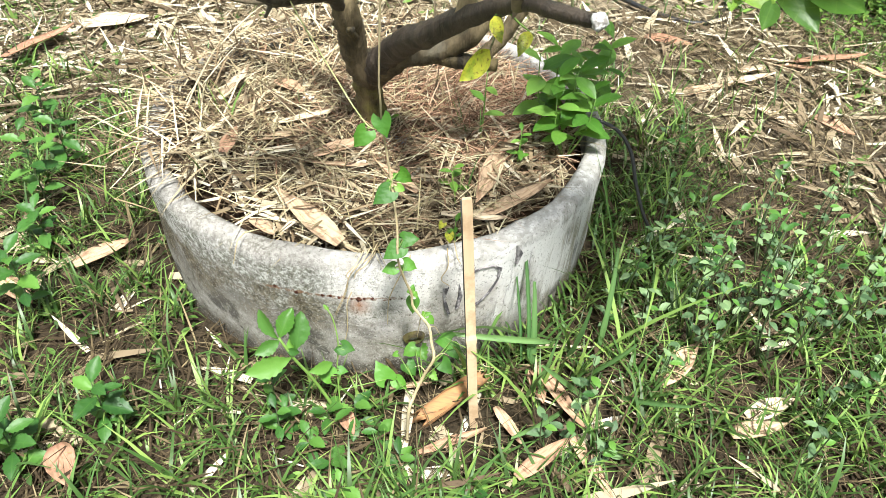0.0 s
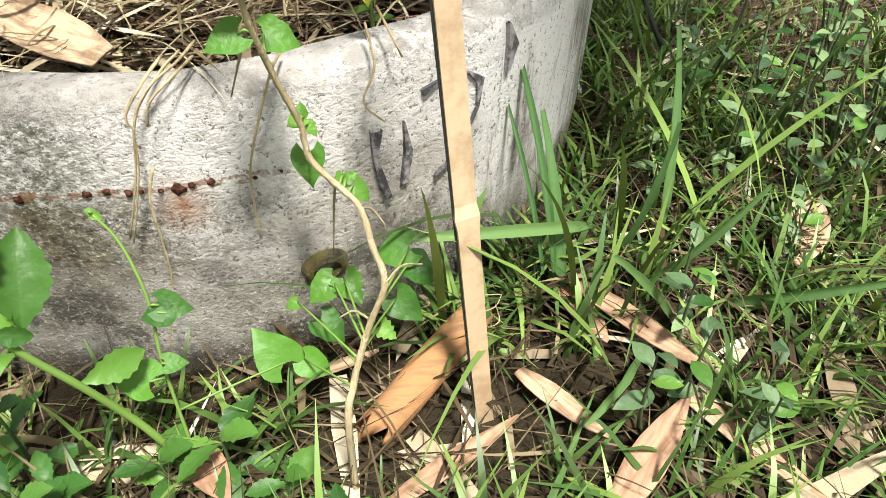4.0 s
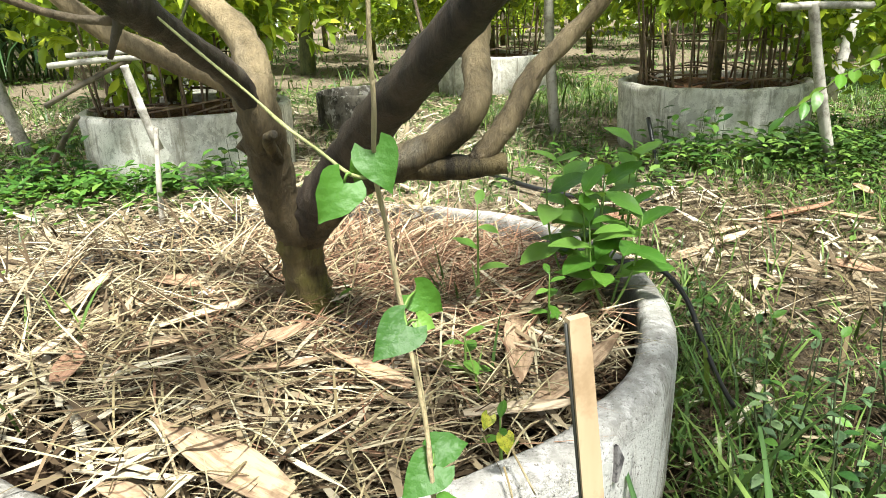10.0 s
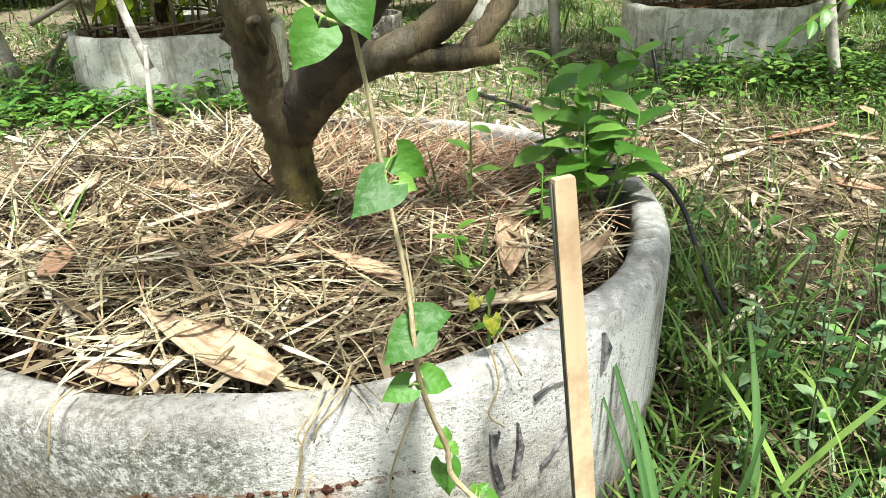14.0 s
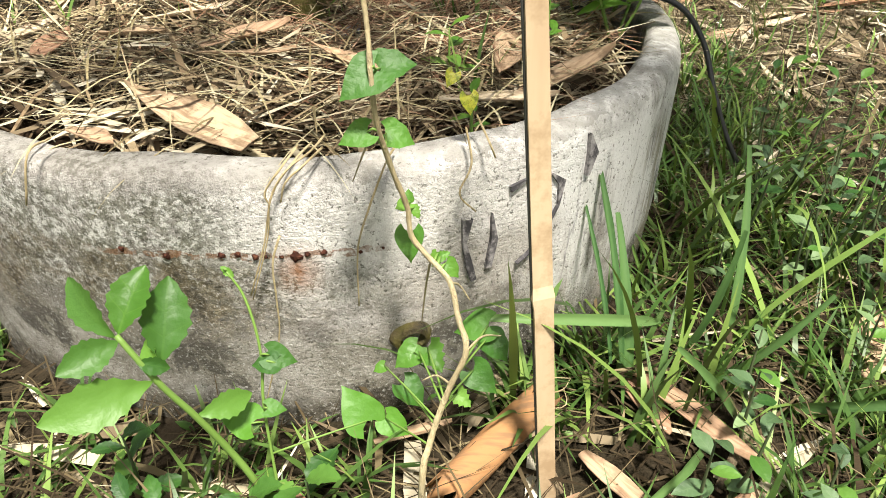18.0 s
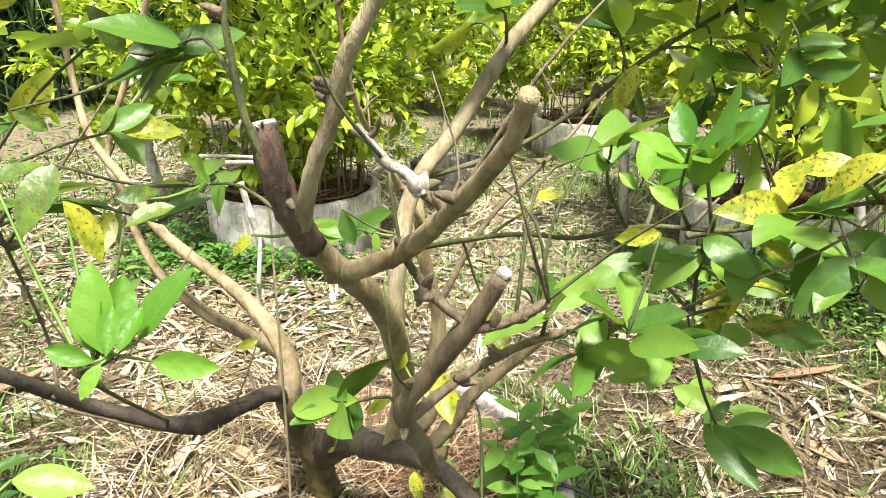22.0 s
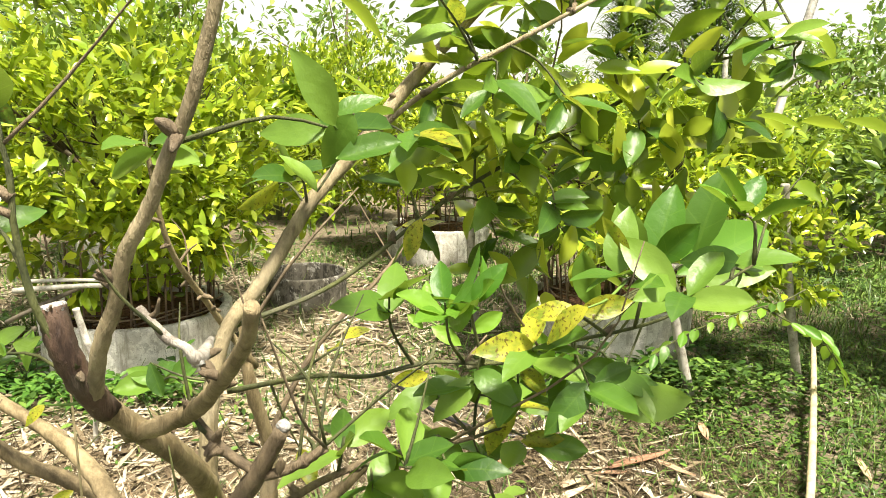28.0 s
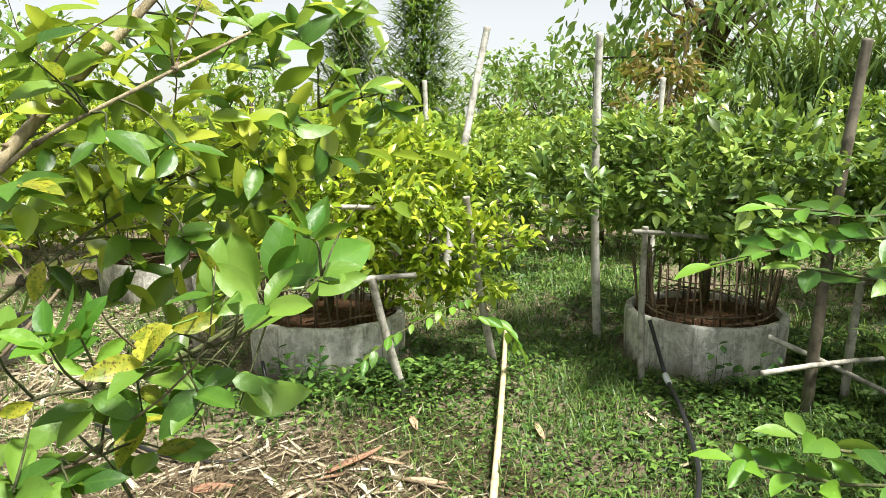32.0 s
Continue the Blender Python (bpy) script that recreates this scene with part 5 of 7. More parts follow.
SIDE_LEAVES = ((0.550, -0.492, 0.814, 0.587, -0.562, 0.792), (0.558, -0.491, 0.821, 0.571, -0.511, 0.798), (0.574, -0.500, 0.817, 0.625, -0.567, 0.812), (0.569, -0.500, 0.814, 0.616, -0.507, 0.837), (0.559, -0.484, 0.813, 0.580, -0.478, 0.836))
BRIGHT = ((0.459, -0.481, 1.085, 0.457, -0.469, 1.129), (0.471, -0.484, 1.083, 0.506, -0.491, 1.132), (0.474, -0.485, 1.080, 0.506, -0.507, 1.111), (0.506, -0.486, 1.071, 0.542, -0.489, 1.096), (0.460, -0.493, 1.082, 0.493, -0.506, 1.065), (0.453, -0.473, 1.073, 0.435, -0.465, 1.089))
SPOTTED = ((0.255, -0.515, 0.879, 0.273, -0.570, 0.857), (0.241, -0.543, 0.869, 0.282, -0.541, 0.868), (0.217, -0.581, 0.887, 0.192, -0.592, 0.873), (0.224, -0.527, 0.904, 0.214, -0.537, 0.886), (0.309, -0.472, 0.929, 0.327, -0.514, 0.905), (0.233, -0.536, 0.763, 0.239, -0.568, 0.752), (0.231, -0.568, 0.735, 0.207, -0.619, 0.723), (0.276, -0.533, 0.746, 0.266, -0.564, 0.737), (-0.026, -0.284, 0.780, -0.054, -0.299, 0.772), (0.173, -0.644, 0.870, 0.168, -0.648, 0.866), (0.457, -0.387, 1.188, 0.436, -0.392, 1.136), (0.579, -0.667, 1.154, 0.539, -0.656, 1.126), (0.444, -0.620, 1.077, 0.409, -0.616, 1.068), (0.120, -0.661, 1.077, 0.106, -0.672, 1.066))
SINGLE = ((0.182, -0.613, 0.860, 0.168, -0.611, 0.912), (0.186, -0.618, 0.869, 0.189, -0.603, 0.896), (0.408, -0.552, 0.974, 0.405, -0.611, 0.934), (0.361, -0.678, 1.309, 0.339, -0.711, 1.362), (0.376, -0.669, 1.318, 0.350, -0.669, 1.274), (0.362, -0.669, 1.282, 0.414, -0.673, 1.298), (0.346, -0.661, 1.255, 0.321, -0.659, 1.288), (0.361, -0.658, 1.317, 0.395, -0.662, 1.338), (0.155, -0.495, 1.049, 0.168, -0.506, 1.014), (0.180, -0.450, 1.010, 0.184, -0.458, 0.989), (-0.012, -0.383, 1.053, -0.026, -0.403, 1.011))
WEST_LEAVES = ((-0.003, -0.702, 1.139, -0.012, -0.744, 1.108), (0.013, -0.723, 1.119, 0.038, -0.723, 1.078), (0.046, -0.711, 1.097, 0.076, -0.691, 1.109), (0.032, -0.690, 1.112, 0.057, -0.674, 1.117), (0.016, -0.662, 1.156, 0.044, -0.642, 1.176), (0.014, -0.663, 1.156, 0.018, -0.655, 1.178), (0.025, -0.657, 1.155, 0.064, -0.637, 1.156), (-0.021, -0.599, 1.245, 0.000, -0.591, 1.207), (0.012, -0.608, 1.209, 0.068, -0.581, 1.221), (-0.073, -0.606, 1.295, -0.043, -0.588, 1.266), (0.079, -0.639, 1.332, 0.108, -0.626, 1.307), (-0.041, -0.586, 1.290, -0.043, -0.589, 1.328), (-0.054, -0.666, 1.171, -0.034, -0.656, 1.154), (-0.045, -0.710, 1.127, -0.024, -0.690, 1.144))
placed_leaves(ROSETTE, LEAVES_NEW, (0.15, -0.8, 0.5), True)
placed_leaves(LOW_LEAVES, LEAVES, (0.1, -0.5, 0.8), True)
placed_leaves(SIDE_LEAVES, LEAVES, (-0.2, -0.6, 0.7), True)
placed_leaves(BRIGHT, LEAVES_NEW, (0.0, -0.7, 0.6), True)
placed_leaves(SPOTTED, LEAVES_OLD, (0.1, -0.8, 0.5))
placed_leaves(SINGLE, LEAVES, (0.1, -0.8, 0.5))
placed_leaves(WEST_LEAVES, [LEAVES_DULL[0], LEAVES_OLD[0], LEAVES_DULL[1], LEAVES_DULL[0], LEAVES[0]], (0.2, -0.7, 0.6))

# ---- climbing vine before the planter ----
vine = thing("climbing_vine", "climbing vine with heart-shaped green leaves before the planter", "vine")
STEM = ((0.148, -0.652, -0.01), (0.149, -0.636, 0.095), (0.155, -0.617, 0.114), (0.163, -0.605, 0.136), (0.173, -0.598, 0.163), (0.185, -0.592, 0.193), (0.179, -0.576, 0.213), (0.173, -0.563, 0.238), (0.158, -0.557, 0.256), (0.144, -0.552, 0.274), (0.141, -0.550, 0.299), (0.131, -0.553, 0.332), (0.123, -0.562, 0.371), (0.121, -0.565, 0.403), (0.119, -0.553, 0.44), (0.11, -0.538, 0.5), (0.102, -0.538, 0.567), (0.097, -0.537, 0.603), (0.099, -0.555, 0.645), (0.099, -0.563, 0.69), (0.104, -0.57, 0.8), (0.108, -0.58, 0.95), (0.115, -0.6, 1.12))
RUNNER = ((0.097, -0.54, 0.6), (0.083, -0.549, 0.605), (0.064, -0.535, 0.618), (0.042, -0.506, 0.629), (0.02, -0.48, 0.645), (-0.02, -0.43, 0.67), (-0.07, -0.36, 0.7))
SHOOT = ((0.02, -0.6, 0.02), (0.013, -0.572, 0.112), (0.015, -0.56, 0.156), (0.012, -0.551, 0.187), (0.004, -0.541, 0.214), (-0.008, -0.535, 0.233))
tube("stem", [(*p, 0.0029 - 0.0018 * k / len(STEM)) for k, p in enumerate(STEM)], VINE_STEM, vine, 7, 5, 0.35)
tube("stem", [(*p, 0.0009 + 0.0003 * (k % 2)) for k, p in enumerate(RUNNER)], RUNNER_STEM, vine, 6, 4, 0.35, "yellow-green runner")
tube("stem", [(*p, 0.0016 - 0.0001 * k) for k, p in enumerate(SHOOT)], STALK, vine, 6, 4, 0.1, "pale green upright shoot")
for a, b in (((0.185, -0.592, 0.193), (0.21, -0.6, 0.215)), ((0.173, -0.598, 0.163), (0.15, -0.58, 0.15)), ((0.173, -0.563, 0.238), (0.19, -0.55, 0.21)), ((0.123, -0.562, 0.371), (0.1, -0.53, 0.31)), ((0.158, -0.557, 0.256), (0.15, -0.53, 0.17))):
    tube("tendril", ((*a, 0.0011), ((a[0] + b[0]) / 2, (a[1] + b[1]) / 2 + 0.008, (a[2] + b[2]) / 2, 0.0009), (*b, 0.0005)), VINE_STEM, vine, 5, 4, 0.2)
HEARTS = [leaf_mesh("vine_leaf", HEART, VINE), leaf_mesh("vine_leaf", HEART_B, VINE)]
HEARTS_NEW = [leaf_mesh("vine_leaf", HEART_B, WEED_BRIGHT), leaf_mesh("vine_leaf", broad_leaf((0.3, 0.5, 0.46, 0.5, 0.36, 0.4, 0.22, 0.24, 0.1, 0.012), 0.35, 0.2, 0.06, 0.25, 0.06), WEED_BRIGHT)]
# each leaf from its base to its tip
LEAVES_UPPER = ((0.124, -0.558, 0.406, 0.091, -0.582, 0.390), (0.125, -0.534, 0.399, 0.159, -0.533, 0.408), (0.116, -0.560, 0.364, 0.088, -0.570, 0.358), (0.127, -0.537, 0.353, 0.157, -0.542, 0.346), (0.142, -0.527, 0.262, 0.141, -0.551, 0.237), (0.079, -0.551, 0.601, 0.061, -0.575, 0.577), (0.097, -0.542, 0.617, 0.109, -0.564, 0.587), (0.091, -0.533, 0.609, 0.081, -0.538, 0.592), (0.110, -0.561, 0.512, 0.081, -0.587, 0.496), (0.118, -0.521, 0.517, 0.143, -0.531, 0.498))
LEAVES_LOWER = ((0.210, -0.515, 0.153, 0.165, -0.515, 0.145), (0.210, -0.520, 0.143, 0.235, -0.545, 0.128), (0.196, -0.537, 0.119, 0.224, -0.563, 0.102), (0.132, -0.536, 0.102, 0.160, -0.557, 0.085), (0.098, -0.554, 0.074, 0.067, -0.533, 0.115), (0.027, -0.563, 0.157, -0.000, -0.568, 0.160), (0.022, -0.559, 0.162, 0.055, -0.561, 0.153), (0.003, -0.583, 0.106, -0.031, -0.580, 0.133), (0.018, -0.578, 0.119, 0.041, -0.576, 0.115), (0.116, -0.559, 0.082, 0.145, -0.576, 0.069))
LEAVES_YOUNG = ((0.143, -0.539, 0.297, 0.126, -0.542, 0.292), (0.145, -0.542, 0.293, 0.153, -0.548, 0.284), (0.142, -0.539, 0.298, 0.141, -0.532, 0.309), (0.164, -0.546, 0.254, 0.158, -0.555, 0.242), (0.170, -0.551, 0.248, 0.184, -0.562, 0.237), (0.166, -0.548, 0.252, 0.177, -0.545, 0.257), (0.146, -0.522, 0.132, 0.117, -0.542, 0.123), (0.155, -0.521, 0.133, 0.173, -0.550, 0.119), (0.115, -0.525, 0.115, 0.100, -0.530, 0.111), (-0.007, -0.535, 0.232, 0.001, -0.538, 0.226), (-0.008, -0.535, 0.233, -0.013, -0.533, 0.238), (0.180, -0.562, 0.115, 0.197, -0.576, 0.106), (0.118, -0.542, 0.506, 0.134, -0.546, 0.500), (0.106, -0.539, 0.512, 0.098, -0.541, 0.508))
VINE_LINE = np.vstack([glide([(*p, 0.0) for p in ln], 6)[:, :3] for ln in (STEM, RUNNER, SHOOT)])
for rows, meshes in ((LEAVES_UPPER, HEARTS), (LEAVES_LOWER, HEARTS), (LEAVES_YOUNG, HEARTS_NEW)):
    for k, row in enumerate(rows):
        a, b = np.array(row[:3]), np.array(row[3:])
        out = np.array((0.15, -1.1, 0.75)) - a
        nor = out / np.linalg.norm(out) + np.array((0.35 * math.sin(k * 2.7), 0.0, 0.3 + 0.25 * math.sin(k * 1.9)))
        leaf_at(meshes[k % 2], a, b - a, nor, float(np.linalg.norm(b - a)) * 0.7, vine, "vine_leaf")
        near = VINE_LINE[np.linalg.norm(VINE_LINE - a, axis=1).argmin()]
        tube("petiole", ((*near, 0.0011), (*((near + a) / 2 + np.array((0, -0.002, 0.003))), 0.001), (*a, 0.0008)), STALK, vine, 5, 3)
YELLOW = leaf_mesh("yellow_leaf", HEART, LIME_YELLOW)
leaf_at(YELLOW, (0.192, -0.447, 0.345), (0.1, -0.5, -0.8), (0.1, -0.9, 0.4), 0.016, vine, "yellow_leaf", "small yellow leaf")
leaf_at(YELLOW, (0.18, -0.44, 0.362), (-0.4, -0.5, -0.6), (0.1, -0.8, 0.6), 0.013, vine, "yellow_leaf", "small yellow leaf")

# ---- weeds ----
TOOTH = [leaf_mesh("leaf", TOOTHED, WEED), leaf_mesh("leaf", TOOTHED_B, WEED)]
LANCES = [leaf_mesh("leaf", broad_leaf(bell(8, 0.215, 0.56, 0.8), 0.3, 0.35, 0.01), WEED_BRIGHT), leaf_mesh("leaf", broad_leaf(bell(8, 0.235, 0.52, 0.8), 0.2, 0.2, 0.015), WEED_BRIGHT)]
OVALS = [leaf_mesh("leaf", OVAL, WEED), leaf_mesh("leaf", leaf_shape((0.02, 0.1, 0.24, 0.33, 0.26, 0.03), 0.3, 0.1, 0.02), WEED)]
GREYS = [leaf_mesh("leaf", OVAL, WEED_GREY), leaf_mesh("leaf", LEAF_B, WEED_GREY), leaf_mesh("leaf", OVAL, WEED)]


def weed(x, y, z0, height, count, size, meshes, label, lean=(0, 0), shoots=1, rr=None):
    r = rr or rng
    plant = thing("weed_plant", label, "weed", "weeds", (x, y, z0))
    for s in range(shoots):
        a = 6.28 * s / shoots + r.random() * 2
        out = (0.25 if shoots > 1 else 0.05) * height
        tip = np.array([x + lean[0] + out * math.cos(a), y + lean[1] + out * math.sin(a), z0 + height * r.uniform(0.8, 1.1)])
        foot = np.array([x, y, z0 - 0.01])
        mid = (foot + tip) / 2 + np.array([out * 0.3 * math.cos(a), out * 0.3 * math.sin(a), 0.0])
        pts = [(*(q - np.array((x, y, z0))), rad) for q, rad in ((foot, 0.0022), (mid, 0.0018), (tip, 0.0008))]
        tube("stem", pts, STALK if meshes is LANCES else WEED_STEM, plant, 5, 3)
        n = count // shoots
        for k in range(n):
            t = 0.25 + 0.75 * (k + 1) / n
            p = foot + (tip - foot) * t
            ang = k * 2.4 + s + r.random() * 0.6
            up = 0.35 + 1.1 * max(0, t - 0.75) * 4 * 0.5
            fwd = (math.cos(ang), math.sin(ang), up + r.normal(0, 0.15))
            leaf_at(meshes[k % len(meshes)], p, fwd, (r.normal(0, 0.2), -0.15, 1.0), size * (1.1 - 0.45 * abs(t - 0.5)) * r.uniform(0.8, 1.15), plant)
    return plant


tall_weed = thing("weed_plant", "tall weed with toothed glossy leaves leaning before the planter", "weed", "weeds")
TALL_STEM = ((0.02, -0.6, -0.01), (0.003, -0.604, 0.058), (-0.011, -0.604, 0.095), (-0.027, -0.611, 0.144), (-0.044, -0.616, 0.184), (-0.055, -0.617, 0.212), (-0.067, -0.613, 0.233))
tube("stem", [(*p, 0.0034 - 0.0002 * k) for k, p in enumerate(TALL_STEM)], STALK, tall_weed, 8, 4, 0.1)
TOOTH_PALE = leaf_mesh("leaf", TOOTHED_B, WEED_BRIGHT)
for k, row in enumerate(((-0.066, -0.612, 0.233, -0.051, -0.585, 0.274), (-0.044, -0.607, 0.201, -0.035, -0.578, 0.256), (-0.067, -0.614, 0.231, -0.107, -0.603, 0.267), (-0.066, -0.615, 0.229, -0.091, -0.650, 0.233), (-0.049, -0.618, 0.192, -0.091, -0.674, 0.210), (-0.044, -0.614, 0.194, -0.058, -0.600, 0.217), (-0.029, -0.610, 0.145, 0.013, -0.591, 0.147), (-0.057, -0.618, 0.212, -0.035, -0.616, 0.202))):
    a, b = np.array(row[:3]), np.array(row[3:])
    leaf_at(TOOTH_PALE if k in (0, 5) else TOOTH[k % 2], a, b - a, (0.5 * math.sin(k * 2.2), -0.75, 0.55), float(np.linalg.norm(b - a)), tall_weed)
for k, (x, y) in enumerate(((0.0, -0.62), (-0.07, -0.64), (-0.1, -0.6), (0.14, -0.7), (0.05, -0.62), (-0.02, -0.68), (0.1, -0.66), (-0.08, -0.66), (0.03, -0.72), (0.06, -0.78), (0.27, -0.75))):
    weed(x, y, 0.0, (0.06, 0.07, 0.1, 0.06, 0.08)[k % 5], 6 + k % 2, 0.034 if k % 4 else 0.044, TOOTH, "broad-leaved green weed growing at the planter's foot")
for k, (x, y) in enumerate(((-0.74, -0.22), (-0.82, 0.05), (-0.66, -0.43), (-0.5, -0.76), (-0.38, -0.68), (-0.8, -0.1), (-0.72, -0.6), (-0.95, 0.2))):
    weed(x, y, 0.0, 0.13 + 0.04 * (k % 3), 12, 0.05, TOOTH, "leafy green weed standing in dry litter")
for k, (x, y) in enumerate(((0.53, -0.32), (0.47, -0.54), (0.62, -0.34), (0.5, -0.65), (0.4, -0.62), (0.56, -0.22), (0.64, -0.44), (0.81, -0.26), (1.1, 0.07), (0.79, -0.1), (0.92, -0.22), (0.85, -0.6), (1.0, -0.43), (0.76, 0.32), (1.13, -0.13))):
    weed(x, y, 0.0, 0.1 + 0.05 * (k % 3), 10, 0.026, GREYS, "small-leaved dull green weed standing in the grass", shoots=2)
for k, (x, y) in enumerate(((0.72, -0.22), (0.84, -0.36), (0.96, -0.3), (0.9, -0.1), (1.08, -0.26), (0.78, -0.3), (0.7, -0.36), (0.88, -0.24), (0.66, -0.12))):
    weed(x, y, 0.0, 0.24 + 0.05 * (k % 2), 24, 0.025, GREYS, "tall thin weed with small grey-green leaves", shoots=4)
for k, (x, y, hh, n, s, sh) in enumerate(((0.41, -0.08, 0.16, 24, 0.062, 4), (0.38, 0.0, 0.19, 24, 0.068, 3), (0.43, 0.04, 0.22, 21, 0.068, 3), (0.18, -0.26, 0.07, 6, 0.03, 1), (0.23, -0.05, 0.15, 4, 0.04, 1), (0.31, -0.14, 0.08, 7, 0.028, 1), (0.2, -0.39, 0.05, 4, 0.02, 1), (0.03, -0.06, 0.05, 6, 0.03, 1))):
    weed(x, y, 0.275, hh, n, s, LANCES, "leafy green seedling growing out of the mulch", shoots=sh)
for k in range(26):
    cx, cy = ((-0.75, 2.36), (1.8, 2.43), (3.78, 1.34))[k % 3]
    a = radians(-150 + 120 * rng.random())
    q = R + rng.uniform(0.03, 0.22)
    weed(cx + q * math.cos(a), cy + q * math.sin(a), 0.0, rng.uniform(0.1, 0.24), 9, 0.06, OVALS, "leafy green weed growing against a planter in the row", shoots=3)
n = 22
wx, wy_ = rng.choice([-0.15, 0.19, 0.04, -0.4, -0.33], n) + rng.normal(0, 0.015, n), rng.choice([-0.07, -0.04, -0.05, -0.28], n) + rng.normal(0, 0.015, n)
tagged(ribbons("mulch_grass", np.stack([wx, wy_, 0 * wx + 0.27], -1), rng.random(n) * 6.28, rng.uniform(0.06, 0.13, n), rng.uniform(0.003, 0.007, n), rng.uniform(1.1, 1.5, n), rng.uniform(0.2, 0.9, n), GRASS), "green grass blades sprouting through the mulch", "grass", "", "stuff")


tuft = thing("grass_tuft", "long pale green grass blades leaning on the planter's wall", "grass")
BLADE = leaf_mesh("blade", broad_leaf(bell(12, 0.018, 0.35, 0.6), 0.5, 0.2, 0.004), GRASS_PALE)
for a, b, size in (((0.4, -0.44, 0.09), (0.222, -0.51, 0.158), 1.0), ((0.37, -0.47, 0.0), (0.365, -0.42, 0.2), 1.0), ((0.36, -0.46, 0.05), (0.34, -0.39, 0.275), 0.6), ((0.345, -0.47, 0.06), (0.325, -0.4, 0.23), 0.5), ((0.43, -0.42, 0.0), (0.46, -0.5, 0.2), 0.9), ((0.46, -0.45, 0.0), (0.53, -0.52, 0.15), 1.0), ((0.48, -0.5, 0.0), (0.4, -0.58, 0.16), 0.9), ((0.52, -0.48, 0.0), (0.6, -0.6, 0.12), 1.0), ((0.44, -0.52, 0.0), (0.36, -0.66, 0.09), 1.0), ((0.5, -0.4, 0.0), (0.52, -0.36, 0.24), 0.8)):
    a, b = np.array(a), np.array(b)
    ob = leaf_at(BLADE, a, b - a, (0.2, -0.7, 0.6), float(np.linalg.norm(b - a)), tuft, "blade")
    ob.matrix_basis = ob.matrix_basis @ Matrix.Diagonal((size, 1, 1, 1))


# ---- grass, low weeds and litter on the ground ----
def patch(x, y, scale, seed):
    """A smooth field between 0 and 1."""
    s = np.zeros_like(x)
    r = np.random.default_rng(seed)
    for k in range(6):
        a, f, p = r.random() * 6.28, scale * (0.6 + 1.2 * r.random()), r.random() * 6.28
        s += np.sin((x * math.cos(a) + y * math.sin(a)) * f + p)
    return np.clip(0.5 + s / 5, 0, 1)


def bare(x, y):
    """How bare the soil lies: worn and littered places behind and beside the planter."""
    b = np.exp(-(((x - 1.15) / 0.6) ** 2 + ((y - 0.95) / 0.45) ** 2)) + 0.9 * np.exp(-(((x + 0.9) / 0.7) ** 2 + ((y - 0.9) / 0.6) ** 2)) + 0.8 * np.exp(-(((x - 0.2) / 0.9) ** 2 + ((y - 1.2) / 0.5) ** 2)) + 0.55 * np.exp(-(((x + 0.8) / 0.35) ** 2 + ((y + 0.4) / 0.45) ** 2)) + np.exp(-(((x - 0.32) / 0.22) ** 2 + ((y + 0.6) / 0.12) ** 2)) + 0.8 * np.exp(-(((x + 1.5) / 0.9) ** 2 + ((y - 1.9) / 0.7) ** 2)) + 0.9 * np.exp(-(((x - 0.2) / 0.9) ** 2 + ((y - 3.0) / 1.0) ** 2)) + 0.8 * np.exp(-(((x + 2.2) / 1.2) ** 2 + ((y - 3.6) / 1.0) ** 2))
    b = b + 0.95 * np.exp(-(((x - 1.2) / 0.42) ** 2 + ((y - 0.55) / 0.38) ** 2))
    return np.clip(b, 0, 1)


def spots(n, x0, x1, y0, y1, r):
    x, y = r.uniform(x0, x1, n), r.uniform(y0, y1, n)
    ok = np.hypot(x, y) > R + 0.012
    for cx, cy in RING_PLACES:
        ok &= np.hypot(x - cx, y - cy) > R + 0.01
    return x[ok], y[ok]


U, V = np.array((2.4, -0.1)), np.array((-0.73, 2.3))
NEAR_RINGS = ((-0.75, 2.36), (1.8, 2.43), (3.78, 1.34), (1.1, 4.85))
FAR_RINGS = []
for j in range(2, 8):
    for i in range(-2, 9):
        c = i * U + j * V + np.random.default_rng((i + 10) * 31 + j).normal(0, 0.08, 2)
        if (i, j) not in ((1, 2), (-1, 2), (-1, 3)) and -9 < c[0] < 17:
            FAR_RINGS.append((float(c[0]), float(c[1])))
FAR_RINGS += [(6.2, 1.3), (8.6, 1.2), (5.4, 3.9), (3.3, 4.35), (11.0, 1.0), (6.0, -1.2)]
FAR_RINGS = [c for c in FAR_RINGS if min(math.hypot(c[0] - a, c[1] - b) for a, b in NEAR_RINGS) > 1.2]
kept = []
for c in FAR_RINGS:
    if all(math.hypot(c[0] - a, c[1] - b) > 1.3 for a, b in kept):
        kept.append(c)
FAR_RINGS = kept
RING_PLACES = NEAR_RINGS


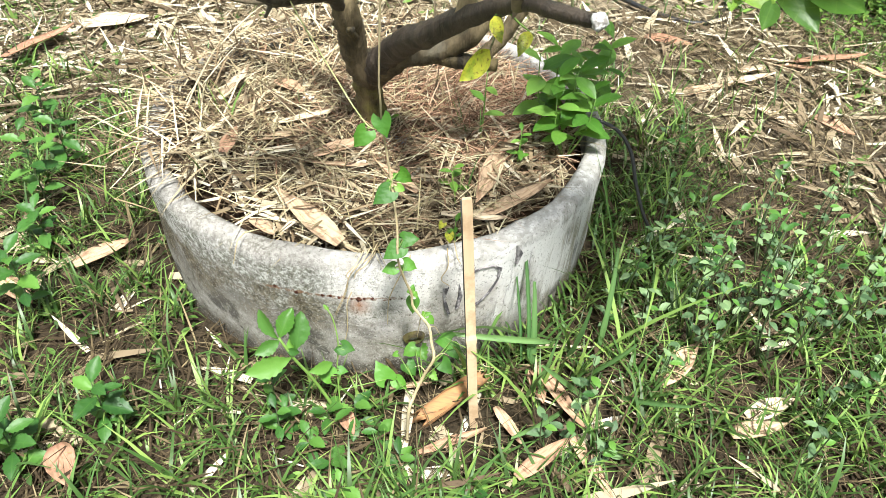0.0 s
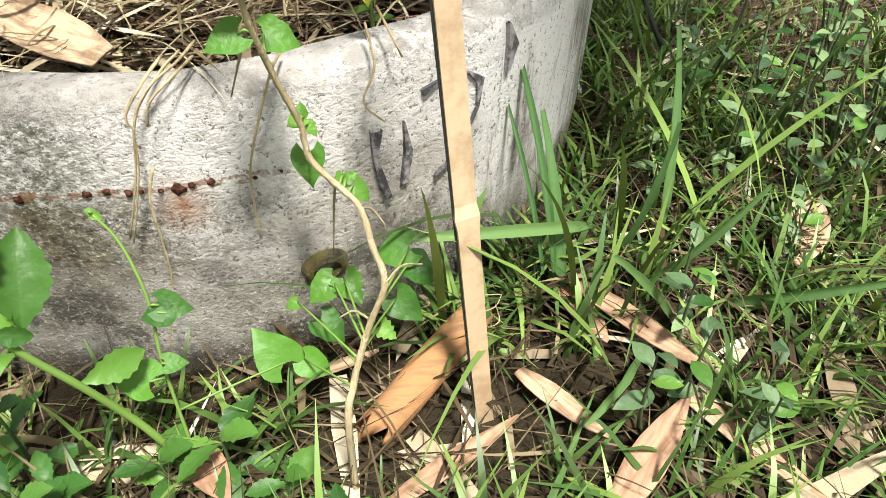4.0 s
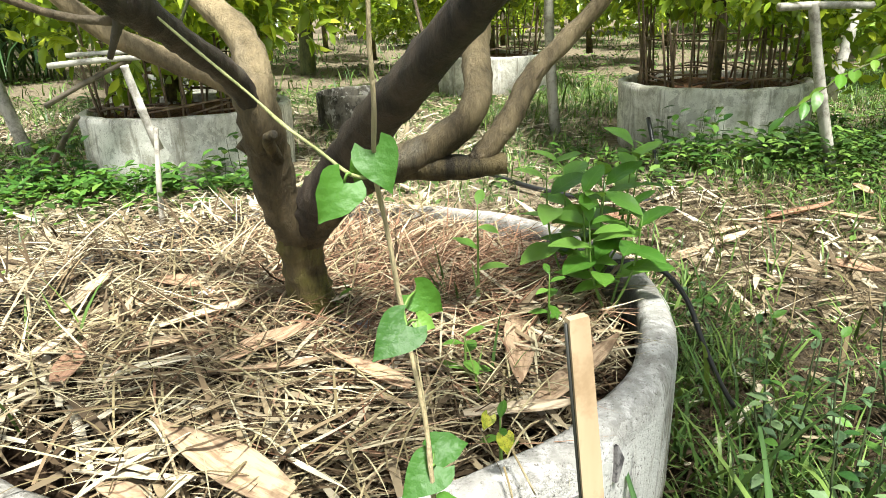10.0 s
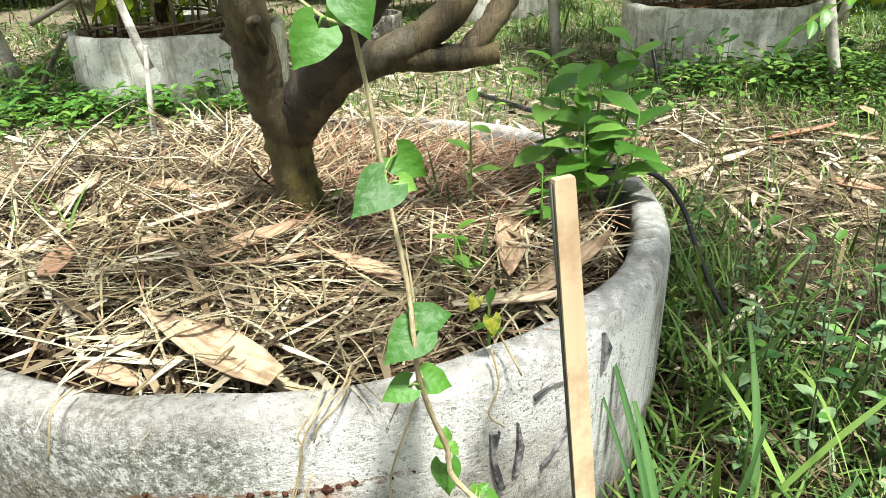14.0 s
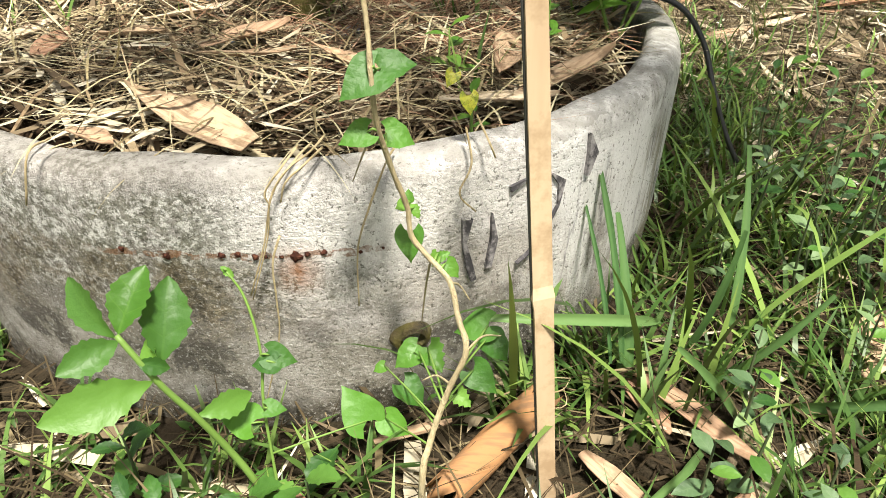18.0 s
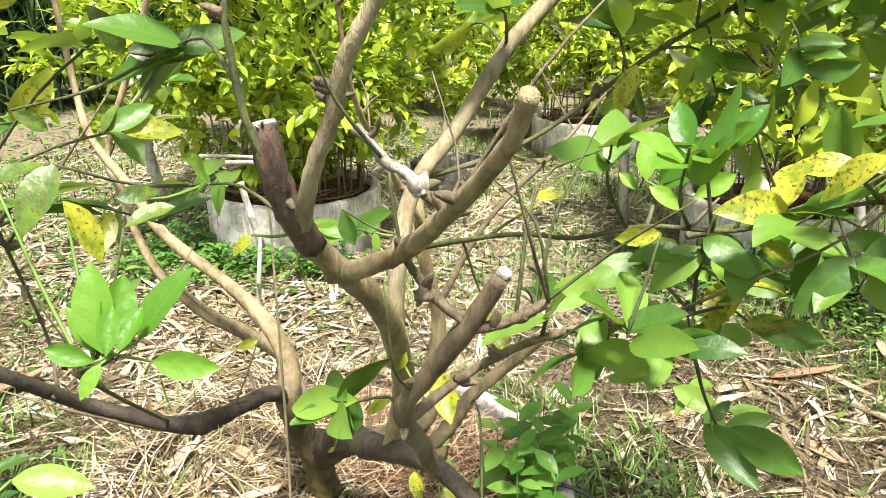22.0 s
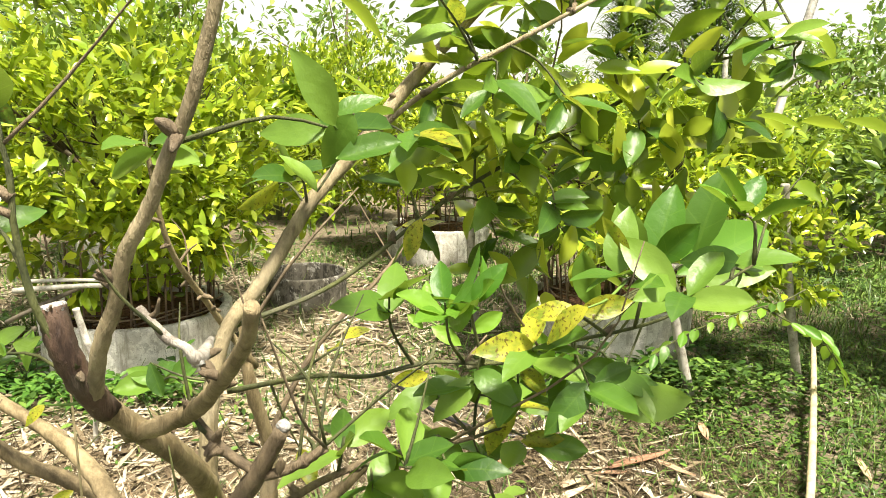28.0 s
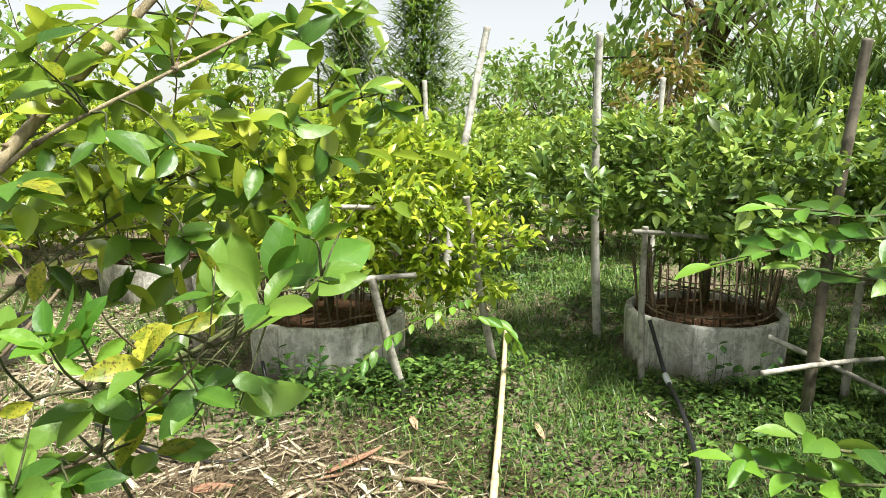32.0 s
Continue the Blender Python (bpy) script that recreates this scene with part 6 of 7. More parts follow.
def build_grass():
    r = np.random.default_rng(21)
    xs, ys, ls, ws = [], [], [], []
    for n, x0, x1, y0, y1, lo, hi, w in ((50000, -3.0, 4.6, 0.2, 5.0, 0.05, 0.13, 0.0065), (34000, 1.4, 4.6, -1.0, 2.6, 0.04, 0.1, 0.006), (13000, -8, 14, 3.0, 16, 0.08, 0.22, 0.014), (16000, 3.8, 9.0, 0.0, 4.5, 0.06, 0.18, 0.01), (16000, -6.0, 8.0, -5.0, -0.9, 0.06, 0.2, 0.013), (9000, -7.0, -1.4, -1.2, 4.0, 0.06, 0.18, 0.012)):
        x, y = spots(n, x0, x1, y0, y1, r)
        thick = (1 - 0.8 * bare(x, y)) * (0.25 + 0.9 * patch(x, y, 3.0, 5))
        near = (np.hypot(x, y) > 0.5) & (np.hypot(x - 0.8, y + 0.15) < 0.55)
        thick = np.where(near, 0.4, thick)
        ok = r.random(len(x)) < thick
        x, y = x[ok], y[ok]
        m_ = len(x)
        l_ = r.uniform(lo, hi, m_) * (0.6 + 0.7 * patch(x, y, 5.0, 9))
        xs.append(x), ys.append(y), ls.append(l_), ws.append(np.full(m_, w) * r.uniform(0.5, 1.3, m_))
    # tufts of blades near the planter
    x, y = spots(5200, -1.6, 1.9, -1.45, 0.9, r)
    ok = r.random(len(x)) < (1 - 0.95 * bare(x, y)) * (0.12 + 1.0 * patch(x, y, 4.0, 5)) * np.where(x < -0.2, 0.7, 1.0)
    x, y = x[ok], y[ok]
    tall = r.uniform(0.04, 0.16, len(x))
    k = 12
    xs.append(np.repeat(x, k) + r.normal(0, 0.012, len(x) * k)), ys.append(np.repeat(y, k) + r.normal(0, 0.012, len(x) * k))
    ls.append(np.repeat(tall, k) * r.uniform(0.5, 1.15, len(x) * k)), ws.append(np.repeat(0.0032 + 0.03 * tall, k) * r.uniform(0.5, 1.3, len(x) * k))
    # taller blades close to the planter
    n = 420
    w_ = r.uniform(-0.92, 0.75, n)
    q = 0.515 + r.exponential(0.12, n)
    xs.append(q * np.cos(w_)), ys.append(q * np.sin(w_)), ls.append(r.uniform(0.06, 0.17, n)), ws.append(r.uniform(0.004, 0.009, n))
    x, y, l_, w_ = (np.concatenate(a) for a in (xs, ys, ls, ws))
    n = len(x)
    ob = ribbons("grass", np.stack([x, y, ground_z(x, y) - 0.005], -1), r.random(n) * 6.28, l_, w_, r.uniform(0.7, 1.5, n), r.uniform(0.3, 1.7, n), GRASS, None, 3)
    tagged(ob, "green grass growing unevenly over the orchard floor", "grass", "", "stuff")
    n = 34
    w_ = r.uniform(-1.3, 0.5, n)
    q = 0.53 + r.exponential(0.1, n)
    ob = ribbons("long_grass", np.stack([q * np.cos(w_), q * np.sin(w_), 0 * q], -1), r.random(n) * 6.28, r.uniform(0.2, 0.42, n), r.uniform(0.005, 0.01, n), r.uniform(0.9, 1.5, n), r.uniform(0.3, 1.5, n), GRASS, None, 7)
    tagged(ob, "long arching grass blades beside the planter", "grass", "", "stuff")


build_grass()


def build_low_weeds():
    r = np.random.default_rng(33)
    ps, ss = [], []
    for n, x0, x1, y0, y1, lo, hi in ((9000, -1.4, 1.8, -1.3, 1.2, 0.008, 0.02), (52000, -3.2, 4.8, 0.3, 5.5, 0.014, 0.036), (14000, -7, 13, 3, 14, 0.03, 0.07), (9000, 2.4, 5.0, -0.6, 1.3, 0.02, 0.05), (26000, 1.7, 4.4, -0.4, 2.4, 0.012, 0.026), (16000, 3.5, 10.0, -0.5, 5.0, 0.03, 0.07), (14000, -6.0, 8.0, -5.0, -0.9, 0.03, 0.06), (8000, -7.0, -1.2, -1.2, 4.0, 0.03, 0.06)):
        x, y = spots(n, x0, x1, y0, y1, r)
        ok = r.random(len(x)) < (1 - 0.95 * bare(x, y)) * (0.25 + 0.9 * patch(x, y, 2.4, 17))
        x, y = x[ok], y[ok]
        s = r.uniform(lo, hi, len(x))
        lush = np.clip(np.exp(-(((x + 0.75) / 0.7) ** 2 + ((y - 1.6) / 0.3) ** 2)) + np.exp(-(((x - 1.7) / 0.9) ** 2 + ((y - 1.65) / 0.25) ** 2)) + 0.25 * np.exp(-(((x - 3.6) / 0.9) ** 2 + ((y - 0.7) / 0.5) ** 2)), 0, 1)
        z = ground_z(x, y) + r.random(len(x)) * (0.03 + 0.16 * lush)
        ps.append(np.stack([x, y, z], -1)), ss.append(s * (1 + 0.6 * lush))
    p, s = np.vstack(ps), np.concatenate(ss)
    n = len(p)
    a = r.random(n) * 6.28
    rot = axes_of(np.stack([np.cos(a), np.sin(a), r.uniform(-0.1, 0.7, n)], -1), np.stack([r.normal(0, 0.3, n), r.normal(0, 0.3, n), np.ones(n)], -1))
    tagged(scatter("low_weeds", LEAF_LOW, p, rot, s * 1.3, WEEDS), "low leafy weeds creeping over the ground", "weeds", "", "stuff")


build_low_weeds()


SEEDLING = leaf_mat("lush seedlings", (0.014, 0.06, 0.01), (0.045, 0.135, 0.02), (0.13, 0.27, 0.045), 0.25, 0.45, gloss=0.3)


def build_seedlings():
    """Leafy seedlings crowding round the foot of the row planters."""
    r = np.random.default_rng(36)
    ps, fs, ss = [], [], []
    for cx, cy, sx, sy, n in ((-1.05, 1.88, 0.3, 0.12, 150), (-0.6, 1.82, 0.16, 0.07, 30), (1.75, 1.86, 0.36, 0.08, 34)):
        x, y = r.normal(cx, sx, n), r.normal(cy, sy, n)
        ok = np.ones(n, bool)
        for ax, ay in NEAR_RINGS:
            ok &= np.hypot(x - ax, y - ay) > 0.48
        for px, py in zip(x[ok], y[ok]):
            tall = r.uniform(0.04, 0.15)
            for k in range(int(r.integers(6, 12))):
                w, z = r.random() * 6.28, tall * r.uniform(0.35, 1.0)
                ps.append((px + 0.012 * math.cos(w), py + 0.012 * math.sin(w), float(ground_z(px, py)) + z))
                fs.append((math.cos(w), math.sin(w), r.uniform(0.0, 0.7)))
                ss.append(r.uniform(0.025, 0.055))
    n = len(ps)
    rot = axes_of(np.array(fs), np.stack([r.normal(0, 0.3, n), r.normal(-0.2, 0.3, n), np.ones(n)], -1))
    tagged(scatter("seedlings", LEAF_LOW, np.array(ps), rot, np.array(ss), SEEDLING), "lush green seedlings at the foot of the row planters", "weeds", "", "stuff")


build_seedlings()


def build_rim_straw():
    """Straw spilling over the planter's rim on its far side."""
    r = np.random.default_rng(37)
    n = 520
    w = r.uniform(1.1, 3.9, n)
    q = r.uniform(0.39, 0.455, n)
    ob = ribbons("rim_straw", np.stack([q * np.cos(w), q * np.sin(w), 0.3 + 0.014 * r.random(n)], -1), w + r.normal(0, 0.9, n), r.uniform(0.05, 0.16, n), r.uniform(0.0018, 0.006, n), r.normal(0.12, 0.12, n), r.uniform(0.1, 0.8, n), STRAW, None, 4)
    tagged(ob, "dry straw spilling over the planter's rim", "straw", "", "stuff")


build_rim_straw()


def build_litter():
    r = np.random.default_rng(45)
    xs, ys = [], []
    for n, x0, x1, y0, y1 in ((4600, -1.5, 1.8, -1.3, 1.4), (6500, -3.2, 4.8, 0.3, 5.0), (14000, -2.6, 0.3, 0.45, 2.6), (15000, -3.4, 1.2, 2.3, 5.0)):
        x, y = spots(n, x0, x1, y0, y1, r)
        ok = r.random(len(x)) < 0.22 + 0.78 * bare(x, y)
        xs.append(x[ok]), ys.append(y[ok])
    x, y = np.concatenate(xs), np.concatenate(ys)
    n = len(x)
    big = r.random(n) < 0.4
    ob = ribbons("dry_litter", np.stack([x, y, ground_z(x, y) + 0.004 + r.random(n) * 0.012], -1), r.random(n) * 6.28, np.where(big, r.uniform(0.08, 0.2, n), r.uniform(0.04, 0.11, n)), np.where(big, r.uniform(0.012, 0.032, n), r.uniform(0.002, 0.009, n)), r.normal(0.05, 0.12, n), r.normal(0.1, 0.25, n), LITTER, None, 3)
    tagged(ob, "dry bamboo leaves and straw scattered over the soil", "dry leaves", "", "stuff")
    # pale thin hay on the lanes between the rows
    hx, hy = [], []
    for n, x0, x1, y0, y1 in ((9000, -3.2, 0.5, 0.5, 3.2), (1300, 0.3, 1.9, 0.3, 2.2), (6000, -3.0, 3.0, 2.6, 5.0)):
        x, y = spots(n, x0, x1, y0, y1, r)
        ok = r.random(len(x)) < 0.3 + 0.7 * patch(x, y, 2.0, 41)
        hx.append(x[ok]), hy.append(y[ok])
    x, y = np.concatenate(hx), np.concatenate(hy)
    n = len(x)
    ob = ribbons("thin_hay", np.stack([x, y, ground_z(x, y) + 0.004 + r.random(n) * 0.03], -1), r.random(n) * 6.28, r.uniform(0.05, 0.17, n), r.uniform(0.002, 0.006, n), r.normal(0.1, 0.15, n), r.normal(0.2, 0.3, n), LITTER, None, 3)
    tagged(ob, "pale thin hay strewn over the lanes", "hay", "", "stuff")
    # matted brown straw among the grass near the planter, gap shade in its colour
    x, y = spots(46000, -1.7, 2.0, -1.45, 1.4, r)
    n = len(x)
    ob = ribbons("matted_straw", np.stack([x, y, ground_z(x, y) + 0.002 + r.random(n) ** 2 * 0.03], -1), r.random(n) * 6.28, r.uniform(0.04, 0.17, n), r.choice([0.0015, 0.0025, 0.0045, 0.009], n, p=[0.4, 0.4, 0.15, 0.05]), r.normal(0.15, 0.25, n), r.normal(0.4, 0.5, n), STRAW_SHADED, None, 3)
    tagged(ob, "matted brown straw among the grass", "straw", "", "stuff")


build_litter()


def fallen_twig(a, b, r):
    ob = tube("fallen_twig", ((*a, r), ((a[0] + b[0]) / 2 + 0.01, (a[1] + b[1]) / 2, (a[2] + b[2]) / 2 + 0.012, r), (*b, r * 0.6)), BARK_PURPLE, None, 6, 4, 0.3)
    return tagged(ob, "thin brown fallen twig lying on the ground", "twig", "fallen twigs")


for a, b, r in (((1.25, 1.1, 0.02), (1.75, 0.55, 0.02), 0.007), ((1.45, 0.62, 0.02), (1.62, 0.35, 0.02), 0.006), ((0.75, 0.95, 0.02), (1.0, 1.15, 0.03), 0.006), ((0.42, -0.6, 0.03), (0.46, -0.52, 0.01), 0.005), ((-1.2, 0.3, 0.02), (-0.85, 0.45, 0.02), 0.005)):
    fallen_twig(a, b, r)


# ---- the rows behind: rings, cages and lime trees ----
def crown(name, seed, tips, per, rx, rz, zc, mat, size=0.07, open_=0.0, shape=None):
    """Leaves in rosettes round the ends of many twigs, in an uneven outline."""
    r = np.random.default_rng(seed)
    d = r.normal(0, 1, (tips, 3))
    d /= np.linalg.norm(d, axis=1, keepdims=True)
    lump = 1 + 0.28 * np.sin(d[:, 0] * 4 + seed) * np.cos(d[:, 1] * 5) + 0.18 * np.sin(d[:, 2] * 7 + d[:, 0] * 6 + seed)
    q = r.uniform(0.45 - open_, 1.0, tips) ** 0.55 * lump
    c = d * q[:, None] * np.array((rx, rx, rz)) + np.array((0, 0, zc))
    pos = np.repeat(c, per, 0) + r.normal(0, 0.035, (tips * per, 3))
    out = np.repeat(d + np.array((0, 0, 0.55)), per, 0)
    fwd = out * 0.7 + r.normal(0, 0.75, out.shape)
    nor = np.array((0, 0, 1.0)) + 0.35 * np.repeat(d, per, 0) + r.normal(0, 0.45, out.shape)
    s = size * r.uniform(0.65, 1.25, len(pos))
    return scatter(name, shape or LEAF_LOW, pos, axes_of(fwd, nor), s, mat), c


def bush_twigs(name, c, seed, z0):
    """Trunk, limbs and twigs of a bushy tree, joined into one woody part."""
    r = np.random.default_rng(seed)
    verts, faces = [], []

    def add(points, sides):
        v, f = tube_data(np.array(points), sides)
        k = len(verts)
        verts.extend(v)
        faces.extend(tuple(i + k for i in q) for q in f)

    top = np.array((0.02, 0.0, z0 + 0.35))
    add([(0, 0, z0 - 0.1, 0.035), (0.01, 0.0, z0 + 0.1, 0.03), (*top, 0.028)], 8)
    for k in range(7):
        a = 6.28 * k / 7 + r.random()
        e = np.array((0.45 * math.cos(a), 0.45 * math.sin(a), z0 + 0.7 + 0.35 * r.random()))
        mid = (top + e) / 2 + np.array((0, 0, 0.05))
        add([(*top, 0.02), (*mid, 0.014), (*e, 0.008)], 6)
        near = c[np.argsort(np.linalg.norm(c - e, axis=1))[:9]]
        for p in near:
            add([(*mid, 0.006), *[(*((mid + p) / 2 + r.normal(0, 0.02, 3)), 0.004)], (*p, 0.002)], 4)
    return build(name, verts, faces, BARK)


def lime_bush(seed, label, mat, tips=270, per=15, rx=0.98, rz=0.46, zc=1.0, size=0.085, skirt=None, shape=None):
    t = thing("lime_tree", label, "tree", "lime trees in rows")
    lv, c = crown("crown", seed, tips, per, rx, rz, zc, mat, size, 0.0, shape)
    lv.parent = t
    bush_twigs("trunk", c, seed, 0.28).parent = t
    if skirt:
        low, _ = crown("low_foliage", seed + 9, 90, 14, 0.42, 0.34, 0.0, mat, size)
        low.parent = t
        low.location = skirt
    return t


def row_ring(seed):
    p = thing("concrete_planter", "round grey concrete ring planter in the orchard row", "planter", "planters in rows")
    ring_mesh("ring_wall", CONCRETE_ROWS, seed, 0.006, 0.46).parent = p
    bed_mesh("mulch_bed", BED_ROWS, p, 0.255, seed, 0.46)
    return p


m = Mat("reddish mulch")
fine = m.noise(45, 5, 0.7)
BED_ROWS = m.base(m.ramp(fine, [(0.3, (0.03, 0.018, 0.012)), (0.55, (0.14, 0.075, 0.042)), (0.75, (0.3, 0.19, 0.1))]), 0.95, 0.1).bump(fine, 1.0, 0.03).m


def cage(x, y, seed, n, height, mat, splay=0.05):
    """Upright splints stuck in the ring round the trunk."""
    r = np.random.default_rng(seed)
    c = thing("splint_cage", "brown bamboo splints standing in the ring round the trunk", "cage", "splint cages", (x, y, 0))
    hoop = [(0.33 * math.cos(w), 0.33 * math.sin(w), 0.28 + height * 0.55, 0.004) for w in np.linspace(0, 6.28, 14)]
    tube("hoop", hoop, SPLINT, c, 5, 2)
    for k in range(n):
        a = 6.28 * k / n + r.normal(0, 0.04)
        q = 0.35 + r.normal(0, 0.02)
        tq = q + splay * r.normal(0.3, 0.8)
        ta = a + r.normal(0, 0.07)
        hh = height * r.uniform(0.75, 1.1)
        if k % 2 == 0:
            w0, w1 = a + r.normal(0, 0.2), a + r.uniform(0.5, 1.0)
            z0, z1, q0 = r.uniform(0.29, 0.34), r.uniform(0.29, 0.36), r.uniform(0.3, 0.4)
            wm = (w0 + w1) / 2
            tube("withy", ((q0 * math.cos(w0), q0 * math.sin(w0), z0, 0.005), ((q0 + 0.03) * math.cos(wm), (q0 + 0.03) * math.sin(wm), (z0 + z1) / 2 + 0.01, 0.005), (q0 * math.cos(w1), q0 * math.sin(w1), z1, 0.004)), mat, c, 5, 3)
        tube("splint", ((q * math.cos(a), q * math.sin(a), 0.18, 0.0065), (tq * math.cos(ta), tq * math.sin(ta), 0.25 + hh, 0.005)), mat, c, 5, 1)
    return c


BUSHES = [lime_bush(101, "bushy lime tree with yellow-green leaves in a planter", LIME_ROWS, 400, 21, 0.86, 0.46, 1.02, 0.072, skirt=(0.55, -0.42, 0.66)), lime_bush(102, "bushy lime tree with dark green leaves in a planter", LIME_DARK, 440, 22, 1.0, 0.4, 1.0, 0.08), lime_bush(103, "bushy lime tree with bright green leaves in a planter", LIME_ROWS, 440, 21, 1.0, 0.6, 0.98, 0.078, skirt=(-0.28, -0.41, 0.76))]
FULL = [lime_bush(104, "full lime tree with yellow-green leaves in the far rows", LIME_ROWS, 460, 14, 0.88, 0.58, 1.05, 0.082, shape=LEAF_FAR), lime_bush(105, "full lime tree with bright green leaves in the far rows", LIME_MID, 460, 14, 0.9, 0.58, 1.04, 0.082, shape=LEAF_FAR)]
RINGS = [row_ring(11.0), row_ring(23.0)]
BUSHES[0].matrix_basis = pose(1.8, 2.43, 0, 0, 0, 0)
BUSHES[1].matrix_basis = pose(3.9, 1.45, 0.05, 0, 0, 10)
BUSHES[2].matrix_basis = pose(-0.85, 2.5, 0.12, 0, 0, 80)
RINGS[0].matrix_basis = pose(1.8, 2.43, 0)
RINGS[1].matrix_basis = pose(3.78, 1.34, 0)
copy_thing(RINGS[0], pose(-0.75, 2.36, 0, 0, 0, 130))
copy_thing(RINGS[1], pose(1.1, 4.85, 0, 0, 0, 70))
copy_thing(BUSHES[0], pose(1.1, 4.85, 0.05, 0, 0, 200))
for k, (x, y) in enumerate(FAR_RINGS):
    rr = np.random.default_rng(500 + k)
    if math.hypot(x, y) < 5.6:
        copy_thing(RINGS[k % 2], pose(x, y, 0, 0, 0, 360 * rr.random()))
    full = FULL[0 if (k * 7) % 5 < (3 if x < 3 else 1) else 1]
    where = pose(x, y, -0.16 + 0.12 * rr.random(), 0, 0, 360 * rr.random())
    if k < 2:
        t = FULL[k]
        t.matrix_basis = where
    else:
        t = copy_thing(full, where)
    s = 1.02 + 0.1 * rr.random() + 0.006 * math.hypot(x, y)
    t.scale = (s, s, s * (1.2 if x < 1.0 else 0.9))
cage(-0.75, 2.36, 1, 40, 0.42, SPLINT)
cage(1.8, 2.43, 2, 44, 0.4, SPLINT)
cage(3.78, 1.34, 3, 44, 0.42, SPLINT)
cage(1.1, 4.85, 4, 26, 0.4, SPLINT)


# a low dark basin ring between the rows
b = ring_mesh("water_basin", CONCRETE_DARK, 41.0, 0.004)
b.matrix_basis = pose(0.02, 3.45, -0.02) @ Matrix.Diagonal((0.55, 0.55, 0.75, 1))
tagged(b, "small empty concrete ring with dark inside", "basin")


def pole(name, a, b, r, mat, label, group="bamboo poles", nodes=0.28):
    """A bamboo pole with swollen nodes."""
    a, b = Vector(a), Vector(b)
    ln = (b - a).length
    rows = []
    side = (b - a).cross(Vector((0.3, 0.8, 0.1))).normalized()
    k = max(2, int(ln / nodes))
    for i in range(k):
        for t, q in ((0.03, 1.0), (0.5, 0.97), (0.94, 1.0), (0.975, 1.13)):
            s = (i + t) / k
            rows.append((*(a.lerp(b, s) + side * 0.012 * ln * math.sin(s * 3.1)), r * q * (1 - 0.18 * s)))
    rows.append((*b, r * 0.8))
    v, f = tube_data(np.array(rows), 10, 0.04, k)
    return tagged(build(name, v, f, mat), label, "bamboo pole", group)


GREY = "weathered grey bamboo post standing by a planter"
RAIL = "weathered bamboo rail tied across posts"
pole("bamboo_post", (-0.65, 1.39, -0.02), (-0.636, 1.46, 0.335), 0.0105, BAMBOO, "thin grey bamboo post standing before a planter")
pole("split_post", (-0.645, 1.49, 0.25), (-0.706, 1.47, 0.54), 0.016, BAMBOO_PALE, "pale leaning split bamboo post before a planter")
pole("bamboo_post", (-1.7, 2.8, -0.02), (-1.9, 2.9, 0.75), 0.036, BAMBOO, GREY)
pole("bamboo_rail", (-1.09, 1.8, 0.526), (-0.72, 1.8, 0.546), 0.012, BAMBOO_PALE, RAIL)
pole("bamboo_rail", (-1.03, 1.83, 0.56), (-0.74, 1.82, 0.563), 0.009, BAMBOO_PALE, RAIL)
pole("old_pole", (-1.14, 1.82, 0.378), (-0.8, 1.84, 0.538), 0.011, BAMBOO_DARK, "dark pole resting across the splints")
pole("old_pole", (-1.4, 2.3, 0.02), (-1.06, 1.9, 0.325), 0.013, BAMBOO_DARK, "dark pole leaning on the planter")
pole("bamboo_post", (1.92, 1.58, -0.03), (1.74, 1.6, 0.66), 0.024, BAMBOO, GREY)
pole("bamboo_post", (1.11, 2.85, -0.03), (1.05, 2.85, 0.95), 0.03, BAMBOO, GREY)
pole("bamboo_post", (2.58, 1.78, -0.03), (2.38, 1.78, 1.0), 0.024, BAMBOO, GREY)
pole("bamboo_rail", (1.4, 1.74, 1.0), (2.1, 1.74, 0.945), 0.014, BAMBOO, RAIL)
pole("bamboo_rail", (1.6, 1.6, 0.645), (1.98, 1.6, 0.64), 0.016, BAMBOO, RAIL)
pole("yellow_pole", (1.62, 0.33, 0.03), (2.83, 2.05, 0.12), 0.0155, BAMBOO_YELLOW, "fresh yellow bamboo pole lying on the grass")
pole("bamboo_post", (3.121, 1.167, -0.03), (3.097, 1.167, 0.86), 0.019, BAMBOO, "weathered bamboo post before a planter")
pole("bamboo_rail", (2.98, 1.15, 0.845), (3.56, 1.02, 0.77), 0.012, BAMBOO, RAIL)
pole("tall_pole", (3.4, 1.84, -0.03), (3.35, 1.86, 1.92), 0.028, BAMBOO_PALE, "tall bamboo pole rising above the lime trees", nodes=0.4)
pole("tall_pole", (4.42, 2.4, 0.0), (4.55, 2.5, 1.74), 0.026, BAMBOO_PALE, "tall grey pole rising above the lime trees", nodes=0.4)
pole("tall_pole", (3.05, 3.3, 0.0), (3.56, 3.45, 2.17), 0.034, BAMBOO_PALE, "tall pale pole leaning above the lime trees", nodes=0.4)
pole("tall_pole", (3.82, 4.8, 0.0), (3.77, 4.98, 1.85), 0.03, BAMBOO_PALE, "tall grey pole rising above the lime trees", nodes=0.4)
pole("tall_pole", (-2.7, 4.6, 0.0), (-2.83, 4.95, 1.75), 0.035, BAMBOO_PALE, "tall pale pole rising among the trees", nodes=0.4)
pole("old_pole", (3.49, 0.47, -0.03), (3.7, 0.47, 1.75), 0.028, BAMBOO_DARK, "dark leaning pole standing in the grass", nodes=0.4)
pole("bamboo_post", (3.81, 0.48, -0.03), (3.86, 0.48, 0.62), 0.022, BAMBOO, GREY)
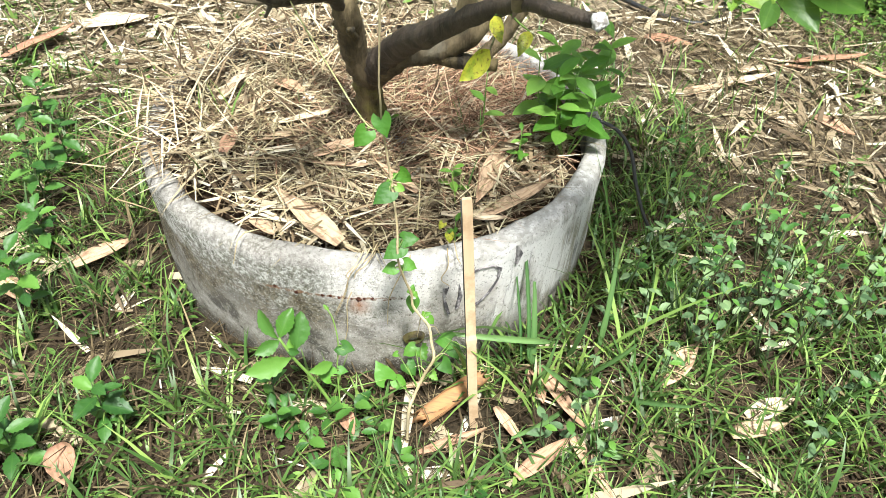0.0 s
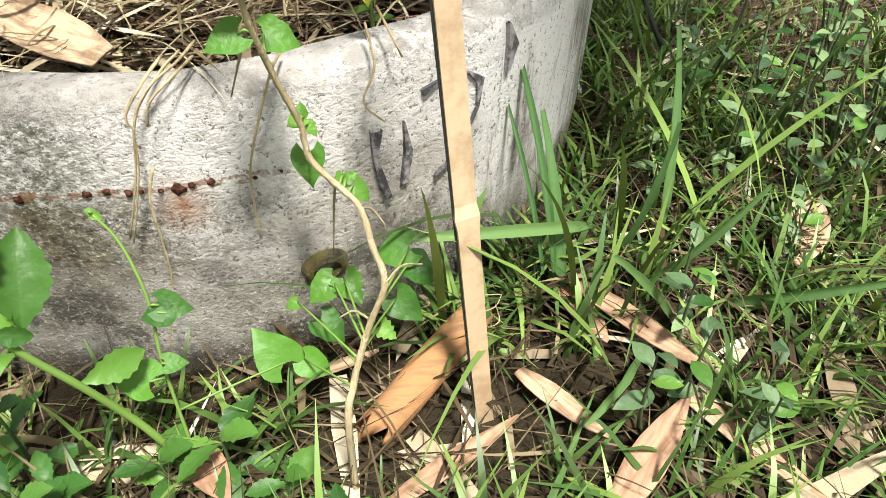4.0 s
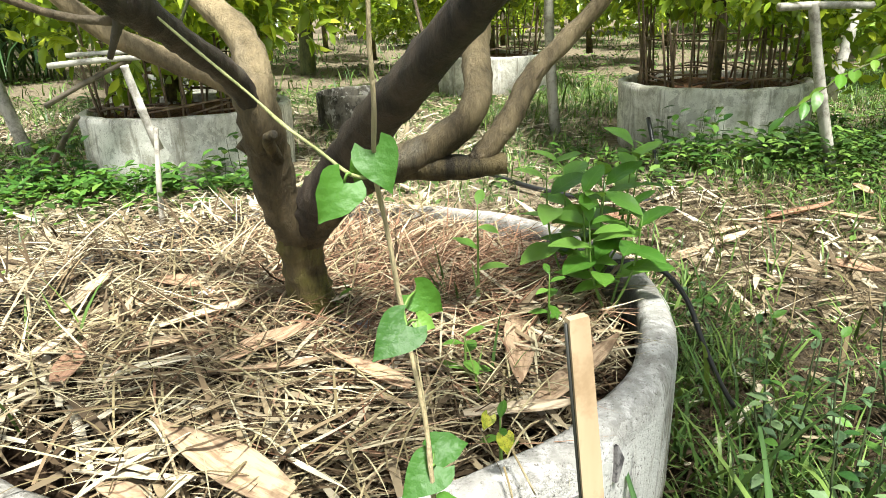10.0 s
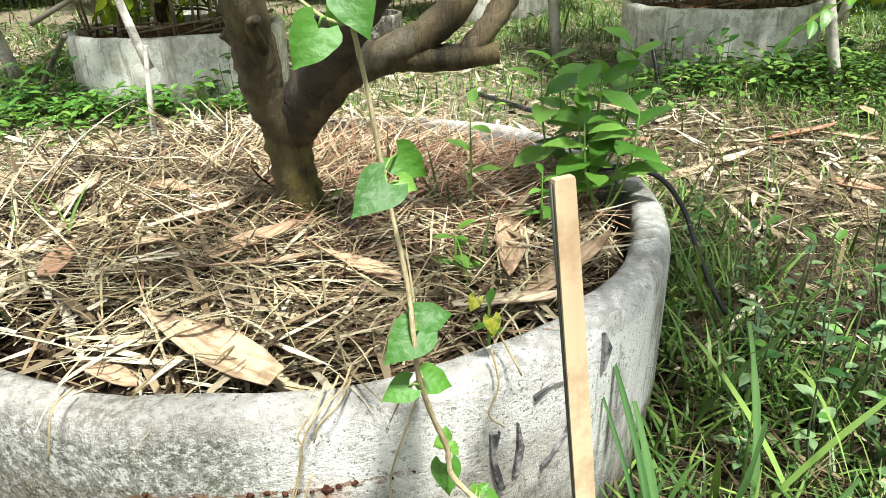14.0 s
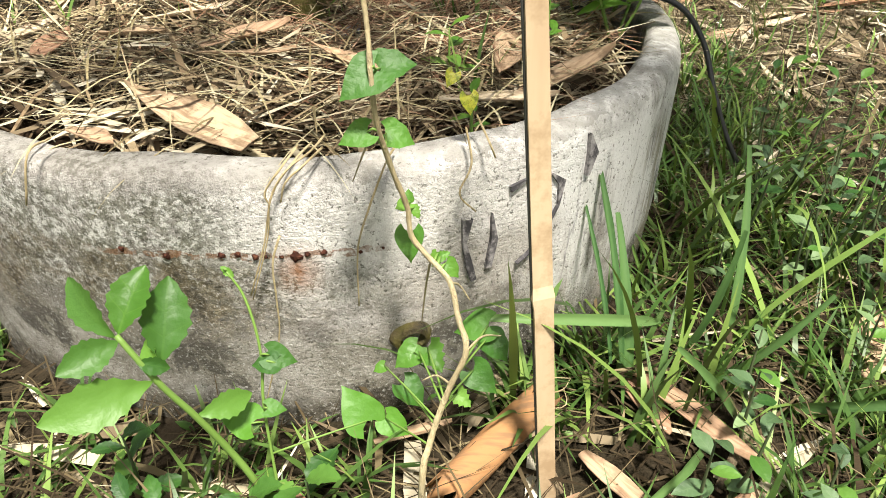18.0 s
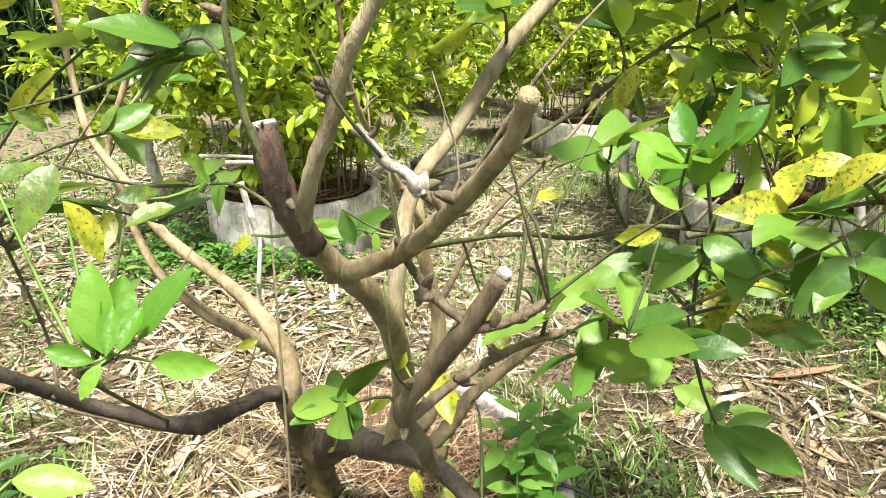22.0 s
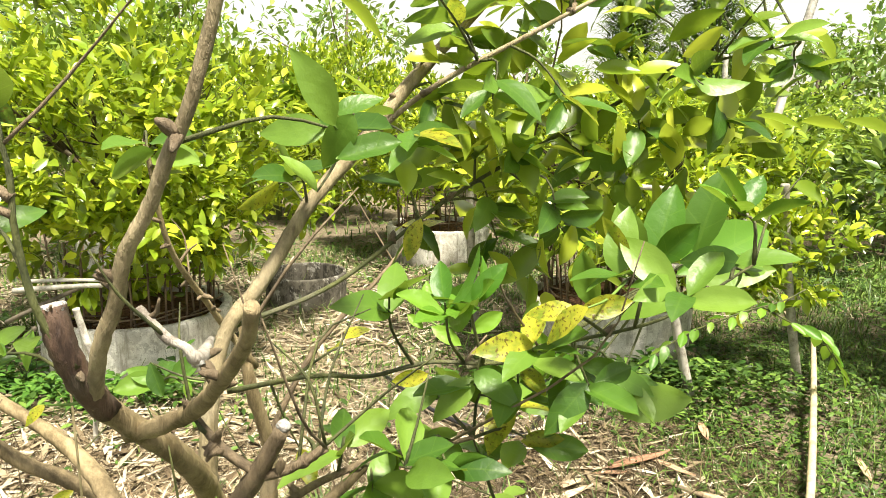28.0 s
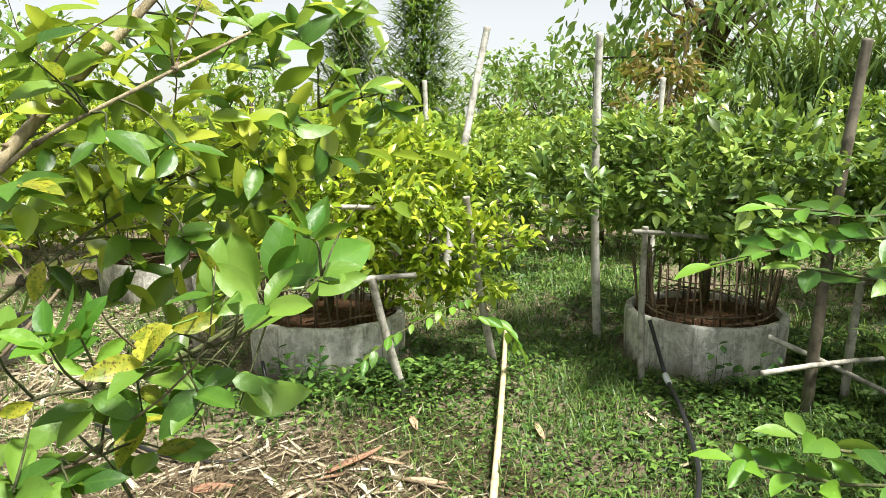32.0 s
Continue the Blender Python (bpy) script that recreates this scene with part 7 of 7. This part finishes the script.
pole("bamboo_rail", (3.08, 0.43, 0.3), (4.1, 0.4, 0.21), 0.014, BAMBOO, RAIL)
pole("bamboo_rail", (3.42, 0.66, 0.36), (3.95, 0.22, 0.04), 0.014, BAMBOO, "grey bamboo pole slanting to the ground")

hd = thing("irrigation_hose", "black hose running from a post over the grass", "hose")
tube("hose", ((3.13, 1.14, 0.36, 0.011), (3.15, 1.11, 0.25, 0.011), (3.17, 1.06, 0.1, 0.011), (3.12, 0.98, 0.07, 0.011), (2.95, 0.75, 0.065, 0.011), (2.7, 0.45, 0.06, 0.011), (2.48, 0.22, 0.055, 0.011), (2.2, 0.0, 0.04, 0.011), (1.6, -0.5, 0.01, 0.011)), HOSE, hd, 8, 5)
tube("joint", ((3.155, 1.035, 0.085, 0.017), (3.13, 1.0, 0.078, 0.017), (3.11, 0.965, 0.07, 0.015)), PVC, hd, 10, 2, label="white plastic hose joint")
tube("hose", ((0.5, 2.0, 0.015, 0.01), (0.75, 1.5, 0.015, 0.01), (1.05, 1.3, 0.02, 0.01), (1.25, 1.75, 0.03, 0.01), (1.28, 1.95, 0.2, 0.01)), HOSE, thing("irrigation_hose", "black hose lying on the soil by a planter", "hose"), 8, 5)


# ---- leafy boughs that hang in from neighbouring trees ----
def bough(name, line, leaves, size, meshes, label, spread=1.0, pinnate=False, face=(0.0, -0.3, 1.0)):
    face = np.array(face)
    b = thing(name, label, "bough")
    tube("stem", [(*p, 0.004 - 0.0025 * k / len(line)) for k, p in enumerate(line)], TWIG, b, 6, 4)
    g = glide([(*p, 0.0) for p in line], 8)[:, :3]
    for k in range(leaves):
        t = 0.25 + 0.75 * k / leaves
        i = min(int(t * (len(g) - 1)), len(g) - 2)
        d = g[i + 1] - g[i]
        d /= np.linalg.norm(d) + 1e-9
        sgn = 1 if k % 2 else -1
        side = np.cross(d, (0, 0, 1.0)) * sgn
        fwd = 0.6 * d + 0.9 * side * spread + (np.array((0, 0, -0.2)) if pinnate else rng.normal(0, 0.3, 3))
        leaf_at(meshes[k % len(meshes)], g[i] + rng.normal(0, 0.004, 3), fwd, face + rng.normal(0, 0.3, 3), size * rng.uniform(0.8, 1.15), b)
    leaf_at(meshes[0], g[-1], g[-1] - g[-3], (0, -0.3, 1.0), size, b)
    return b


bough("lime_bough", ((2.25, 1.36, 0.60), (2.15, 1.36, 0.55), (1.96, 1.36, 0.50), (1.73, 1.36, 0.41), (1.54, 1.36, 0.28)), 20, 0.075, LEAVES + LEAVES_NEW, "drooping lime bough with paired dark green leaves", 1.0, True)
bough("lime_bough", ((2.06, 1.36, 0.53), (2.21, 1.36, 0.45), (2.35, 1.36, 0.38), (2.46, 1.36, 0.23)), 12, 0.1, LEAVES_NEW, "drooping lime bough with pale leaves", 1.0, True)
TO_PATH = (-0.6, -0.45, 0.65)
bough("lime_bough", ((2.3, -0.95, 1.12), (2.05, -0.75, 1.15), (1.887, -0.638, 1.138), (1.799, -0.594, 1.127), (1.709, -0.55, 1.117), (1.6, -0.5, 1.09)), 18, 0.075, LEAVES_NEW, "bright lime bough reaching in from a neighbouring tree", face=TO_PATH)
bough("lime_bough", ((2.3, -0.95, 1.12), (2.05, -0.76, 1.2), (1.891, -0.631, 1.182), (1.824, -0.594, 1.193), (1.72, -0.54, 1.2)), 12, 0.075, LEAVES_NEW + LEAVES, "bright lime bough reaching in from a neighbouring tree", face=TO_PATH)
bough("lime_bough", ((2.3, -0.95, 1.1), (2.0, -0.74, 1.05), (1.887, -0.638, 1.06), (1.77, -0.58, 1.08)), 9, 0.08, LEAVES, "lime bough reaching in from a neighbouring tree", face=TO_PATH)
bough("lime_bough", ((2.3, -1.1, 0.95), (1.8, -1.0, 0.82), (1.546, -0.869, 0.81), (1.479, -0.832, 0.819), (1.412, -0.793, 0.836), (1.38, -0.75, 0.84)), 13, 0.066, LEAVES_NEW, "pale-leaved lime bough hanging low over the grass", face=TO_PATH)
bough("lime_bough", ((2.3, -1.1, 0.95), (1.8, -1.0, 0.88), (1.55, -0.861, 0.861), (1.499, -0.832, 0.87), (1.454, -0.806, 0.885)), 10, 0.068, LEAVES, "lime bough hanging low over the grass", face=TO_PATH)
bough("lime_bough", ((2.3, -1.1, 0.9), (1.8, -1.0, 0.78), (1.56, -0.87, 0.76), (1.46, -0.82, 0.77)), 8, 0.068, LEAVES_NEW + LEAVES, "lime bough hanging low over the grass", face=TO_PATH)
t = copy_thing(BUSHES[1], pose(3.0, -1.5, 0.0, 0, 0, 70))
# unseen tree near the next grid spot, added to shade the ground beside it
t = copy_thing(BUSHES[1], pose(4.5, -0.5, 0.0, 0, 0, 160))
t.scale = (1.1, 1.1, 1.1)
copy_thing(RINGS[0], pose(3.0, -1.5, 0, 0, 0, 70))


# the large young leaves at the end of one branch of the tree in the planter
BIG_LEAVES = (
    (0.746, -0.428, 1.136, 0.772, -0.414, 1.233),
    (0.799, -0.429, 1.146, 0.825, -0.423, 1.257),
    (0.719, -0.444, 1.129, 0.692, -0.440, 1.211),
    (0.739, -0.446, 1.140, 0.769, -0.485, 1.194),
    (0.757, -0.489, 1.108, 0.690, -0.474, 1.097),
    (0.774, -0.438, 1.124, 0.914, -0.409, 1.184),
    (0.790, -0.442, 1.124, 0.865, -0.489, 1.145),
    (0.666, -0.450, 1.084, 0.646, -0.451, 1.155),
    (0.603, -0.471, 1.006, 0.590, -0.476, 1.066),
    (0.677, -0.495, 0.982, 0.769, -0.517, 0.993),
    (0.612, -0.467, 1.036, 0.653, -0.517, 0.997),
    (0.615, -0.482, 0.967, 0.553, -0.440, 0.991),
)
hub = np.array(BIG_LEAVES)[:8, :3].mean(0)
tube("branch", ((0.5, -0.5, 1.035, 0.0045), (0.6, -0.47, 1.05, 0.004), (0.7, -0.44, 1.09, 0.0034), (*hub, 0.0024)), TWIG, tree, 6, 4, 0.15)
for k, row in enumerate(BIG_LEAVES):
    a, b = np.array(row[:3]), np.array(row[3:])
    leaf_at((LEAVES_NEW + LEAVES)[(k * 2) % 5], a, b - a, (-0.35, -0.75 + 0.5 * math.sin(k * 2.0), 0.5), float(np.linalg.norm(b - a)) * 1.05, tree)
    if np.linalg.norm(a - hub) > 0.015:
        tube("twig", ((*hub, 0.0018), (*((a + hub) / 2), 0.0015), (*a, 0.001)), TWIG, tree, 5, 2)


# ---- trees and tall grass at the orchard's edge ----
def edge_tree(name, x, y, height, width, seed, mat, label, leaf=0.2, tips=130, per=14, drop=0.0):
    r = np.random.default_rng(seed)
    t = thing(name, label, "tree", "trees at the orchard's edge", (x, y, 0))
    verts, faces = [], []

    def add(points, sides):
        v, f = tube_data(np.array(points), sides)
        k = len(verts)
        verts.extend(v)
        faces.extend(tuple(i + k for i in q) for q in f)

    h0 = height * 0.35
    add([(0, 0, -0.2, 0.05 * height * 0.6), (0.05, 0, h0 * 0.5, 0.025 * height), (0, 0.05, h0, 0.022 * height), (0.1, 0, height * 0.85, 0.006 * height)], 8)
    d = r.normal(0, 1, (tips, 3))
    d /= np.linalg.norm(d, axis=1, keepdims=True)
    lump = 1 + 0.35 * np.sin(d[:, 0] * 4 + seed) * np.cos(d[:, 1] * 5 + seed) + 0.2 * np.sin(d[:, 2] * 8)
    q = r.uniform(0.3, 1, tips) ** 0.5 * lump
    c = d * q[:, None] * np.array((width / 2, width / 2, height * 0.34)) + np.array((0, 0, height * 0.64))
    for k in range(0, tips, 6):
        add([(0, 0, h0 * (0.9 + 0.6 * r.random()), 0.008 * height), (*(c[k] * 0.5 + np.array((0, 0, h0 * 0.6))), 0.005 * height), (*c[k], 0.002 * height)], 5)
    build("trunk", verts, faces, BARK, t)
    n = tips * per
    pos = np.repeat(c, per, 0) + r.normal(0, 0.045 * width, (n, 3))
    fwd = np.repeat(d, per, 0) * 0.5 + r.normal(0, 0.7, (n, 3)) + np.array((0, 0, -drop))
    nor = np.array((0, 0, 1.0)) + r.normal(0, 0.6, (n, 3))
    scatter("crown", LEAF_LOW, pos, axes_of(fwd, nor), leaf * r.uniform(0.6, 1.3, n), mat, t)
    return t


edge_tree("mango_tree", 11.0, 7.6, 6.5, 4.4, 61, FAR_LEAF, "dark mango tree with drooping leaves behind the rows", 0.22, 150, 16, 0.9)
edge_tree("red_tipped_tree", 8.9, 6.6, 3.0, 1.8, 62, RED_LEAF, "small tree with reddish young leaves behind the rows", 0.16, 70, 12, 0.7)
for k, (x, y, hh, w) in enumerate(((13.5, 17.6, 3.6, 3.6), (16.2, 19.8, 4.6, 4.4), (15.5, 16.0, 4.2, 3.8), (10.0, 19.0, 3.8, 4.2), (19.0, 15.0, 5.0, 5.0), (5.5, 20.0, 3.6, 4.0), (0.0, 21.0, 5.0, 4.6), (-4.5, 19.0, 4.6, 4.5), (-9.0, 16.0, 5.0, 5.0), (-11.0, 11.0, 4.6, 4.4), (17.5, 10.0, 6.0, 5.5), (19.0, 4.5, 6.0, 5.5))):
    edge_tree("round_tree", x, y, hh, w, 70 + k, FAR_LEAF, "round leafy tree at the orchard's far edge", 0.26, 80, 12, 0.2)


def feathery_tree(x, y, height, width, seed):
    """A tree of fine drooping sprays round a straight stem."""
    r = np.random.default_rng(seed)
    t = thing("feathery_tree", "feathery dark green tree standing behind the rows", "tree", "trees at the orchard's edge", (x, y, 0))
    v, f = tube_data(np.array([(0, 0, -0.2, 0.1), (0, 0, height * 0.5, 0.06), (0.05, 0, height, 0.012)]), 8)
    build("trunk", v, f, BARK, t)
    n = 6500
    z = r.uniform(0.22, 1.0, n)
    reach = width / 2 * (1.06 - z) ** 0.6 * (0.75 + 0.35 * np.sin(z * 34 + r.integers(0, 7, n)))
    a = r.integers(0, 26, n) * 0.97 + r.normal(0, 0.1, n)
    q = reach * np.sqrt(r.random(n))
    pos = np.stack([q * np.cos(a), q * np.sin(a), z * height + 0.25 * q], -1)
    ribbons("crown", pos, a + r.normal(0, 0.6, n), r.uniform(0.2, 0.45, n), r.uniform(0.03, 0.065, n), r.uniform(-0.1, 0.7, n), r.uniform(0.4, 1.4, n), FAR_LEAF, t, 3)


feathery_tree(7.7, 12.8, 4.6, 3.2, 81)
feathery_tree(6.3, 13.6, 3.9, 2.4, 82)


def cane_clump(x, y, seed, n, height, label, spread=0.9, mat=None):
    r = np.random.default_rng(seed)
    c = thing("cane_clump", label, "tall grass", "tall grass clumps", (x, y, 0))
    px_, py_ = in_disc(n, spread, r)
    z = r.uniform(0.0, height * 0.7, n)
    ribbons("leaves", np.stack([px_, py_, z], -1), r.random(n) * 6.28, r.uniform(0.9, 1.7, n), r.uniform(0.025, 0.05, n), r.uniform(0.9, 1.5, n), r.uniform(1.2, 2.6, n), mat or GRASS, c, 7)
    for k in range(14):
        a, b = in_disc(1, spread, r)
        v, f = tube_data(np.array([(a[0], b[0], -0.1, 0.016), (a[0] * 1.1, b[0] * 1.1, height * 0.4, 0.01)]), 6)
        build("cane", v, f, TWIG, c)


cane_clump(8.6, 4.0, 91, 1100, 2.9, "tall drooping cane grass behind the rows", 1.0)
cane_clump(9.8, 3.0, 92, 900, 3.0, "tall drooping cane grass behind the rows", 1.0)
cane_clump(-4.9, 6.5, 93, 900, 2.6, "dark bamboo grass clump at the orchard's edge", 0.8, BAMBOO_LEAF)
cane_clump(-5.9, 6.3, 94, 900, 2.9, "dark bamboo grass clump at the orchard's edge", 0.9, BAMBOO_LEAF)
cane_clump(-4.1, 7.6, 95, 600, 2.4, "dark bamboo grass clump at the orchard's edge", 0.7, BAMBOO_LEAF)


def banana_plant(x, y, height, seed):
    """Large arching leaves round a stout stem."""
    r = np.random.default_rng(seed)
    t = thing("banana_plant", "banana plant with pale arching leaves behind the rows", "banana plant", "", (x, y, 0))
    tube("stem", ((0, 0, -0.1, 0.09), (0.02, 0, 0.5, 0.075), (0.03, 0.02, height * 0.6, 0.05)), TWIG, t, 10, 4, 0.1)
    blade = broad_leaf(bell(14, 0.15, 0.45, 0.7), 0.35, 0.55, 0.02, 0.0, 0.06)
    me = leaf_mesh("leaf", blade, LIME_NEW)
    for k in range(9):
        a = k * 2.4 + r.random()
        leaf_at(me, (x + 0.03, y + 0.02, height * 0.6), (math.cos(a), math.sin(a), 0.9 + 0.5 * r.random()), (-0.5 * math.cos(a), -0.5 * math.sin(a), 1), height * r.uniform(0.6, 0.8), t)


banana_plant(-0.6, 6.9, 1.75, 12)


def scrap(x, y, z, size, mat, label, seed):
    """A crumpled bit of sheet."""
    r = np.random.default_rng(seed)
    n = 7
    g = np.linspace(-0.5, 0.5, n)
    v = [(x + a * size, y + b * size * 0.7, z + 0.22 * size * (r.random() + math.sin(a * 9) * math.cos(b * 8) * 0.5)) for a in g for b in g]
    f = [(i * n + k, (i + 1) * n + k, (i + 1) * n + k + 1, i * n + k + 1) for i in range(n - 1) for k in range(n - 1)]
    ob = build("plastic_scrap", v, f, mat)
    solid = ob.modifiers.new("thickness", "SOLIDIFY")
    solid.thickness = 0.001
    tagged(ob, label, "scrap", "plastic scraps")


PLASTIC = Mat("grey-blue plastic film").base((0.12, 0.14, 0.18), 0.3, 0.5).m
scrap(0.05, -0.11, 0.295, 0.05, PLASTIC, "crumpled grey-blue plastic scrap at the trunk's foot", 3)
scrap(-0.06, -0.16, 0.297, 0.035, PLASTIC, "crumpled grey-blue plastic scrap on the mulch", 4)
scrap(-0.16, 0.02, 0.305, 0.03, PVC, "small white plastic scrap on the mulch", 5)
